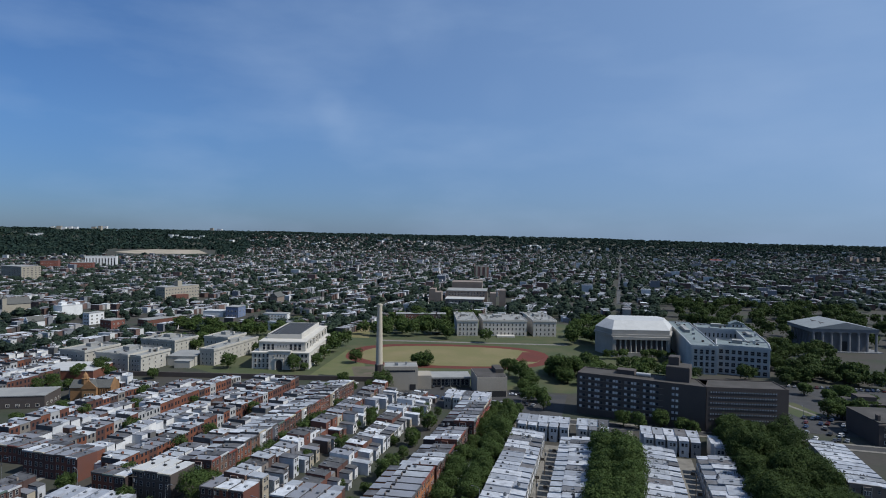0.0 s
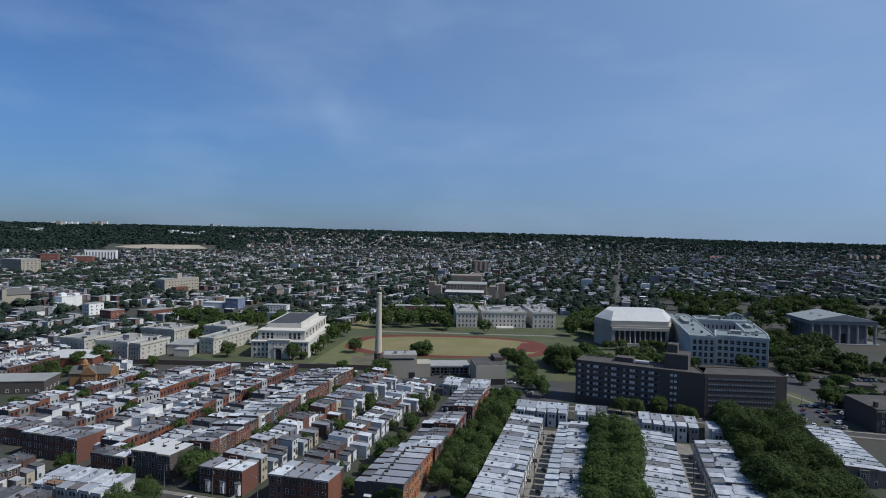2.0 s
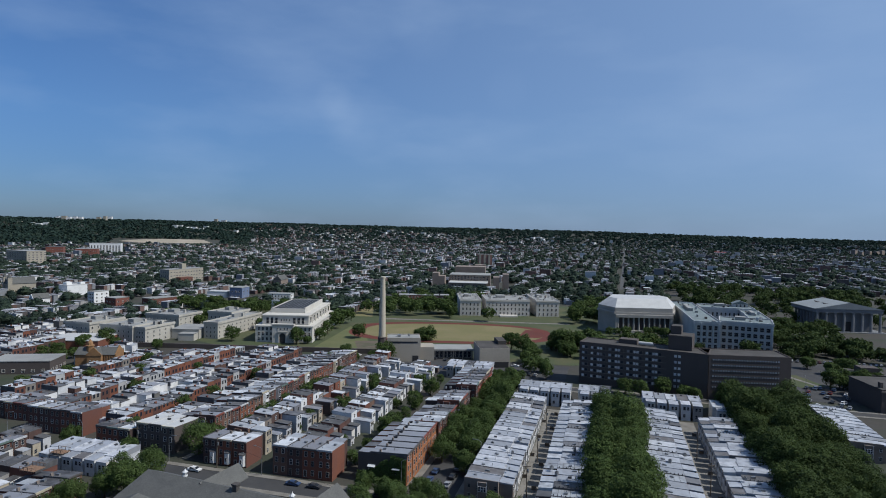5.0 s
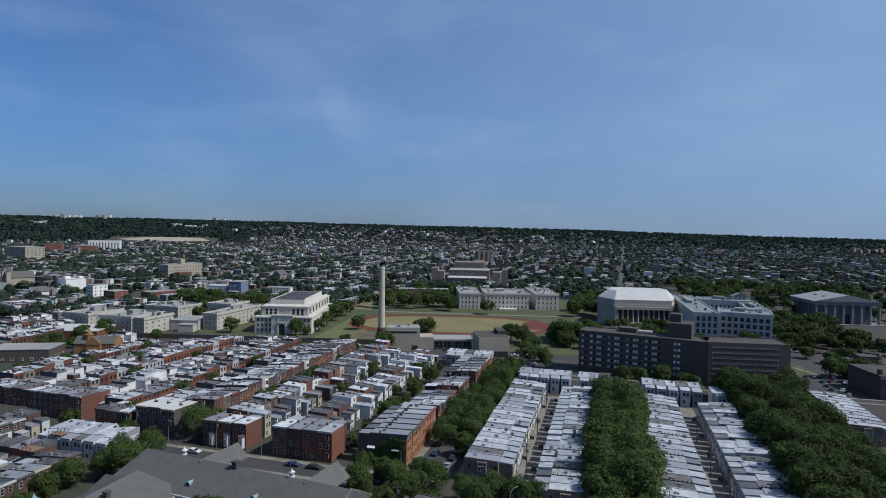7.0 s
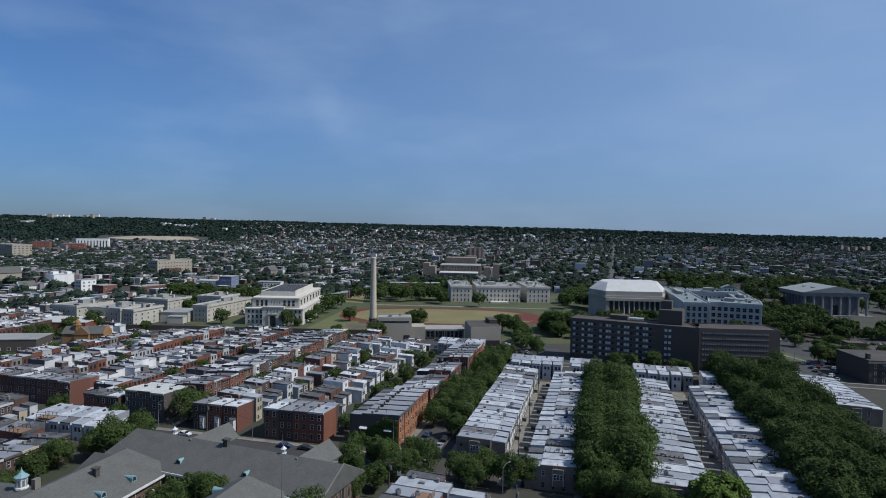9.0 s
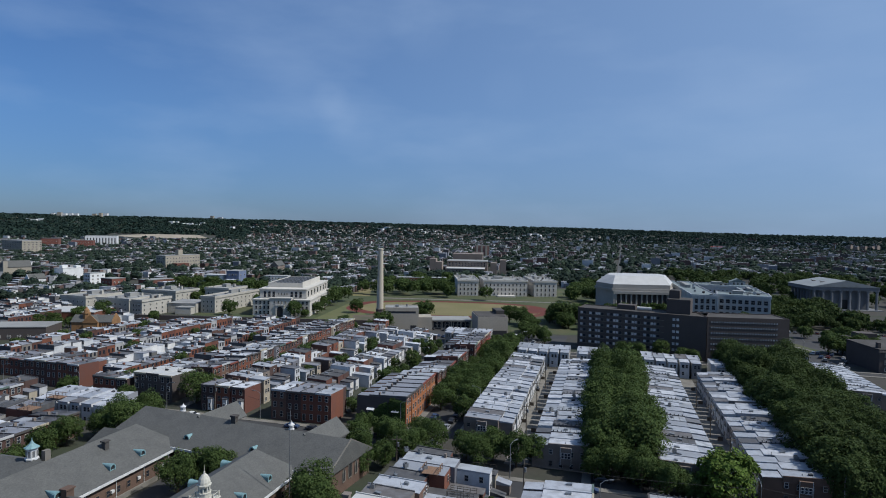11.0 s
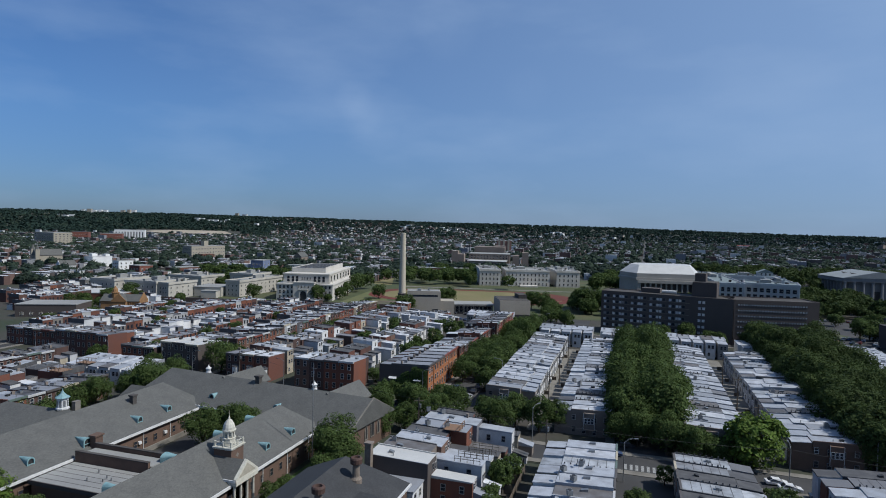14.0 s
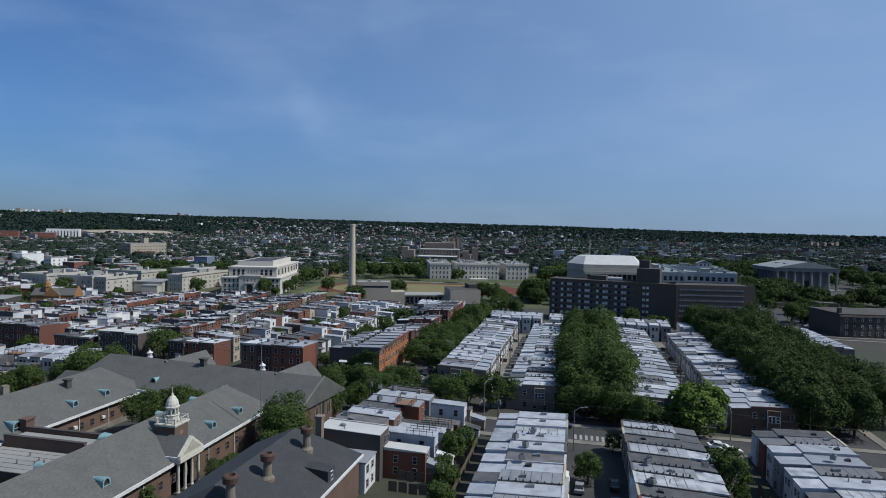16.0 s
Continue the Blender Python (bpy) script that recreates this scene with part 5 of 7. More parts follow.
part("upper_storey", Shape().prism(rect(-1.0, 4.0, 7, 14), 28.0, 32.0), M_DORM, t_)
part("upper_roof", Shape().prism(rect(-0.7, 3.7, 7.3, 13.7), 31.9, 32.2), M_GRAVEL, t_)
part("water_tank", Shape().limb((-16, 5, 22.2), (-9, 5, 22.2), 0.9, 0.9, 12), M_WHITEMETAL, t_)
part("lift_house", Shape().prism(rect(-26, -17, 5, 11), 19, 23.4), M_DORM, t_)


def library():
    """The pale hall with stepped-back upper storeys, turned with the college."""
    t = thing("armory_hall", pose(-227.9, 356.6, 0, 0, 0, 14.5), "pale stone hall with arched doorway and stepped upper storey", "building")
    part("lower_wall", Shape().prism(rect(-1, 37.5, 0, 80), -1, 10.4), M_STONE, t)
    part("lower_cornice", Shape().prism(rect(-1.5, 38, -0.5, 80.5), 10.4, 11.2, bottom=True), M_STONE, t)
    part("upper_wall", Shape().prism(rect(2.5, 34, 4, 77), 11.2, 17.2), M_STONE, t)
    part("upper_cornice", Shape().prism(rect(2, 34.5, 3.5, 77.5), 17.2, 17.9, bottom=True), M_STONE, t)
    part("attic", Shape().prism(rect(5, 29, 15, 72), 17.9, 20.4), M_STONE, t)
    part("dark_roof", Shape().prism(rect(5.6, 28.4, 15.6, 71.4), 20.3, 20.55), M_SLATE_DARK, t)
    part("roof_parapet", Shape().box(5, 29, 15, 15.5, 20.4, 21.0).box(5, 29, 71.5, 72, 20.4, 21.0).box(28.5, 29, 15.5, 71.5, 20.4, 21.6).box(5, 5.5, 15.5, 71.5, 20.4, 21.0), M_STONE, t)
    for k in range(9):
        part("roof_panel_seam", Shape().box(6 + 2.5 * k, 6.15 + 2.5 * k, 16, 71, 20.55, 20.68), M_METAL, t)
    part("entrance_pavilion", Shape().prism(rect(11, 25.5, -2.5, 0), -1, 12.0), M_STONE, t)
    s = Shape()
    s.prism(rect(16.1, 20.1, -2.62, -2.45), 0, 4.6)
    for k in range(8):
        a, b = math.pi * k / 8, math.pi * (k + 1) / 8
        s.face([(18.1 - 2.0 * math.cos(a), -2.62, 4.6 + 2.0 * math.sin(a)), (18.1, -2.62, 4.6), (18.1 - 2.0 * math.cos(b), -2.62, 4.6 + 2.0 * math.sin(b))])
    part("arched_door", s, M_BLACK, t)
    windows_on(t, 0, 11, -0.02, (1.0, 4.4, 7.8), 4, 1.5, 2.3)
    windows_on(t, 26, 37, -0.02, (1.0, 4.4, 7.8), 4, 1.5, 2.3)
    windows_on(t, 4.5, 13.5, 3.98, (12.0,), 3, 2.0, 4.2)
    windows_on(t, 22.8, 31.8, 3.98, (12.0,), 3, 2.0, 4.2)
    windows_on(t, 14.5, 22, 3.98, (13.6,), 4, 0.9, 1.8)
    windows_on(t, 13.5, 22.7, -2.52, (8.6,), 4, 1.0, 1.8)
    part("portal", Shape().box(15.2, 16.0, -3.0, -2.5, 0, 7.2).box(20.2, 21.0, -3.0, -2.5, 0, 7.2).box(14.9, 21.3, -3.2, -2.5, 7.2, 7.9), M_STONE, t)
    part("pavilion_cornice", Shape().box(10.6, 25.9, -2.9, 0, 12.0, 12.7), M_STONE, t)
    for k in range(7):
        part("window", WIN_BIG(2.6, 5.5), None, t, at=pose(37.52, 6 + k * 10.5, 3))
        part("pilaster", Shape().prism(rect(34.0, 34.35, 5 + k * 10, 6.2 + k * 10), 11.2, 17.2), M_STONE, t)
        part("window", WIN_BIG(4.2, 4.2), None, t, at=pose(34.02, 8.5 + k * 10, 12))


library()


M_CHAPEL = material("weathered_limestone", (0.37, 0.35, 0.315), 0.85, (0.27, 0.255, 0.23), 0.12, 0.5, 4.0, 0.2)


def chapel():
    t = thing("chapel", pose(0, 0, 0), "pale stone chapel with colonnade and white hipped metal roof", "church")
    poly = [(6, 481), (48.5, 490.5), (53, 520), (46, 540), (0, 532), (-7, 500)]
    top = [(7.5, 492), (44.5, 500), (47, 520), (42, 530), (4, 523), (1, 503)]
    part("wall", Shape().prism(poly, -1, 15.6), M_CHAPEL, t)
    c = Vector((22, 510))
    big = [tuple(c + (Vector(q) - c) * 1.035) for q in poly]
    part("cornice", Shape().prism(big, 15.6, 17.2, bottom=True), M_CHAPEL, t)
    part("attic", Shape().prism(poly, 17.2, 20.6), M_CHAPEL, t)
    s = Shape()
    for i in range(len(poly)):
        j = (i + 1) % len(poly)
        s.face([(*poly[i], 20.62), (*poly[j], 20.62), (*top[j], 26.6), (*top[i], 26.6)])
    s.face([(*q, 26.6) for q in top])
    part("roof", s, M_WHITEMETAL, t)
    a, b = Vector((6, 481)), Vector((48.5, 490.5))
    out = Vector((b.y - a.y, a.x - b.x)).normalized()
    at = lambda f, o: tuple(a + (b - a) * f + out * o)
    part("recessed_wall", Shape().prism([at(0.05, 0.05), at(0.95, 0.05), at(0.95, -0.2), at(0.05, -0.2)], 3.5, 13), M_DORM, t, "dark wall behind the columns")
    for k in range(11):
        x, y = at(0.05 + 0.09 * k, 1.3)
        part("column", Shape().lathe(x, y, [(3.5, 0.75), (12.8, 0.62), (12.9, 0.9), (13.4, 0.9)], 10), M_CHAPEL, t)
    part("entablature", Shape().prism([at(0, 2.6), at(1, 2.6), at(1, 0.02), at(0, 0.02)], 13.4, 15.5, bottom=True), M_CHAPEL, t)
    part("podium", Shape().prism([at(0, 3.2), at(1, 3.2), at(1, 0.02), at(0, 0.02)], -1, 3.5), M_CHAPEL, t)
    for f in (0.0, 0.96):
        part("corner_pier", Shape().prism([at(f, 2.0), at(f + 0.04, 2.0), at(f + 0.04, 0.02), at(f, 0.02)], 3.5, 13.4), M_CHAPEL, t)


chapel()


def hall_block(m, length, depth, H, label, count, rows, mat=None, roof=None, wide=1.4, tall=0.6):
    t = thing("college_hall", m, label, "building")
    part("wall", Shape().box(0, length, 0, depth, -1, H), mat or M_STONE, t)
    part("cornice", Shape().box(-0.5, length + 0.5, -0.5, depth + 0.5, H, H + 0.7), mat or M_STONE, t)
    part("roof", Shape().box(0.4, length - 0.4, 0.4, depth - 0.4, H + 0.7, H + 0.95), roof or M_STONEROOF, t)
    s = Shape()
    for a, b, c, d in ((-0.4, length + 0.4, -0.4, 0), (-0.4, length + 0.4, depth, depth + 0.4), (-0.4, 0, 0, depth), (length, length + 0.4, 0, depth)):
        s.box(a, b, c, d, H + 0.7, H + 1.6)
    part("balustrade", s, mat or M_STONE, t)
    sh = (H - 1) / rows
    windows_on(t, 1, length - 1, -0.02, [0.9 + sh * k for k in range(rows)], count, wide, sh * tall)
    nd = max(2, int(depth / 5))
    for k in range(rows):
        for j in range(nd):
            part("window", WIN_BIG(wide, sh * tall), None, t, at=pose(length + 0.02, depth * (j + 0.3) / nd, 0.9 + sh * k))
    part("roof_house", Shape().box(length * 0.3, length * 0.5, depth * 0.5, depth * 0.75, H + 0.9, H + 3.2), M_STONEROOF, t)
    part("chimney_stack", Shape().box(length * 0.7, length * 0.7 + 1.5, depth * 0.6, depth * 0.6 + 1.5, H + 0.9, H + 3.4), mat or M_STONE, t)
    r = random.Random(int(length * 10 + depth))
    for k in range(int(length * depth / 150)):
        u, v, a = r.uniform(2, length - 4), r.uniform(2, depth - 4), r.uniform(0.8, 2.2)
        part("roof_vent", Shape().box(u, u + a, v, v + a * r.uniform(0.8, 1.8), H + 0.96, H + 1.3 + r.uniform(0.2, 1.1)), r.choice((M_METAL, M_STONEROOF, M_DORM)), t)
    if length > 18:
        s = Shape()
        for a, b, c, d in ((2.2, length - 2.2, 2.2, 2.7), (2.2, length - 2.2, depth - 2.7, depth - 2.2)):
            s.box(a, b, c, d, H + 0.96, H + 1.35)
        part("roof_kerb", s, M_STONEROOF, t)
    return t


M_GREENROOF = material("grey_green_roofing", (0.20, 0.235, 0.235), 0.7, (0.11, 0.14, 0.14), 0.15, 0.6)
L_HALL = "three-storey pale stone college hall with flat roof"
ca, sa = math.cos(radians(17)), math.sin(radians(17))
for u, back, l, d, label, n in ((0, 0, 19, 55, L_HALL, 5), (24, 1.5, 40, 42, "three-storey pale stone college hall with central door", 11), (70, 0, 21, 58, L_HALL, 5)):
    hall_block(pose(-129.6 + u * ca - back * sa, 532.8 + u * sa + back * ca, 0, 0, 0, 17), l, d, 13.2, label, n, 3)
for u, v in ((2, 10), (15, 12), (2, 40), (28, 8), (58, 9), (30, 34), (56, 34), (73, 10), (87, 12), (73, 44), (87, 46)):
    c_ = thing("chimney_stack", pose(-129.6 + u * ca - v * sa, 532.8 + u * sa + v * ca, 13.8, 0, 0, 17), "pale stone chimney stack on the hall roof", "chimney")
    part("stack", Shape().box(-0.9, 0.9, -0.7, 0.7, 0, 3.2), M_STONE, c_)
    part("cap", Shape().box(-1.1, 1.1, -0.9, 0.9, 3.2, 3.6), M_STONE, c_)
slab("terrace_steps", [(-129.6 + a * ca - b * sa, 532.8 + a * sa + b * ca) for a, b in ((36, -7), (52, -7), (52, 1.2), (36, 1.2))], -0.3, 1.3, M_STONE, "pale stone steps before the college hall", "steps")
L_GREEN = "large weathered marble school building with balustraded roof"
w_ = hall_block(pose(57.5, 437, 0, 0, 0, 2), 16.5, 118, 18, L_GREEN, 4, 4, M_MARBLE, M_GREENROOF, 2.2, 0.74)
for k in range(5):
    part("pilaster", Shape().prism(rect(0.2 + 3.85 * k, 0.95 + 3.85 * k, -0.6, 0.0), -1, 18), M_MARBLE, w_)
g_ = hall_block(pose(74.2, 443, 0, 0, 0, -9), 32.5, 26, 18.4, L_GREEN, 8, 4, M_MARBLE, M_GREENROOF, 2.6, 0.66)
for k in range(9):
    part("pilaster", Shape().prism(rect(0.5 + 3.85 * k, 1.3 + 3.85 * k, -0.7, 0.0), 4.5, 18), M_MARBLE, g_)
hall_block(pose(73.5, 526, 0, 0, 0, 0), 40, 24, 18, L_GREEN, 12, 3, M_MARBLE, M_GREENROOF)
hall_block(pose(99, 466, 0, 0, 0, -3), 13, 60, 17, L_GREEN, 3, 3, M_MARBLE, M_GREENROOF)
for x_, y_ in ((100, 540),):
    p_ = thing("roof_pavilion", pose(x_, y_, 18), "pale stone pavilion with pediment on the school roof", "building")
    part("wall", Shape().box(0, 11, 0, 8, 0.5, 3.6), M_MARBLE, p_)
    part("roof", Shape().gable(-0.5, 11.5, -0.5, 8.5, 3.7, 6.2, "y"), M_GREENROOF, p_)
    windows_on(p_, 1, 10, -0.02, (1.2,), 3, 1.5, 2.0)


# temple marble kept dark and bluish: shade and haze sit in its base colour
M_TEMPLE = material("shade_darkened_marble", (0.19, 0.195, 0.205), 0.75, (0.13, 0.135, 0.14), 0.12, 0.6, 4.0, 0.2)
M_TEMPLEROOF = material("grey_slab_roof", (0.25, 0.27, 0.275), 0.75, (0.19, 0.205, 0.21), 0.2, 0.5)


def temple():
    t = thing("temple_hall", pose(165, 556, -1.5, 0, 0, 11) @ Matrix.Diagonal((1.26, 0.6, 0.84, 1)), "grey marble temple-fronted hall with columns all round", "building")
    part("steps", Shape().box(-2, 44, -4, 72, -1, 2.5), M_TEMPLE, t)
    part("cella", Shape().box(5, 37, 5, 63, 2.5, 21), M_TEMPLE, t)
    part("entablature", Shape().box(0, 42, 0, 68, 21, 24.5), M_TEMPLE, t)
    s = Shape().gable(-0.6, 42.6, -0.6, 68.6, 24.6, 31, "y", thick=0.1)
    part("roof", s, M_TEMPLEROOF, t)
    for k in range(4):
        part("roof_hatch", Shape().box(10 + 2 * (k % 2), 13 + 2 * (k % 2), 20 + 11 * k, 22 + 11 * k, 27.0, 28.6), M_DORM, t)
    for k in range(8):
        part("column", Shape().lathe(1.3 + k * 5.63, 1.2, [(2.5, 1.0), (19, 0.85), (20.9, 1.3)], 10), M_TEMPLE, t)
        if k:
            part("column", Shape().lathe(1.3, 1.2 + k * 8.2, [(2.5, 1.0), (19, 0.85), (20.9, 1.3)], 10), M_TEMPLE, t)
    part("doorway", Shape().box(18.5, 23.5, 4.9, 5.0, 2.5, 12), M_BLACK, t)


temple()
# western college halls
M_HALLSTONE = material("grey_buff_stone", (0.46, 0.435, 0.38), 0.85, (0.30, 0.29, 0.26), 0.12, 0.5, 4.0, 0.2)
for x, y, l, d, h, a in ((-354, 323, 21, 30, 10, -1), (-323.5, 322, 26, 30, 10, -1), (-297.2, 323, 8.5, 27, 9.6, -1), (-336, 377, 30, 26, 9.5, -1), (-268.5, 355, 11, 56, 10, 1), (-290, 389, 20, 24, 12, 0)):
    hall_block(pose(x, y, 0, 0, 0, a), l, d, h, "plain pale stone school block with flat roof", max(3, int(l / 4)), 3, M_HALLSTONE, M_STONEROOF, 1.3, 0.5)
t_ = thing("college_hall", pose(-287.5, 346, 0, 0, 0, 14), "low windowless pale stone hall with flat roof", "building")
part("wall", Shape().box(0, 19, 0, 22, -1, 6.4), M_HALLSTONE, t_)
part("roof", Shape().box(-0.3, 19.3, -0.3, 22.3, 6.4, 6.8), M_STONEROOF, t_)
part("porch", Shape().box(8, 18.5, -7, -0.02, -1, 4.6), M_HALLSTONE, t_)
part("porch_roof", Shape().box(7.8, 18.7, -7.2, -0.02, 4.6, 4.9), M_STONEROOF, t_)
solo("boundary_wall", Shape().prism([(-300, 311), (-228, 327), (-138, 347), (-138, 348), (-228, 328), (-300, 312)], -0.5, 3.0), M_DORM, "long dark brick boundary wall of the college", "wall", kind="structure")


# ---- the school ----
M_OAK = material("brown_stained_frame", (0.17, 0.12, 0.085), 0.7, (0.10, 0.075, 0.06), 1.0, 0.5)
WIN_SCHOOL = frame_mesh("window", 1.15, 1.6, [M_OAK, M_GLASS], f=0.1)


def school_wing(m, length, depth, eave, ridge, label, hip0=0.0, hip1=0.0, count=8):
    t = thing("school_wing", m, label, "school")
    part("wall", Shape().box(0.6, length - 0.6, 0.6, depth - 0.6, -1, eave), M_SCHOOLBRICK, t)
    part("roof", Shape().gable(0, length, 0, depth, eave + 0.2, ridge, "x", hip0=hip0, hip1=hip1), M_SLATE, t)
    part("gutter", Shape().box(0, length, -0.25, 0.1, eave - 0.35, eave + 0.15), M_TRIM, t, "white wooden gutter and fascia")
    if hip1 == 0:
        s = Shape().face([(length - 0.55, 0.6, eave), (length - 0.55, depth - 0.6, eave), (length - 0.55, depth / 2, ridge - 0.35)])
        part("gable_wall", s, M_SCHOOLBRICK, t)
    windows_on(t, 2, length - 2, 0.58, (1.9,), count, 1.15, 1.6, data=WIN_SCHOOL)
    return t


def dormer(parent, m):
    """A hooded dormer: a round-headed front with a dark louvre, its copper hood running out in a point on the slope."""
    s, n = Shape(), 8
    arch = [(-0.78, -0.75), *((-0.78 * math.cos(math.pi * k / n), 0.62 + 0.78 * math.sin(math.pi * k / n)) for k in range(n + 1)), (0.78, -0.75)]
    tip = (0, 3.7, 1.15)
    for (xa, za), (xb, zb) in zip(arch, arch[1:]):
        s.face([(xa, -0.12, za), (xb, -0.12, zb), tip], 0)
        s.face([(xa, -0.12, za), (xa * 0.74, -0.12, za * 0.8), (xb * 0.74, -0.12, zb * 0.8), (xb, -0.12, zb)], 0)
        s.face([(xa * 0.74, -0.12, za * 0.8), (xa * 0.74, 0.1, za * 0.8), (xb * 0.74, 0.1, zb * 0.8), (xb * 0.74, -0.12, zb * 0.8)], 0)
    s.face([(xa * 0.74, 0.1, za * 0.8) for xa, za in reversed(arch)], 1)
    s.box(-0.6, 0.6, -0.1, 0.1, 0.0, 0.1, 0)
    part("dormer", s.data("dormer", [M_COPPER, M_BLACK]), None, parent, "round-headed verdigris copper roof dormer", at=m)


north = school_wing(pose(-123.3, 122.5, 0, 0, 0, -6.5), 66.8, 20, 6, 11.3, "long brick school wing with grey slate roof", 2.5, 0)
west = school_wing(pose(-101, 50, 0, 0, 0, 90), 74, 22, 5.5, 10.8, "brick school wing with grey slate hipped roof", 0.5, 4, 24)
front = school_wing(pose(-65.5, 48, 0, 0, 0, 90), 70, 18, 5.5, 10.8, "brick school wing with slate roof below the cupola", 6, 4, 20)
far_west = school_wing(pose(-141, 84, 0), 28.5, 21, 5.5, 10.6, "western brick school wing with grey slate roof", 9, 0)
for u in (27, 53, 62):
    dormer(west, pose(u, 2.1, 6.7))
for u in (23, 50.5, 60):
    dormer(front, pose(u, 1.9, 6.8))
for u in (16, 25, 53, 64):
    dormer(front, pose(u, 16.1, 6.8, 0, 0, 180))
for u in (24, 44):
    dormer(north, pose(u, 2.6, 7.2))
dormer(west, pose(38.4, 1.2, 6.8) @ Matrix.Diagonal((1.3, 0.9, 0.95, 1)))
dormer(front, pose(40, 17.4, 6.5, 0, 0, 180) @ Matrix.Diagonal((1.6, 1.0, 0.95, 1)))
part("cross_gable", Shape().gable(18, 25, 9, 24, 7.6, 11.3, "y"), M_SLATE, north)
part("cross_gable", Shape().gable(50, 58, 9, 24, 7.6, 11.2, "y"), M_SLATE, north)
part("cross_gable", Shape().gable(62, 70, 11, 20, 6.4, 10.6, "y", hip1=3), M_SLATE, west)
part("chimney", Shape().prism(rect(32.2, 33.5, 9, 10.2), 8, 12.6).prism(rect(32.0, 33.7, 8.8, 10.4), 12.4, 12.8, bottom=True), M_GRAVEL, north)
part("chimney", Shape().prism(rect(56.4, 57.6, 7.4, 8.4), 8, 11.2).prism(rect(56.2, 57.8, 7.2, 8.6), 11.0, 11.3, bottom=True), M_GRAVEL, west)
part("chimney", Shape().prism(rect(47, 48.4, 14, 15), 8, 11.6), M_CONCRETE, west)
part("chimney", Shape().prism(rect(38.8, 40.6, -0.4, 1.0), 5, 8.2).prism(rect(38.6, 40.8, -0.6, 1.2), 8.2, 8.5, bottom=True), M_SCHOOLBRICK, west)
for part_of, n_, l_ in ((west, 9, 74), (front, 8, 70)):
    for k in range(n_):
        part("downpipe", Shape().tube(3 + k * l_ / n_, 0.45, -0.2, 5.2, 0.07, 0.07, 6), M_TRIM, part_of)
for k in range(4):
    part("air_conditioner", Shape().box(43 + 7.7 * k, 43.8 + 7.7 * k, 0.1, 0.6, 2.6, 3.2), M_TRIM, west)
# stone plinth of the courtyard front
part("plinth", Shape().box(40, 73, 0.25, 0.6, -0.5, 1.1), M_CONCRETE, west)
# pointed stone window surrounds of the east gable
for v in (7.2, 10, 12.8):
    w_, t_h = (0.62, 7.4) if v == 10 else (0.42, 5.6)
    lancet = [(v - w_, 2.5), (v + w_, 2.5), (v + w_, t_h - 1.3), (v, t_h), (v - w_, t_h - 1.3)]
    edge = [(v - w_ - 0.25, 2.25), (v + w_ + 0.25, 2.25), (v + w_ + 0.25, t_h - 1.2), (v, t_h + 0.4), (v - w_ - 0.25, t_h - 1.2)]
    s = Shape().face([(66.31, a, b) for a, b in lancet], 1)
    for i in range(5):
        j = (i + 1) % 5
        s.face([(66.36, *edge[i]), (66.36, *edge[j]), (66.36, *lancet[j]), (66.36, *lancet[i])])
        s.face([(66.2, *edge[i]), (66.2, *edge[j]), (66.36, *edge[j]), (66.36, *edge[i])])
    part("lancet_window", s, [M_CONCRETE, M_BLACK], north)
s = Shape().prism([(66.3, -0.2), (66.6, -0.2), (66.6, 10), (66.3, 10)], 5.9, [6.2, 6.2, 11.55, 11.55]).prism([(66.3, 10), (66.6, 10), (66.6, 20.2), (66.3, 20.2)], 5.9, [11.55, 11.55, 6.2, 6.2])
part("coping", s, M_CONCRETE, north, "weathered stone gable coping")


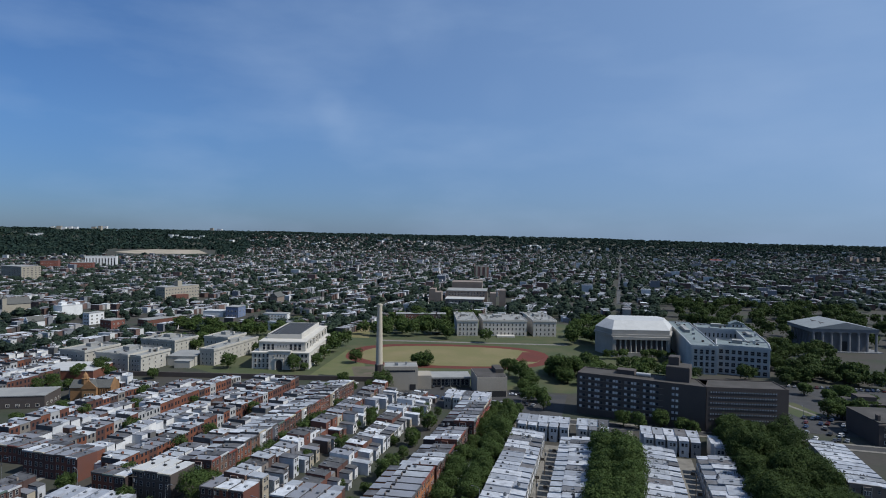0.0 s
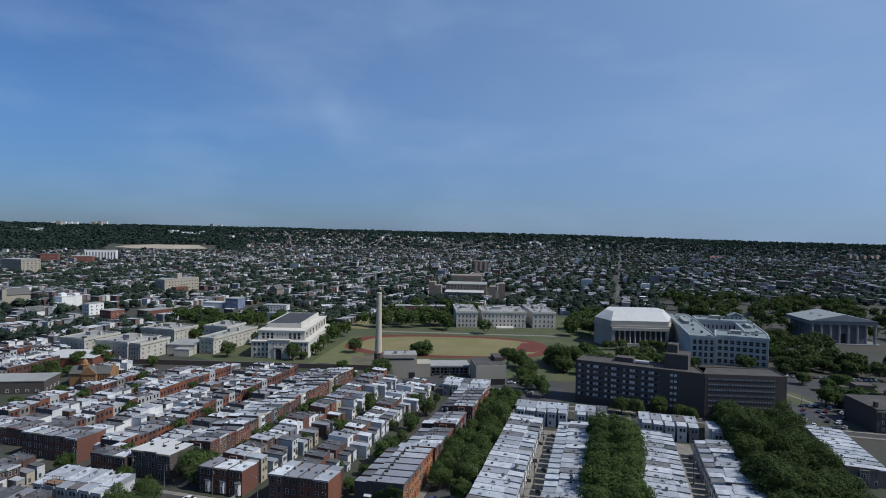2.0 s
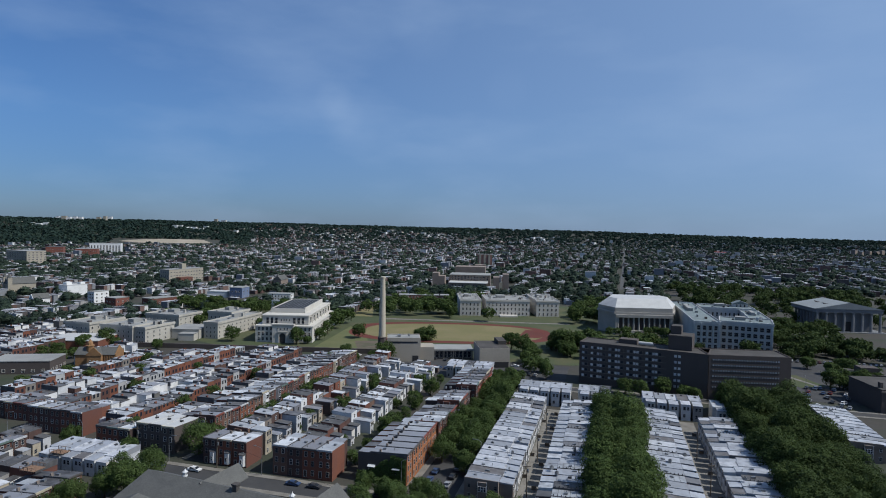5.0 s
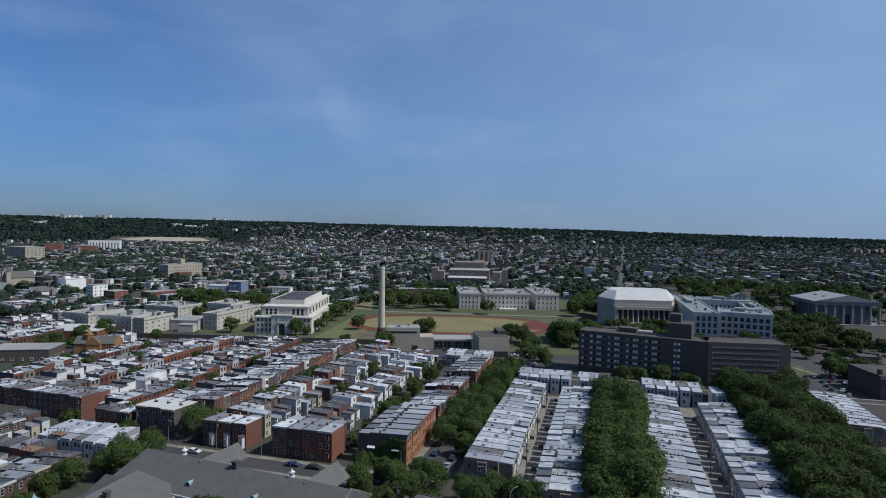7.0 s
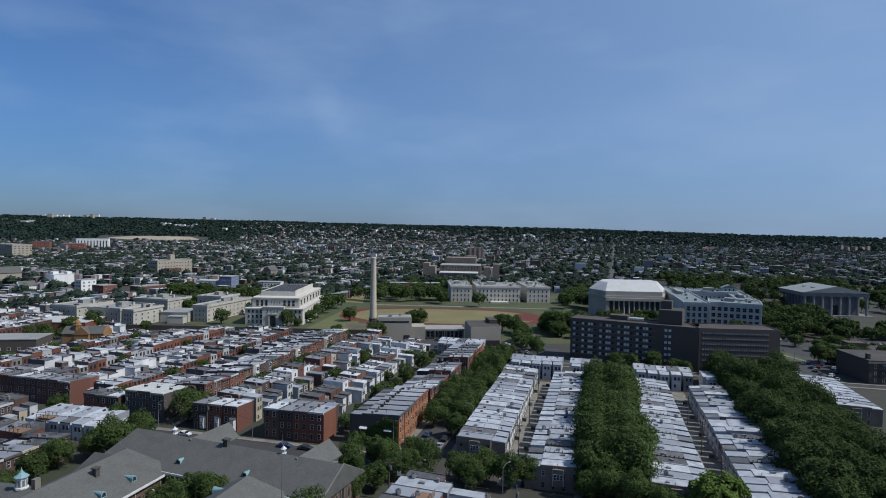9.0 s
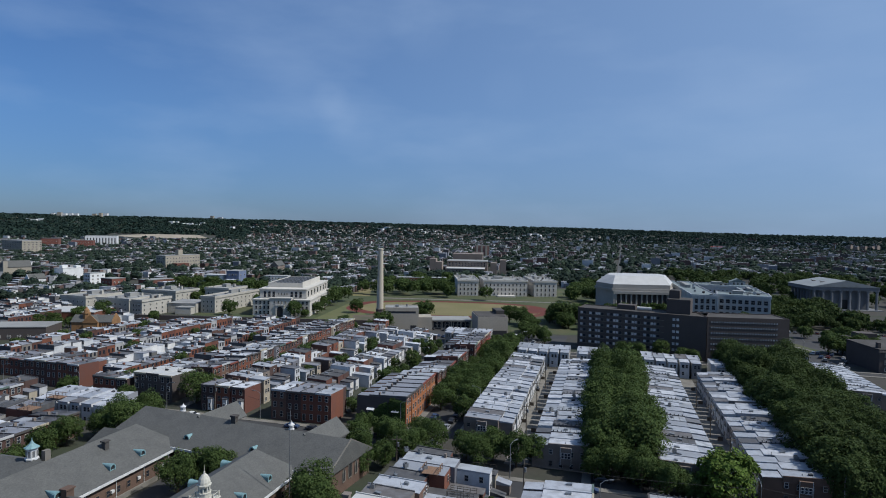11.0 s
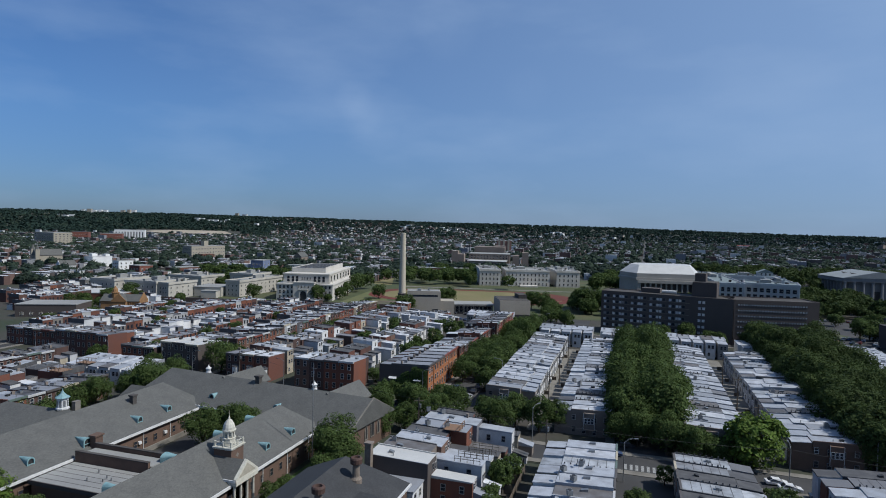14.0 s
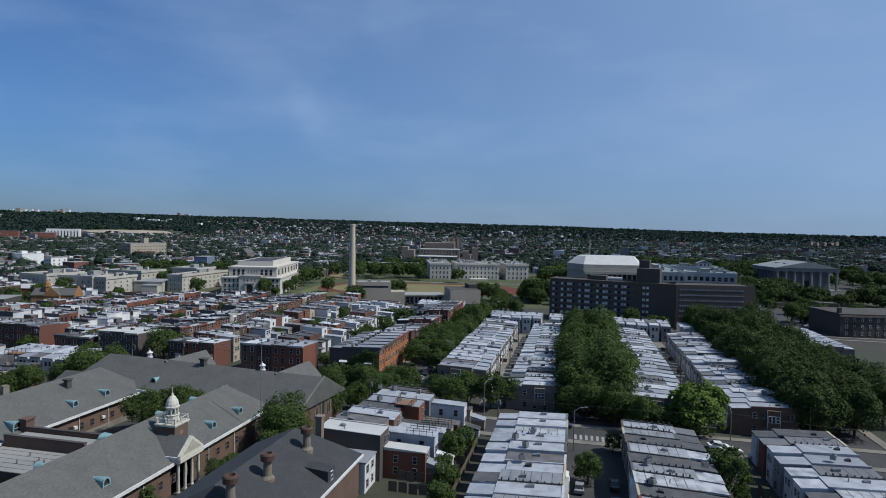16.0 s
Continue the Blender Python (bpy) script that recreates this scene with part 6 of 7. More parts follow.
def school_link():
    t = thing("school_link", pose(0, 0, 0), "flat-roofed brick link between the school wings", "school")
    part("wall", Shape().prism(rect(-100.4, -83.2, 84.1, 88.9), -1, 6.2), M_SCHOOLBRICK, t)
    part("roof", Shape().prism(rect(-100.2, -83, 84.6, 88.4), 5, 6.3), M_STONEROOF, t)
    for y in (88.5, 83.95):
        p = part("parapet", Shape().prism(rect(-100.4, -83.2, y, y + 0.55), 5, 7.1), M_SCHOOLBRICK, t)
        part("coping", Shape().box(-100.4, -83.2, y - 0.08, y + 0.63, 7.1, 7.25), M_GRAVEL, p)
    t = thing("school_annex", pose(0, 0, 0), "low school annex with pale flat roof", "school")
    part("wall", Shape().prism(rect(-100.3, -83.2, 74.9, 83.8), -1, 4.9), M_SCHOOLBRICK, t)
    part("roof", Shape().prism(rect(-100.5, -83, 74.6, 83.85), 4.8, 5.1, bottom=True), M_STONEROOF, t)
    for k in range(5):
        part("roof_seam", Shape().box(-100.5, -83, 76.2 + 1.6 * k, 76.27 + 1.6 * k, 5.1, 5.13), M_GRAVEL, t)
    part("fascia", Shape().box(-100.6, -83.2, 74.4, 74.6, 4.5, 5.25), M_DORM, t)
    for x, y in ((-88, 78.5), (-87, 79.4), (-88.6, 80), (-91, 78), (-92, 81.5)):
        part("vent_pipe", Shape().tube(x, y, 5, 5.7, 0.12, 0.12, 6), M_METAL, t)
    t = thing("portico", pose(-69.5, 84.0, 0.2) @ Matrix.Diagonal((1, 0.74, 1, 1)), "white pedimented portico of the school", "portico")
    part("roof", Shape().gable(-6, 5.0, 0, 8.6, 6.4, 9.0, "x"), M_SLATE, t)
    part("porch_wall", Shape().prism(rect(-1, 3.4, 0.4, 8.2), -1, 6.1), M_SCHOOLBRICK, t)
    part("gutter", Shape().box(-4.6, 5.1, -0.25, 0.05, 6.0, 6.4), M_TRIM, t)
    part("gutter", Shape().box(-4.6, 5.1, 8.55, 8.85, 6.0, 6.4), M_TRIM, t)
    part("pediment", Shape().face([(4.95, 0.3, 6.4), (4.95, 8.3, 6.4), (4.95, 4.3, 8.75)]), M_CREAM, t)
    part("raking_cornice", Shape().prism([(4.7, -0.1), (5.3, -0.1), (5.3, 4.3), (4.7, 4.3)], 6.0, [6.55, 6.55, 9.15, 9.15]).prism([(4.7, 4.3), (5.3, 4.3), (5.3, 8.7), (4.7, 8.7)], 6.0, [9.15, 9.15, 6.55, 6.55]), M_CREAM, t)
    part("gable_field", Shape().prism([(5.28, 1.1), (5.34, 1.1), (5.34, 4.3), (5.28, 4.3)], 6.6, [6.7, 6.7, 8.55, 8.55]).prism([(5.28, 4.3), (5.34, 4.3), (5.34, 7.5), (5.28, 7.5)], 6.6, [8.55, 8.55, 6.7, 6.7]), M_CREAMSHADE, t)
    part("entablature", Shape().prism(rect(3.6, 5.35, -0.1, 8.7), 5.4, 6.15, bottom=True), M_CREAM, t)
    for k in range(4):
        part("column", Shape().lathe(4.6, 0.5 + 2.53 * k, [(0, 0.38), (0.3, 0.38), (0.35, 0.3), (5.1, 0.25), (5.2, 0.36), (5.4, 0.36)], 10), M_CREAM, t)
    slab("courtyard", rect(-100.3, -83.6, 89.2, 121), -0.3, 0.06, M_ASPHALT, "dark asphalt school courtyard", "courtyard")


school_link()


def cupola():
    t = thing("cupola_tower", pose(-69.5, 89, 0), "brick tower with cream wooden cupola and dome", "tower")
    part("tower_base", Shape().box(-1.85, 1.85, -1.85, 1.85, 4, 10.6), M_SCHOOLBRICK, t)
    s = Shape()
    for y0, y1, z0, z1 in ((-0.5, 0.5, 8.6, 9.6),):
        s.face([(1.87, 0, z0), (1.87, y1, (z0 + z1) / 2), (1.87, 0, z1), (1.87, y0, (z0 + z1) / 2)])
    part("diamond_panel", s, M_CONCRETE, t, "pale stone diamond set in the brick")
    part("ledge", Shape().box(-2.1, 2.1, -2.1, 2.1, 10.6, 10.8).box(-1.98, 1.98, -1.98, 1.98, 10.4, 10.6), M_CREAM, t)
    for x in (-1.8, 0, 1.8):
        for y in (-1.8, 0, 1.8):
            if x or y:
                part("rail_post", Shape().box(x - 0.11, x + 0.11, y - 0.11, y + 0.11, 10.8, 11.9), M_CREAM, t)
    for z in (11.0, 11.65):
        for a, b, c, d in ((-1.69, 1.69, -1.84, -1.76), (-1.69, 1.69, 1.76, 1.84), (-1.84, -1.76, -1.69, 1.69), (1.76, 1.84, -1.69, 1.69)):
            part("rail", Shape().box(a, b, c, d, z, z + 0.1), M_CREAM, t)
    part("drum", Shape().lathe(0, 0, [(10.8, 1.12), (12.0, 1.12), (12.05, 1.24), (12.15, 1.24), (12.2, 1.0)], 8), M_CREAM, t)
    for k in range(8):
        a = math.pi / 8 + k * math.pi / 4
        part("post", Shape().lathe(0.92 * math.cos(a), 0.92 * math.sin(a), [(12.1, 0.17), (13.3, 0.15)], 6), M_CREAM, t)
        b = a + math.pi / 8
        c, d = Vector((math.cos(b), math.sin(b))), Vector((-math.sin(b), math.cos(b)))
        q = [c * 0.86 + d * w for w in (-0.34, -0.2, 0, 0.2, 0.34)]
        part("arch", Shape().face([(*q[0], 13.4), (*q[0], 12.8), (*q[1], 13.08), (*q[2], 13.17), (*q[3], 13.08), (*q[4], 12.8), (*q[4], 13.4)]), M_CREAM, t)
    part("cornice", Shape().lathe(0, 0, [(13.2, 1.0), (13.35, 1.25), (13.6, 1.3), (13.65, 1.1)], 8), M_CREAM, t)
    part("dome", Shape().lathe(0, 0, [(13.6, 1.12), (14.1, 1.08), (14.7, 0.9), (15.2, 0.58), (15.5, 0.25), (15.7, 0.16), (15.8, 0.2), (16.0, 0.05), (17.1, 0.02)], 12), M_CREAM, t)


cupola()


def vent_cupola(x, y, z, k=1.0, cap=None):
    t = thing("vent_cupola", pose(x, y, z), "white louvred ventilator cupola with weathered cap", "cupola")
    part("curb", Shape().lathe(0, 0, [(-1.6, 1.3 * k), (0.2, 1.25 * k)], 8), M_SLATE, t)
    part("drum", Shape().lathe(0, 0, [(0.2, 1.2 * k), (0.5, 1.2 * k), (0.55, 1.0 * k), (2.1 * k, 1.0 * k), (2.15 * k, 1.15 * k), (2.4 * k, 1.15 * k)], 8), M_TRIM, t)
    for i in range(8):
        a = math.pi / 8 + i * math.pi / 4
        c, d = Vector((math.cos(a), math.sin(a))) * 0.945 * k, Vector((-math.sin(a), math.cos(a))) * 0.22 * k
        part("louvre", Shape().face([(*(c - d), 0.75), (*(c + d), 0.75), (*(c + d), 1.85 * k), (*(c - d), 1.85 * k)]), M_METAL, t)
    part("cap", Shape().lathe(0, 0, [(2.4 * k, 1.35 * k), (2.55 * k, 1.2 * k), (2.8 * k, 0.8 * k), (3.2 * k, 0.4 * k), (3.7 * k, 0.12 * k), (4.2 * k, 0.02)], 8), cap or M_COPPER, t)


vent_cupola(-116.4, 95.1, 10.3, 1.12)
vent_cupola(-107.4, 131.6, 10.9, 0.6, M_TRIM)
vent_cupola(-73, 127.3, 10.9, 0.6, M_TRIM)


M_POT = material("stained_chimney_render", (0.20, 0.165, 0.135), 0.9, (0.14, 0.11, 0.09), 1.0, 0.7)


def slate_house():
    t = thing("rectory", pose(-35, 60, 0, 0, 0, 90), "brick house with dark slate roof beside the school", "house")
    part("wall", Shape().box(0.4, 32, 0.4, 19.6, -1, 7), M_SCHOOLBRICK, t)
    part("roof", Shape().gable(0, 32.5, 0, 20, 7.2, 12.4, "x", hip0=4, hip1=5), M_SLATE_DARK, t)
    for u, v in ((11.7, 6.6), (3.6, 7.4), (23.6, 6.2)):
        c = part("chimney_pot", Shape().lathe(u, v, [(9, 1.05), (10.6, 1.0), (11.0, 0.62), (13.3, 0.55)], 12), M_POT, t)
        part("pot_cap", Shape().lathe(u, v, [(13.0, 0.62), (13.15, 0.98), (13.9, 1.02), (14.1, 0.9), (14.15, 0.6), (13.7, 0.5)], 14), M_TERRA, c, "wide round terracotta cap")
    d = part("dormer", Shape().prism(rect(19, 21.6, 0.6, 5), 7, [9.2, 9.2, 9.6, 9.6]), M_SLATE_DARK, t)
    part("window", WIN_SMALL, None, d, at=pose(19.8, 0.55, 7.5, 0, 0, -90))
    part("gutter", Shape().prism(rect(0, 32.5, -0.3, 0.05), 6.8, 7.15, bottom=True), M_TRIM, t)


slate_house()


# ---- landmarks further off ----
def plain_block(name, m, l, d, h, wall, roof, label, category, count=0, rows=0, side=0, win=(1.6, 1.6)):
    t = thing(name, m, label, category)
    part("wall", Shape().prism(rect(0, l, 0, d), -1, h), wall, t)
    part("roof", Shape().prism(rect(-0.2, l + 0.2, -0.2, d + 0.2), h, h + 0.4, bottom=True), roof, t)
    if count:
        windows_on(t, 1, l - 1, -0.02, [1.0 + (h - 1) / rows * k for k in range(rows)], count, *win)
    for k in range(side):
        for j in range(rows):
            part("window", WIN_BIG(*win), None, t, at=pose(l + 0.02, d * (k + 0.4) / side, 1.0 + (h - 1) / rows * j))
    return t


M_TAN = material("tan_masonry", (0.36, 0.325, 0.26), 0.85, (0.29, 0.26, 0.215), 0.1, 0.5)
M_WHITEWALL = material("white_render", (0.74, 0.74, 0.73), 0.8, None, 0.2, 0.25)
M_REDROOF = material("red_roof", (0.55, 0.10, 0.05), 0.7, None, 0.1, 0.2)
M_DULLBRICK = material("dull_red_brick", (0.20, 0.075, 0.055), 0.9, (0.14, 0.06, 0.05), 0.2, 0.5)
M_CASTLE = material("grey_pink_brick", (0.25, 0.20, 0.165), 0.85, (0.18, 0.15, 0.125), 0.1, 0.5)
M_PINK = material("pinkish_red_brick", (0.27, 0.15, 0.12), 0.85, (0.20, 0.12, 0.10), 0.1, 0.5)
M_BLUEWALL = material("grey_blue_render", (0.16, 0.20, 0.30), 0.8, None, 0.2, 0.3)
t_ = plain_block("office_block", pose(-562, 659, 0, 0, 0, -10), 17, 56, 19, M_TAN, M_STONEROOF, "long tan masonry block with flat roof", "building", 4, 4, 12, (2.2, 1.8))
part("lift_tower", Shape().prism(rect(9, 15, 22, 29), 19, 26), M_TAN, t_)
part("brick_lower_wing", Shape().prism(rect(17.1, 26, 10, 30), -1, 9), M_BRICK, t_)
t_ = plain_block("white_house", pose(-566, 512, 0, 0, 0, -12), 15, 22, 11, M_WHITEWALL, M_WHITEMETAL, "stark white cubic building with stepped roof", "building")
part("upper_storey", Shape().prism(rect(3, 9, 3, 9), 11, 14), M_WHITEWALL, t_)
part("lift_house", Shape().prism(rect(8, 14, 15, 20), 11, 13.5), M_WHITEWALL, t_)
part("lower_wing", Shape().prism(rect(4, 15, -8, -0.1), -1, 5.5), M_WHITEWALL, t_)
plain_block("loft_building", pose(-489, 474, 0, 0, 0, -8), 9, 16, 11, M_WHITEWALL, M_STONEROOF, "white and brick apartment house", "building", 3, 3, 3)
plain_block("brick_house", pose(-450, 455, 0, 0, 0, -10), 15, 14, 9, M_DULLBRICK, M_STONEROOF, "square red brick corner building", "building", 3, 2, 3)
plain_block("shop_row", pose(-436, 486, 0, 0, 0, -14), 15, 46, 6, M_BRICK, M_STONEROOF, "low brick shop row with flat roof", "building", 4, 1, 9)
plain_block("white_row", pose(-333, 541, 0, 0, 0, 14), 24, 12, 9.5, M_WHITEWALL, M_STONEROOF, "white rendered apartment row", "building", 7, 3, 2, (1.3, 1.6))
plain_block("blue_building", pose(-393, 565, 0, 0, 0, 8), 14, 18, 11, M_BLUEWALL, M_STONEROOF, "grey-blue building with plain walls", "building", 3, 2, 2)
plain_block("white_shed", pose(-419, 562, 0, 0, 0, 10), 22, 14, 6, M_WHITEWALL, M_WHITEMETAL, "low white shed with metal roof", "building")
t_ = plain_block("stone_church", pose(-413, 687, 0, 0, 0, 8), 10, 24, 9, M_CASTLE, M_SLATE, "grey stone church with steep roof", "church")
part("gable_roof", Shape().gable(-0.5, 10.5, -0.4, 24.4, 9.4, 15, "y"), M_SLATE, t_)
t_ = plain_block("white_house", pose(-508, 428, 0, 0, 0, -20), 9, 14, 8, M_WHITEWALL, M_SLATE, "white house with steep gable end", "house", 2, 2)
part("gable_wall", Shape().prism([(0, -0.05), (4.5, -0.05), (4.5, 0.25), (0, 0.25)], 8, [8.4, 12.6, 12.6, 8.4]).prism([(4.5, -0.05), (9, -0.05), (9, 0.25), (4.5, 0.25)], 8, [12.6, 8.4, 8.4, 12.6]), M_WHITEWALL, t_)
part("gable_roof", Shape().gable(-0.4, 9.4, 0.3, 14.3, 8.5, 12.8, "y"), M_SLATE, t_)
t_ = plain_block("stone_church", pose(-636, 508, 0, 0, 0, -25), 14, 26, 10, M_TAN, M_SLATE, "tan stone church with twin pinnacled towers", "church", 3, 1, 0, (1.6, 5.0))
part("gable_roof", Shape().gable(-0.5, 14.5, -0.4, 26.4, 10.4, 17, "y"), M_SLATE, t_)
for x in (-3, 13):
    c_ = part("tower", Shape().box(x, x + 4, -1, 3, -1, 17), M_TAN, t_)
    part("spire", Shape().lathe(x + 2, 1, [(17, 2.4), (17.4, 2.2), (22, 0.1)], 8), M_SLATE, c_)
for k, (mat, w) in enumerate(((M_TAN, 10), (M_DULLBRICK, 11), (M_DULLBRICK, 11), (M_BRICK, 9), (M_DORM, 9))):
    plain_block("terrace_house", pose(-208 + 10.2 * k, 588 + 3.2 * k, 0, 0, 0, 17), w, 12, 9.5, mat, M_STONEROOF, "three-storey brick terrace house behind the field", "house", 3, 3)
plain_block("apartment_block", pose(-1052, 848, 0, 0, 0, -10), 60, 34, 25, M_TAN, M_STONEROOF, "grey apartment block with banded windows", "building", 8, 6, 5, (3.5, 1.8))
plain_block("apartment_block", pose(-1252, 1228, 0, 0, 0, 35), 70, 26, 26, M_WHITEWALL, M_STONEROOF, "pale slab apartment block with vertical bands", "building", 10, 1, 0, (2.6, 20))
plain_block("brick_mill", pose(-1120, 1060, 0, 0, 0, 38), 42, 36, 20, M_DULLBRICK, M_STONEROOF, "long red brick mill building", "building", 8, 3)
plain_block("brick_mill", pose(-1230, 1085, 0, 0, 0, 38), 34, 30, 21, M_DULLBRICK, M_TAR, "dark red brick mill building", "building", 6, 3)


def castle_school():
    t = thing("high_school", pose(-218, 742, 0, 0, 0, 10), "tan brick high school with towers and stepped wings", "school")
    part("south_wing", Shape().prism(rect(20, 74, 30, 70), -1, 18), M_CASTLE, t)
    part("roof", Shape().prism(rect(20, 74, 29, 71), 18, 18.5), M_STONEROOF, t)
    part("low_front", Shape().prism(rect(22, 70, 0, 30), -1, 10), M_CASTLE, t)
    part("front_roof", Shape().prism(rect(21, 71, -1, 30), 10, 10.5), M_WHITEMETAL, t)
    for x in (0, 8, 78, 90):
        part("tower", Shape().prism(rect(x, x + 8, 4, 24), -1, 22 if x in (0, 90) else 18), M_CASTLE, t)
    part("upper_hall", Shape().prism(rect(24, 66, 80, 110), -1, 26), M_CASTLE, t)
    part("upper_tower", Shape().prism(rect(50, 66, 112, 130), -1, 27), M_CASTLE, t)
    windows_on(t, 22, 72, 29.9, (11.5, 14.5), 12, 2.2, 2.2)
    windows_on(t, 24, 68, -0.05, (1.5, 5.5), 10, 2.2, 2.6)


castle_school()
t_ = plain_block("apartment_tower", pose(-264, 1235, 0, 0, 0, 12), 30, 22, 27, M_PINK, M_STONEROOF, "pinkish red brick apartment tower with pale balconies", "building")
for k in range(3):
    part("balcony_stack", Shape().prism(rect(3 + 9.5 * k, 7 + 9.5 * k, -1.2, 0), 2, 28, bottom=True), M_TAN, t_)


def skyline():
    """Clusters of pale blocks just below the wooded ridge."""
    r = random.Random(8)
    for az0, az1, n, dist, tall in ((-50.5, -48.5, 4, 3700, 16), (-47.9, -46.2, 5, 4480, 33), (-45.2, -43.9, 3, 4480, 37), (-39.5, -36.6, 7, 3600, 20), (-36.3, -35.2, 2, 4450, 30), (-34.5, -32.0, 5, 3500, 16),
                                    (-28.8, -24.6, 10, 3300, 14), (-21.5, -19.5, 3, 3700, 18), (-18.4, -15.9, 8, 3600, 17), (-9.4, -8.0, 3, 3200, 13), (-7.4, -4.8, 6, 3500, 16), (-2.2, -1.0, 2, 3300, 16),
                                    (4.8, 5.4, 1, 3000, 18), (11.6, 13.0, 3, 2500, 12), (18.4, 20.6, 5, 2900, 26)):
        for k in range(n):
            az = az0 + (az1 - az0) * (k + r.uniform(0.2, 0.8)) / n
            d = dist + r.uniform(-120, 120)
            x, y = d * math.sin(radians(az)), d * math.cos(radians(az))
            l = r.uniform(0.5, 1.0) * min(70, radians(az1 - az0) * dist / n)
            mat = r.choice((M_WHITEWALL, M_WHITEWALL, M_TAN)) if az < 15 else M_CASTLE
            plain_block("distant_block", pose(x, y, land(x, y) - 1, 0, 0, -az - 25), l, r.uniform(15, 25), tall * r.uniform(0.7, 1.05), mat, M_STONEROOF, "distant pale block below the wooded ridge", "building")
    x, y = 2500 * math.sin(radians(8.7)), 2500 * math.cos(radians(8.7))
    plain_block("shopping_hall", pose(x, y, 0, 0, 0, -9), 42, 60, 10, M_WHITEWALL, M_REDROOF, "distant hall with a bright red roof", "building")
    a0, a1 = radians(-43.4), radians(-36.2)
    pts = [(d * math.sin(a), d * math.cos(a)) for d, a in ((2640, a0), (2560, a0 + 0.025), (2540, a1 - 0.03), (2600, a1), (2790, a1 - 0.012), (2800, a0 + 0.05), (2700, a0 + 0.01))]
    solo("bare_field", Shape().prism(pts, -6, [land(*p) + k for p, k in zip(pts, (1, 1, 1, 1, 3, 3, 2))]), M_SAND, "bare sandy field before the woods", "field", kind="structure")


M_SAND = material("bare_sand", (0.38, 0.32, 0.25), 0.95, (0.22, 0.21, 0.14), 0.02, 0.6)
skyline()


# ---- the western edge ----
def ochre_church():
    t = thing("church", pose(-276, 257, 0, 0, 0, 20) @ Matrix.Diagonal((0.8, 0.8, 0.86, 1)), "ochre brick church with slate roofs and small belfry", "church")
    part("wall", Shape().prism(rect(0, 26, 0, 12), -1, 8.2), M_OCHRE, t)
    part("end_gable", Shape().prism([(26.0, -0.4), (26.6, -0.4), (26.6, 6), (26.0, 6)], -1, [8.6, 8.6, 13.4, 13.4]).prism([(26.0, 6), (26.6, 6), (26.6, 12.4), (26.0, 12.4)], -1, [13.4, 13.4, 8.6, 8.6]), M_OCHRE, t)
    part("roof", Shape().gable(-0.5, 26.0, -0.5, 12.5, 8.3, 12.2, "x"), M_SLATE, t)
    part("gable_wall", Shape().prism([(9, -3), (18, -3), (18, 0.2), (9, 0.2)], -1, 8.6), M_OCHRE, t)
    part("cross_roof", Shape().gable(8.9, 18.1, -2.7, 8, 8.4, 12.4, "y"), M_SLATE, t)
    part("gable_front", Shape().prism([(8.6, -3.3), (13.5, -3.3), (13.5, -2.7), (8.6, -2.7)], 8, [8.9, 13.4, 13.4, 8.9]).prism([(13.5, -3.3), (18.4, -3.3), (18.4, -2.7), (13.5, -2.7)], 8, [13.4, 8.9, 8.9, 13.4]), M_OCHRE, t)
    for k in range(5):
        part("buttress", Shape().prism(rect(19 + 1.6 * k, 19.5 + 1.6 * k, -0.5, 0), -1, 7.4), M_OCHRE, t)
    windows_on(t, 19.5, 25.5, -0.05, (2.4,), 3, 0.8, 3.6)
    part("belfry", Shape().lathe(8, 4, [(7, 2.4), (13.0, 2.4), (13.1, 2.8), (13.6, 2.8), (13.7, 2.0), (15.4, 1.7), (16.4, 0.8), (17.6, 0.1)], 8), M_OCHRE, t)
    windows_on(t, 10, 17, -3.05, (2.0,), 3, 1.2, 3.2)


ochre_church()
plain_block("warehouse", pose(-304, 230, 0, 0, 0, 24), 30, 18, 6.4, M_DORM, M_STONEROOF, "brick warehouse with wide pale flat roof", "warehouse", 6, 1, 4, (1.8, 1.5))
plain_block("supermarket", pose(-332, 288, 0, 0, 0, 18), 32, 26, 5.5, M_BRICK, M_WHITEMETAL, "low shop building with bright white roof", "shop")
t_ = plain_block("warehouse", pose(126, 352, 0, 0, 0, 6), 60, 16, 7, M_DORM, M_GRAVEL, "dark brick building with flat roof beside the park", "building", 14, 2, 0, (1.4, 1.6))
part("lift_house", Shape().prism(rect(3, 12, 4, 11), 7, 10.5), M_DORM, t_)
part("parapet", Shape().box(-0.2, 60.2, -0.25, 0.15, 7.4, 7.9), M_FIELDSTONE, t_)
t_ = plain_block("house", pose(119.5, 306, 0, 0, 0, 10), 30, 26, 10.4, M_DORM, M_GRAVEL, "dark brick terrace end beside the street", "building", 8, 3, 0, (1.0, 1.7))
part("chimney", Shape().box(1, 2.2, 3, 5, 10.8, 13.2), M_DORM, t_)
part("cornice", Shape().box(-0.5, 30.5, -0.5, 0.1, 9.4, 10.2), M_FIELDSTONE, t_)
part("fire_escape", Shape().box(4, 9, -1.3, -0.2, 3.6, 3.7).box(4, 9, -1.3, -1.25, 3.7, 4.7).box(4, 9, -1.3, -0.2, 6.8, 6.9).box(4, 9, -1.3, -1.25, 6.9, 7.9), M_BLACK, t_)


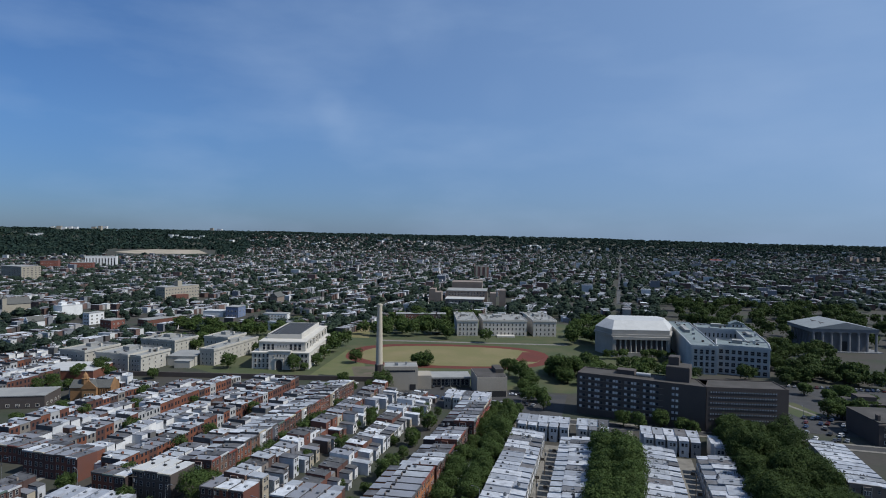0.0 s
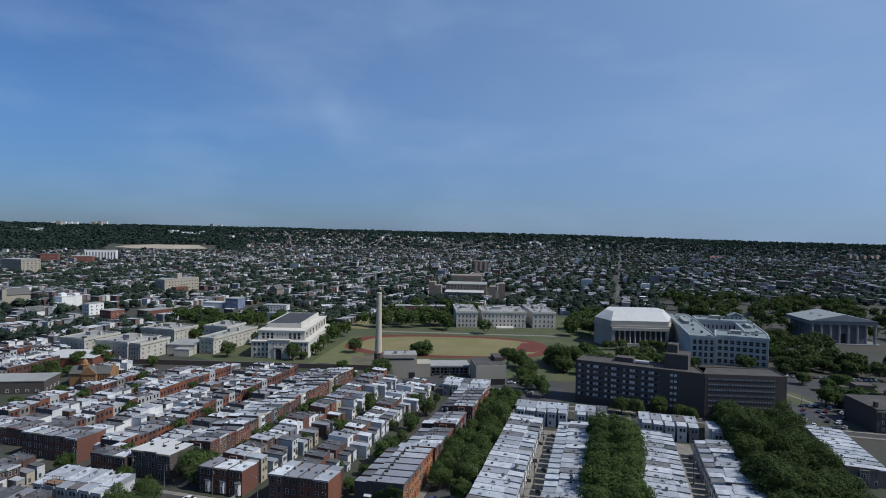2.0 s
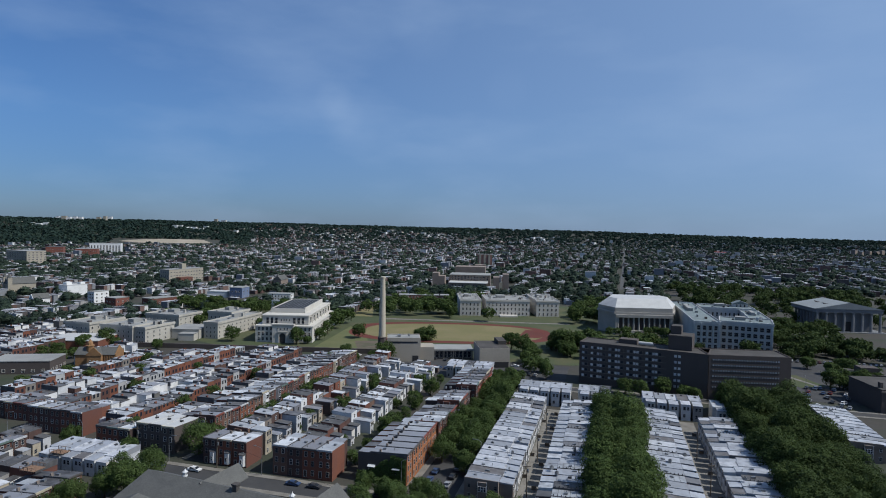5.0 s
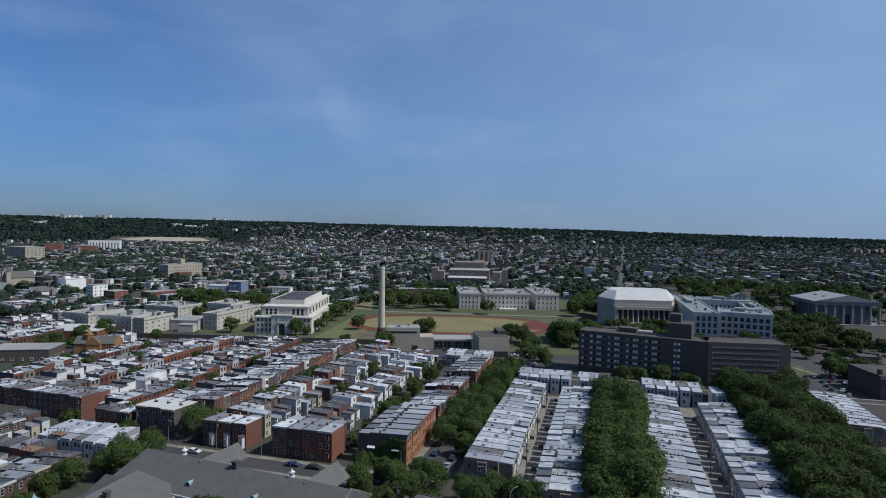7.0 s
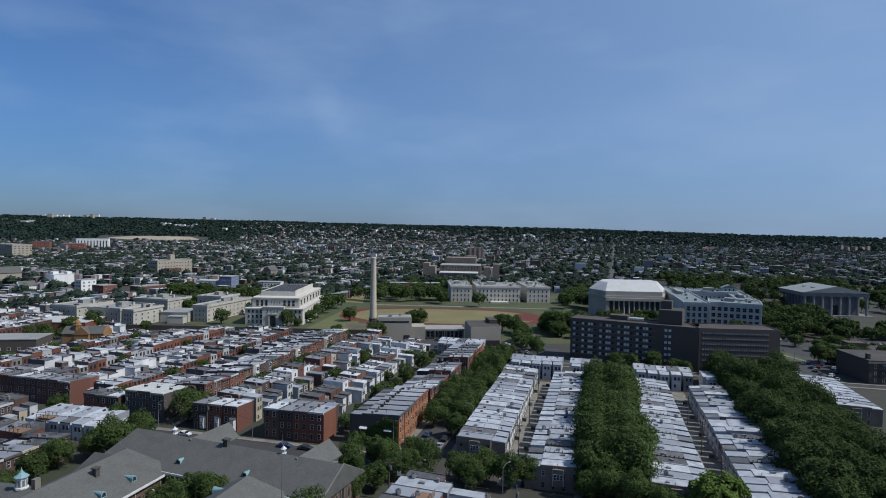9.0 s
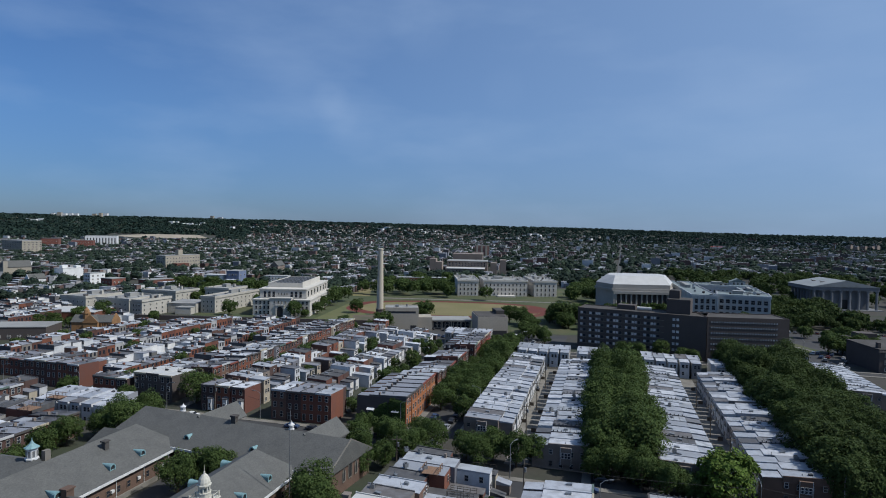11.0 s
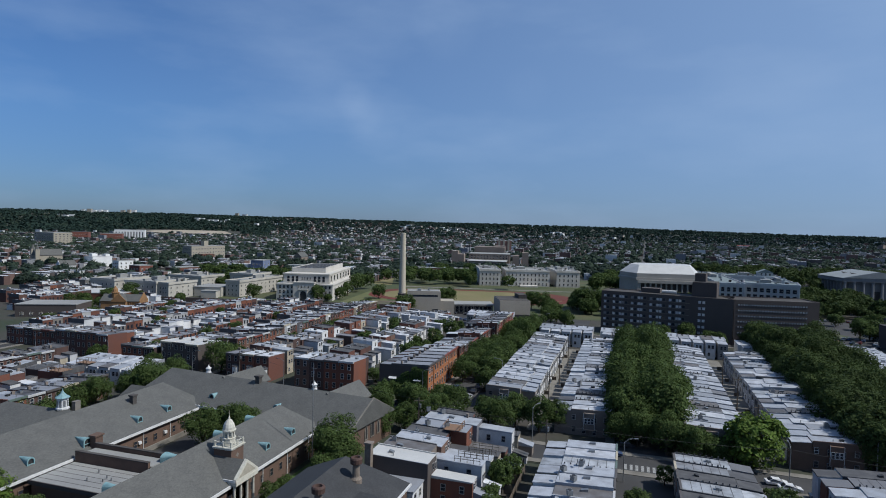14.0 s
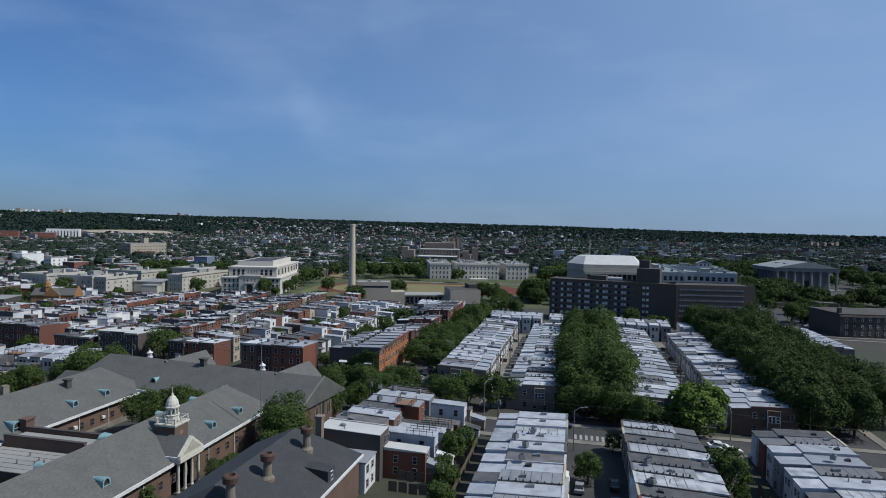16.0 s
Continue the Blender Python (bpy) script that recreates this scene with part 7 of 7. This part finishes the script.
# ---- street furniture, fences, vehicles ----
def car_master(colour, name, label):
    t = thing("car", pose(0, 0, 0), label, "car")
    prof = [(-2.15, 0.35), (2.15, 0.35), (2.2, 0.75), (1.2, 0.95), (0.55, 1.42), (-1.0, 1.45), (-1.75, 1.0), (-2.2, 0.92)]
    s, n = Shape(), len(prof)
    k = 0
    inset = lambda z: 0.88 if z < 0.98 else 0.66
    s.v.extend((x, -inset(z), z) for x, z in prof)
    s.v.extend((x, inset(z), z) for x, z in prof)
    for i in range(n):
        j = (i + 1) % n
        s.f.append((i, n + i, n + j, j))
        s.m.append(1 if i in (3, 5) else 0)
    s.f.append(tuple(range(n)))
    s.f.append(tuple(range(2 * n - 1, n - 1, -1)))
    s.m.extend([0, 0])
    b = part("body", s.data("body", [material(name, colour, 0.3, None, 1.0, 0.15, bump=0.0), M_GLASS]), None, t)
    for sgn in (-1, 1):
        g = Shape().face([(1.05, sgn * 0.86, 0.98), (0.5, sgn * 0.69, 1.36), (-0.95, sgn * 0.69, 1.38), (-1.55, sgn * 0.86, 1.0)])
        part("side_window", g, M_GLASS, b)
    for x in (-1.35, 1.35):
        for y in (-0.86, 0.66):
            w = Shape()
            for i in range(12):
                a, c = 2 * math.pi * i / 12, 2 * math.pi * (i + 1) / 12
                w.face([(x + 0.33 * math.cos(a), y, 0.33 + 0.33 * math.sin(a)), (x + 0.33 * math.cos(c), y, 0.33 + 0.33 * math.sin(c)), (x + 0.33 * math.cos(c), y + 0.2, 0.33 + 0.33 * math.sin(c)), (x + 0.33 * math.cos(a), y + 0.2, 0.33 + 0.33 * math.sin(a))])
            w.face([(x + 0.33 * math.cos(2 * math.pi * i / 12), y, 0.33 + 0.33 * math.sin(2 * math.pi * i / 12)) for i in range(12)])
            w.face([(x + 0.33 * math.cos(2 * math.pi * i / 12), y + 0.2, 0.33 + 0.33 * math.sin(2 * math.pi * i / 12)) for i in range(12)])
            part("wheel", w, M_BLACK, t)
    return t


CARS = [car_master((0.7, 0.7, 0.7), "white_paint", "white car parked beside the kerb"), car_master((0.05, 0.05, 0.055), "black_paint", "black car parked beside the kerb"),
        car_master((0.28, 0.29, 0.31), "silver_paint", "silver car parked beside the kerb"), car_master((0.14, 0.025, 0.022), "red_paint", "dark red car parked beside the kerb"), car_master((0.05, 0.08, 0.16), "blue_paint", "dark blue car parked beside the kerb")]


def park(x, y, turn, z=0.05):
    tagged(copy_thing(CARS[rng.choice((0, 0, 1, 1, 1, 2, 2, 2, 3, 4, 4))], pose(x, y, z, 0, 0, turn + rng.uniform(-2, 2))), group="parked cars")


for y in range(158, 292, 7):
    if rng.random() < 0.75:
        park(-45.2, y, 90)
    if rng.random() < 0.75:
        park(-51.5, y + 2, 90)
for x, y in ((33, 131.5), (38, 129), (31, 134), (44, 134), (20, 138), (-8, 138), (1, 146), (-2, 139), (-32, 139)):
    park(x, y, 5)
for x in range(-300, -60, 7):
    if rng.random() < 0.6:
        park(x, 160 - 1.5, 0)
for x, y in ((-132.5, 190), (-128.5, 203), (-132.5, 222), (-128.5, 236), (-132.5, 250), (-132.5, 258), (-169, 190), (-169, 204), (-165, 230)):
    park(x, y, 90)
for k in range(26):
    park(-126 + 3.6 * k + rng.uniform(-0.5, 0.5), 323.5 + rng.uniform(-0.8, 0.8), 80)
for k in range(20):
    park(92 + 1.0 * k + rng.uniform(0, 6), 308 + 9.0 * (k % 5) + rng.uniform(-1, 1), 65)
for k in range(26):
    park(112 + 3.1 * k, 416 + rng.uniform(-1, 1) + 0.2 * k, 80)
for x, y in ((-118, 342), (-114, 341), (-146, 338), (-152, 336), (-158, 335), (-92, 344), (-86, 342), (-70, 340), (-50, 342), (-46, 345), (-100, 345), (-130, 338)):
    park(x, y, rng.choice((0, 90, 70)))
for y in range(56, 118, 8):
    if rng.random() < 0.6:
        park(1.6, y, 90)
        park(7.8, y + 3, 90)


def street_lamp(x, y, turn=0, h=8.5):
    t = thing("street_lamp", pose(x, y, 0, 0, 0, turn), "grey metal street lamp with curved arm", "street lamp")
    part("pole", Shape().tube(0, 0, 0, h, 0.12, 0.08, 8), M_METAL, t)
    part("arm", Shape().limb((0, 0, h - 0.1), (1.0, 0, h + 0.6), 0.06, 0.05).limb((1.0, 0, h + 0.6), (2.2, 0, h + 0.7), 0.05, 0.05), M_METAL, t)
    part("lamp_head", Shape().prism([(2.1, -0.15), (2.9, -0.1), (2.9, 0.1), (2.1, 0.15)], h + 0.58, h + 0.78, bottom=True), M_METAL, t)


def utility_pole(x, y, turn=0, h=10):
    t = thing("utility_pole", pose(x, y, 0, 0, 0, turn), "wooden utility pole with crossarm", "utility pole")
    part("pole", Shape().tube(0, 0, 0, h, 0.17, 0.12, 8), M_FENCE, t)
    part("crossarm", Shape().prism(rect(-1.2, 1.2, -0.07, 0.07), h - 0.9, h - 0.72, bottom=True), M_FENCE, t)
    part("transformer", Shape().tube(0.35, 0, h - 2.6, h - 1.6, 0.25, 0.25, 10), M_METAL, t)


for x, y, a in ((0.5, 124, 20), (-21, 141, 60), (33, 132.5, 90), (-58, 166, 0), (-103, 162, 180), (-137.5, 162, 0), (-175, 164, 160), (-38.5, 190, 180), (-56, 220, 0), (-38.5, 250, 180), (51.5, 142, 60), (-210, 165, 0), (96, 330, 90), (-40, 304, 40)):
    street_lamp(x, y, a)
for x, y in ((-21, 172), (-21, 200), (-21, 230), (32, 160), (32, 190), (32, 220), (-16, 128), (-48, 134), (-152, 164), (-120, 163)):
    utility_pole(x, y, rng.uniform(0, 30))
t_ = thing("antenna_mast", pose(-61.6, 106, 0), "thin steel lattice mast beside the school", "mast")
part("mast", Shape().tube(0, 0, 0, 23, 0.12, 0.07, 6), M_METAL, t_)
part("dipole", Shape().limb((-0.8, 0, 22), (0.8, 0, 22), 0.03, 0.03).limb((0, 0, 21.4), (0, 0, 24), 0.03, 0.02), M_METAL, t_)


def fence(x0, y0, x1, y1, h=1.9):
    """A board fence with each board a part."""
    d = Vector((x1 - x0, y1 - y0))
    n = max(1, int(d.length / 1.6))
    t = thing("fence", pose(x0, y0, 0, 0, 0, math.degrees(math.atan2(d.y, d.x))), "weathered wooden board fence between back yards", "fence")
    key = "fence_board_%d" % (h * 10)
    me = bpy.data.meshes.get(key) or Shape().box(0, 1.52, -0.03, 0.03, 0.05, h).data(key, [M_FENCE])
    for k in range(n):
        part("panel", me, None, t, at=pose(k * d.length / n, 0, rng.uniform(-0.05, 0.08)))


for x0, x1, ya, yb in ((-24.1, -21.8, 166, 260), (-20.2, -18.0, 158, 258), (28.3, 30.6, 152, 254), (33.6, 36.0, 148, 250)):
    y = ya
    while y < yb:
        fence(x0, y, x1, y, 1.2)
        y += 19.6
for y in (95, 100, 105, 110, 115, 120, 125):
    fence(-31, y, -20, y)
fence(-19.6, 70, -19.6, 122)
fence(-15.6, 92, -15.6, 119)
fence(26, 70, 26, 122)
fence(33, 70, 33, 112)


def wire(a, b, sag=0.7):
    s, last = Shape(), Vector(a)
    for k in range(1, 9):
        f = k / 8
        q = Vector(a).lerp(Vector(b), f) - Vector((0, 0, 4 * sag * f * (1 - f)))
        s.limb(last, q, 0.025, 0.025, 4)
        last = q
    solo("overhead_wire", s, M_BLACK, "thin black overhead wire between poles", "wire")


for a, b in (((-21, 172, 9.2), (-21, 200, 9.2)), ((-21, 200, 9.2), (-21, 230, 9.2)), ((32, 160, 9.2), (32, 190, 9.2)), ((32, 190, 9.2), (32, 220, 9.2)), ((-16, 128, 9.2), (33, 132, 8.2)), ((-16, 128, 9.4), (-48, 134, 9.4)),
             ((-48, 134, 9.4), (-120, 163, 9.4)), ((-120, 163, 9.4), (-152, 164, 9.4)), ((33, 132, 8.4), (70, 128, 8.4))):
    wire(a, b)


def roof_deck(m, l, d, label):
    t = thing("roof_deck", m, label, "deck")
    for k in range(int(d / 0.5)):
        part("plank", Shape().prism(rect(0, l, k * 0.5, k * 0.5 + 0.46), 0.35, 0.45, bottom=True), M_DECK, t)
    for k in range(int(l / 1.4) + 1):
        for y in (0, d):
            part("post", Shape().prism(rect(k * 1.4, k * 1.4 + 0.1, y - 0.05, y + 0.05), 0, 1.4), M_DECK, t)
    for y in (0, d):
        part("rail", Shape().prism(rect(0, l, y - 0.06, y + 0.06), 1.4, 1.5, bottom=True), M_DECK, t)


M_DECK = material("stained_decking", (0.24, 0.145, 0.09), 0.8, (0.17, 0.11, 0.075), 1.0, 0.6)
roof_deck(pose(-33, 117, 8.4, 0, 0, 90), 4.2, 3.6, "wooden roof deck on a row house")
roof_deck(pose(-160, 128, 7.2, 0, 0, 0), 5, 4, "small wooden roof deck with railing")
roof_deck(pose(-168.6, 145.4, 5.2, 0, 0, 0), 5, 3.2, "red-stained wooden deck on a rear wing")


def air_unit(x, y, z):
    t = thing("air_conditioner", pose(x, y, z, 0, 0, rng.uniform(0, 90)), "grey metal air conditioner on a flat roof", "air conditioner")
    part("case", Shape().prism(rect(-0.45, 0.45, -0.45, 0.45), 0, 0.9, bottom=True), M_METAL, t)
    part("fan_guard", Shape().tube(0, 0, 0.9, 0.98, 0.36, 0.33, 12), M_BLACK, t)


for x0, x1, y0, y1, z in ((-12, -3, 62, 117, 7.0), (12, 23, 58, 124, 7.0), (38, 49, 70, 121, 7.2), (-44, -36, 98, 129, 8.7), (-37, -26, 168, 258, 6.9), (-16, -6, 160, 256, 6.9), (16, 26, 152, 250, 6.9), (38, 48, 150, 248, 6.9), (-72, -60, 172, 288, 9.4)):
    for _ in range(5):
        air_unit(rng.uniform(x0, x1), rng.uniform(y0, y1), z)


def dish(x, y, z):
    t = thing("satellite_dish", pose(x, y, z, 0, 0, rng.uniform(150, 210)), "grey satellite dish on a roof edge", "satellite dish")
    part("mast", Shape().tube(0, 0, -0.4, 0.7, 0.035, 0.035, 6), M_METAL, t)
    s = Shape()
    for i in range(12):
        a, b = 2 * math.pi * i / 12, 2 * math.pi * (i + 1) / 12
        s.face([(0.02, 0, 0.85), (0.22, 0.42 * math.cos(a), 0.95 + 0.42 * math.sin(a)), (0.22, 0.42 * math.cos(b), 0.95 + 0.42 * math.sin(b))])
    part("reflector", s, M_METAL, t)


for x0, x1, y0, y1, z in ((-12, -3, 62, 117, 7.0), (12, 23, 58, 124, 7.0), (38, 49, 70, 121, 7.2), (-44, -36, 98, 129, 8.7), (-37, -26, 168, 258, 6.9), (16, 26, 152, 250, 6.9)):
    for _ in range(2):
        dish(rng.uniform(x0, x1), rng.uniform(y0, y1), z)
t_ = thing("chimney_stack", pose(-45.3, 98.0, 0), "tall brick chimney stack on an end wall", "chimney")
part("stack", Shape().prism(rect(-0.6, 0.6, -0.6, 0.6), 0, 11), M_POT, t_)
part("cap", Shape().prism(rect(-0.75, 0.75, -0.75, 0.75), 11, 11.3, bottom=True), M_FIELDSTONE, t_)
t_ = thing("low_house", pose(-44.2, 92.8, 0), "low white house with pale flat roof against a brick end wall", "house")
part("wall", Shape().box(0, 9.6, 0, 5.8, -1, 5.3), M_WHITEREAR, t_)
part("roof", Shape().box(-0.1, 9.8, -0.1, 5.8, 5.3, 5.55), M_ROOF_WHITE, t_)
for a in (0.8, 3.4):
    for z in (0.8, 3.3):
        part("window", WIN_SMALL, None, t_, at=pose(9.62, a, z))

# ---- masters are no longer needed ----
for m in (*MASTERS, *TREES, *DARK, *SMALL, BRIGHT, *MID, *CARS):
    far_away(m)
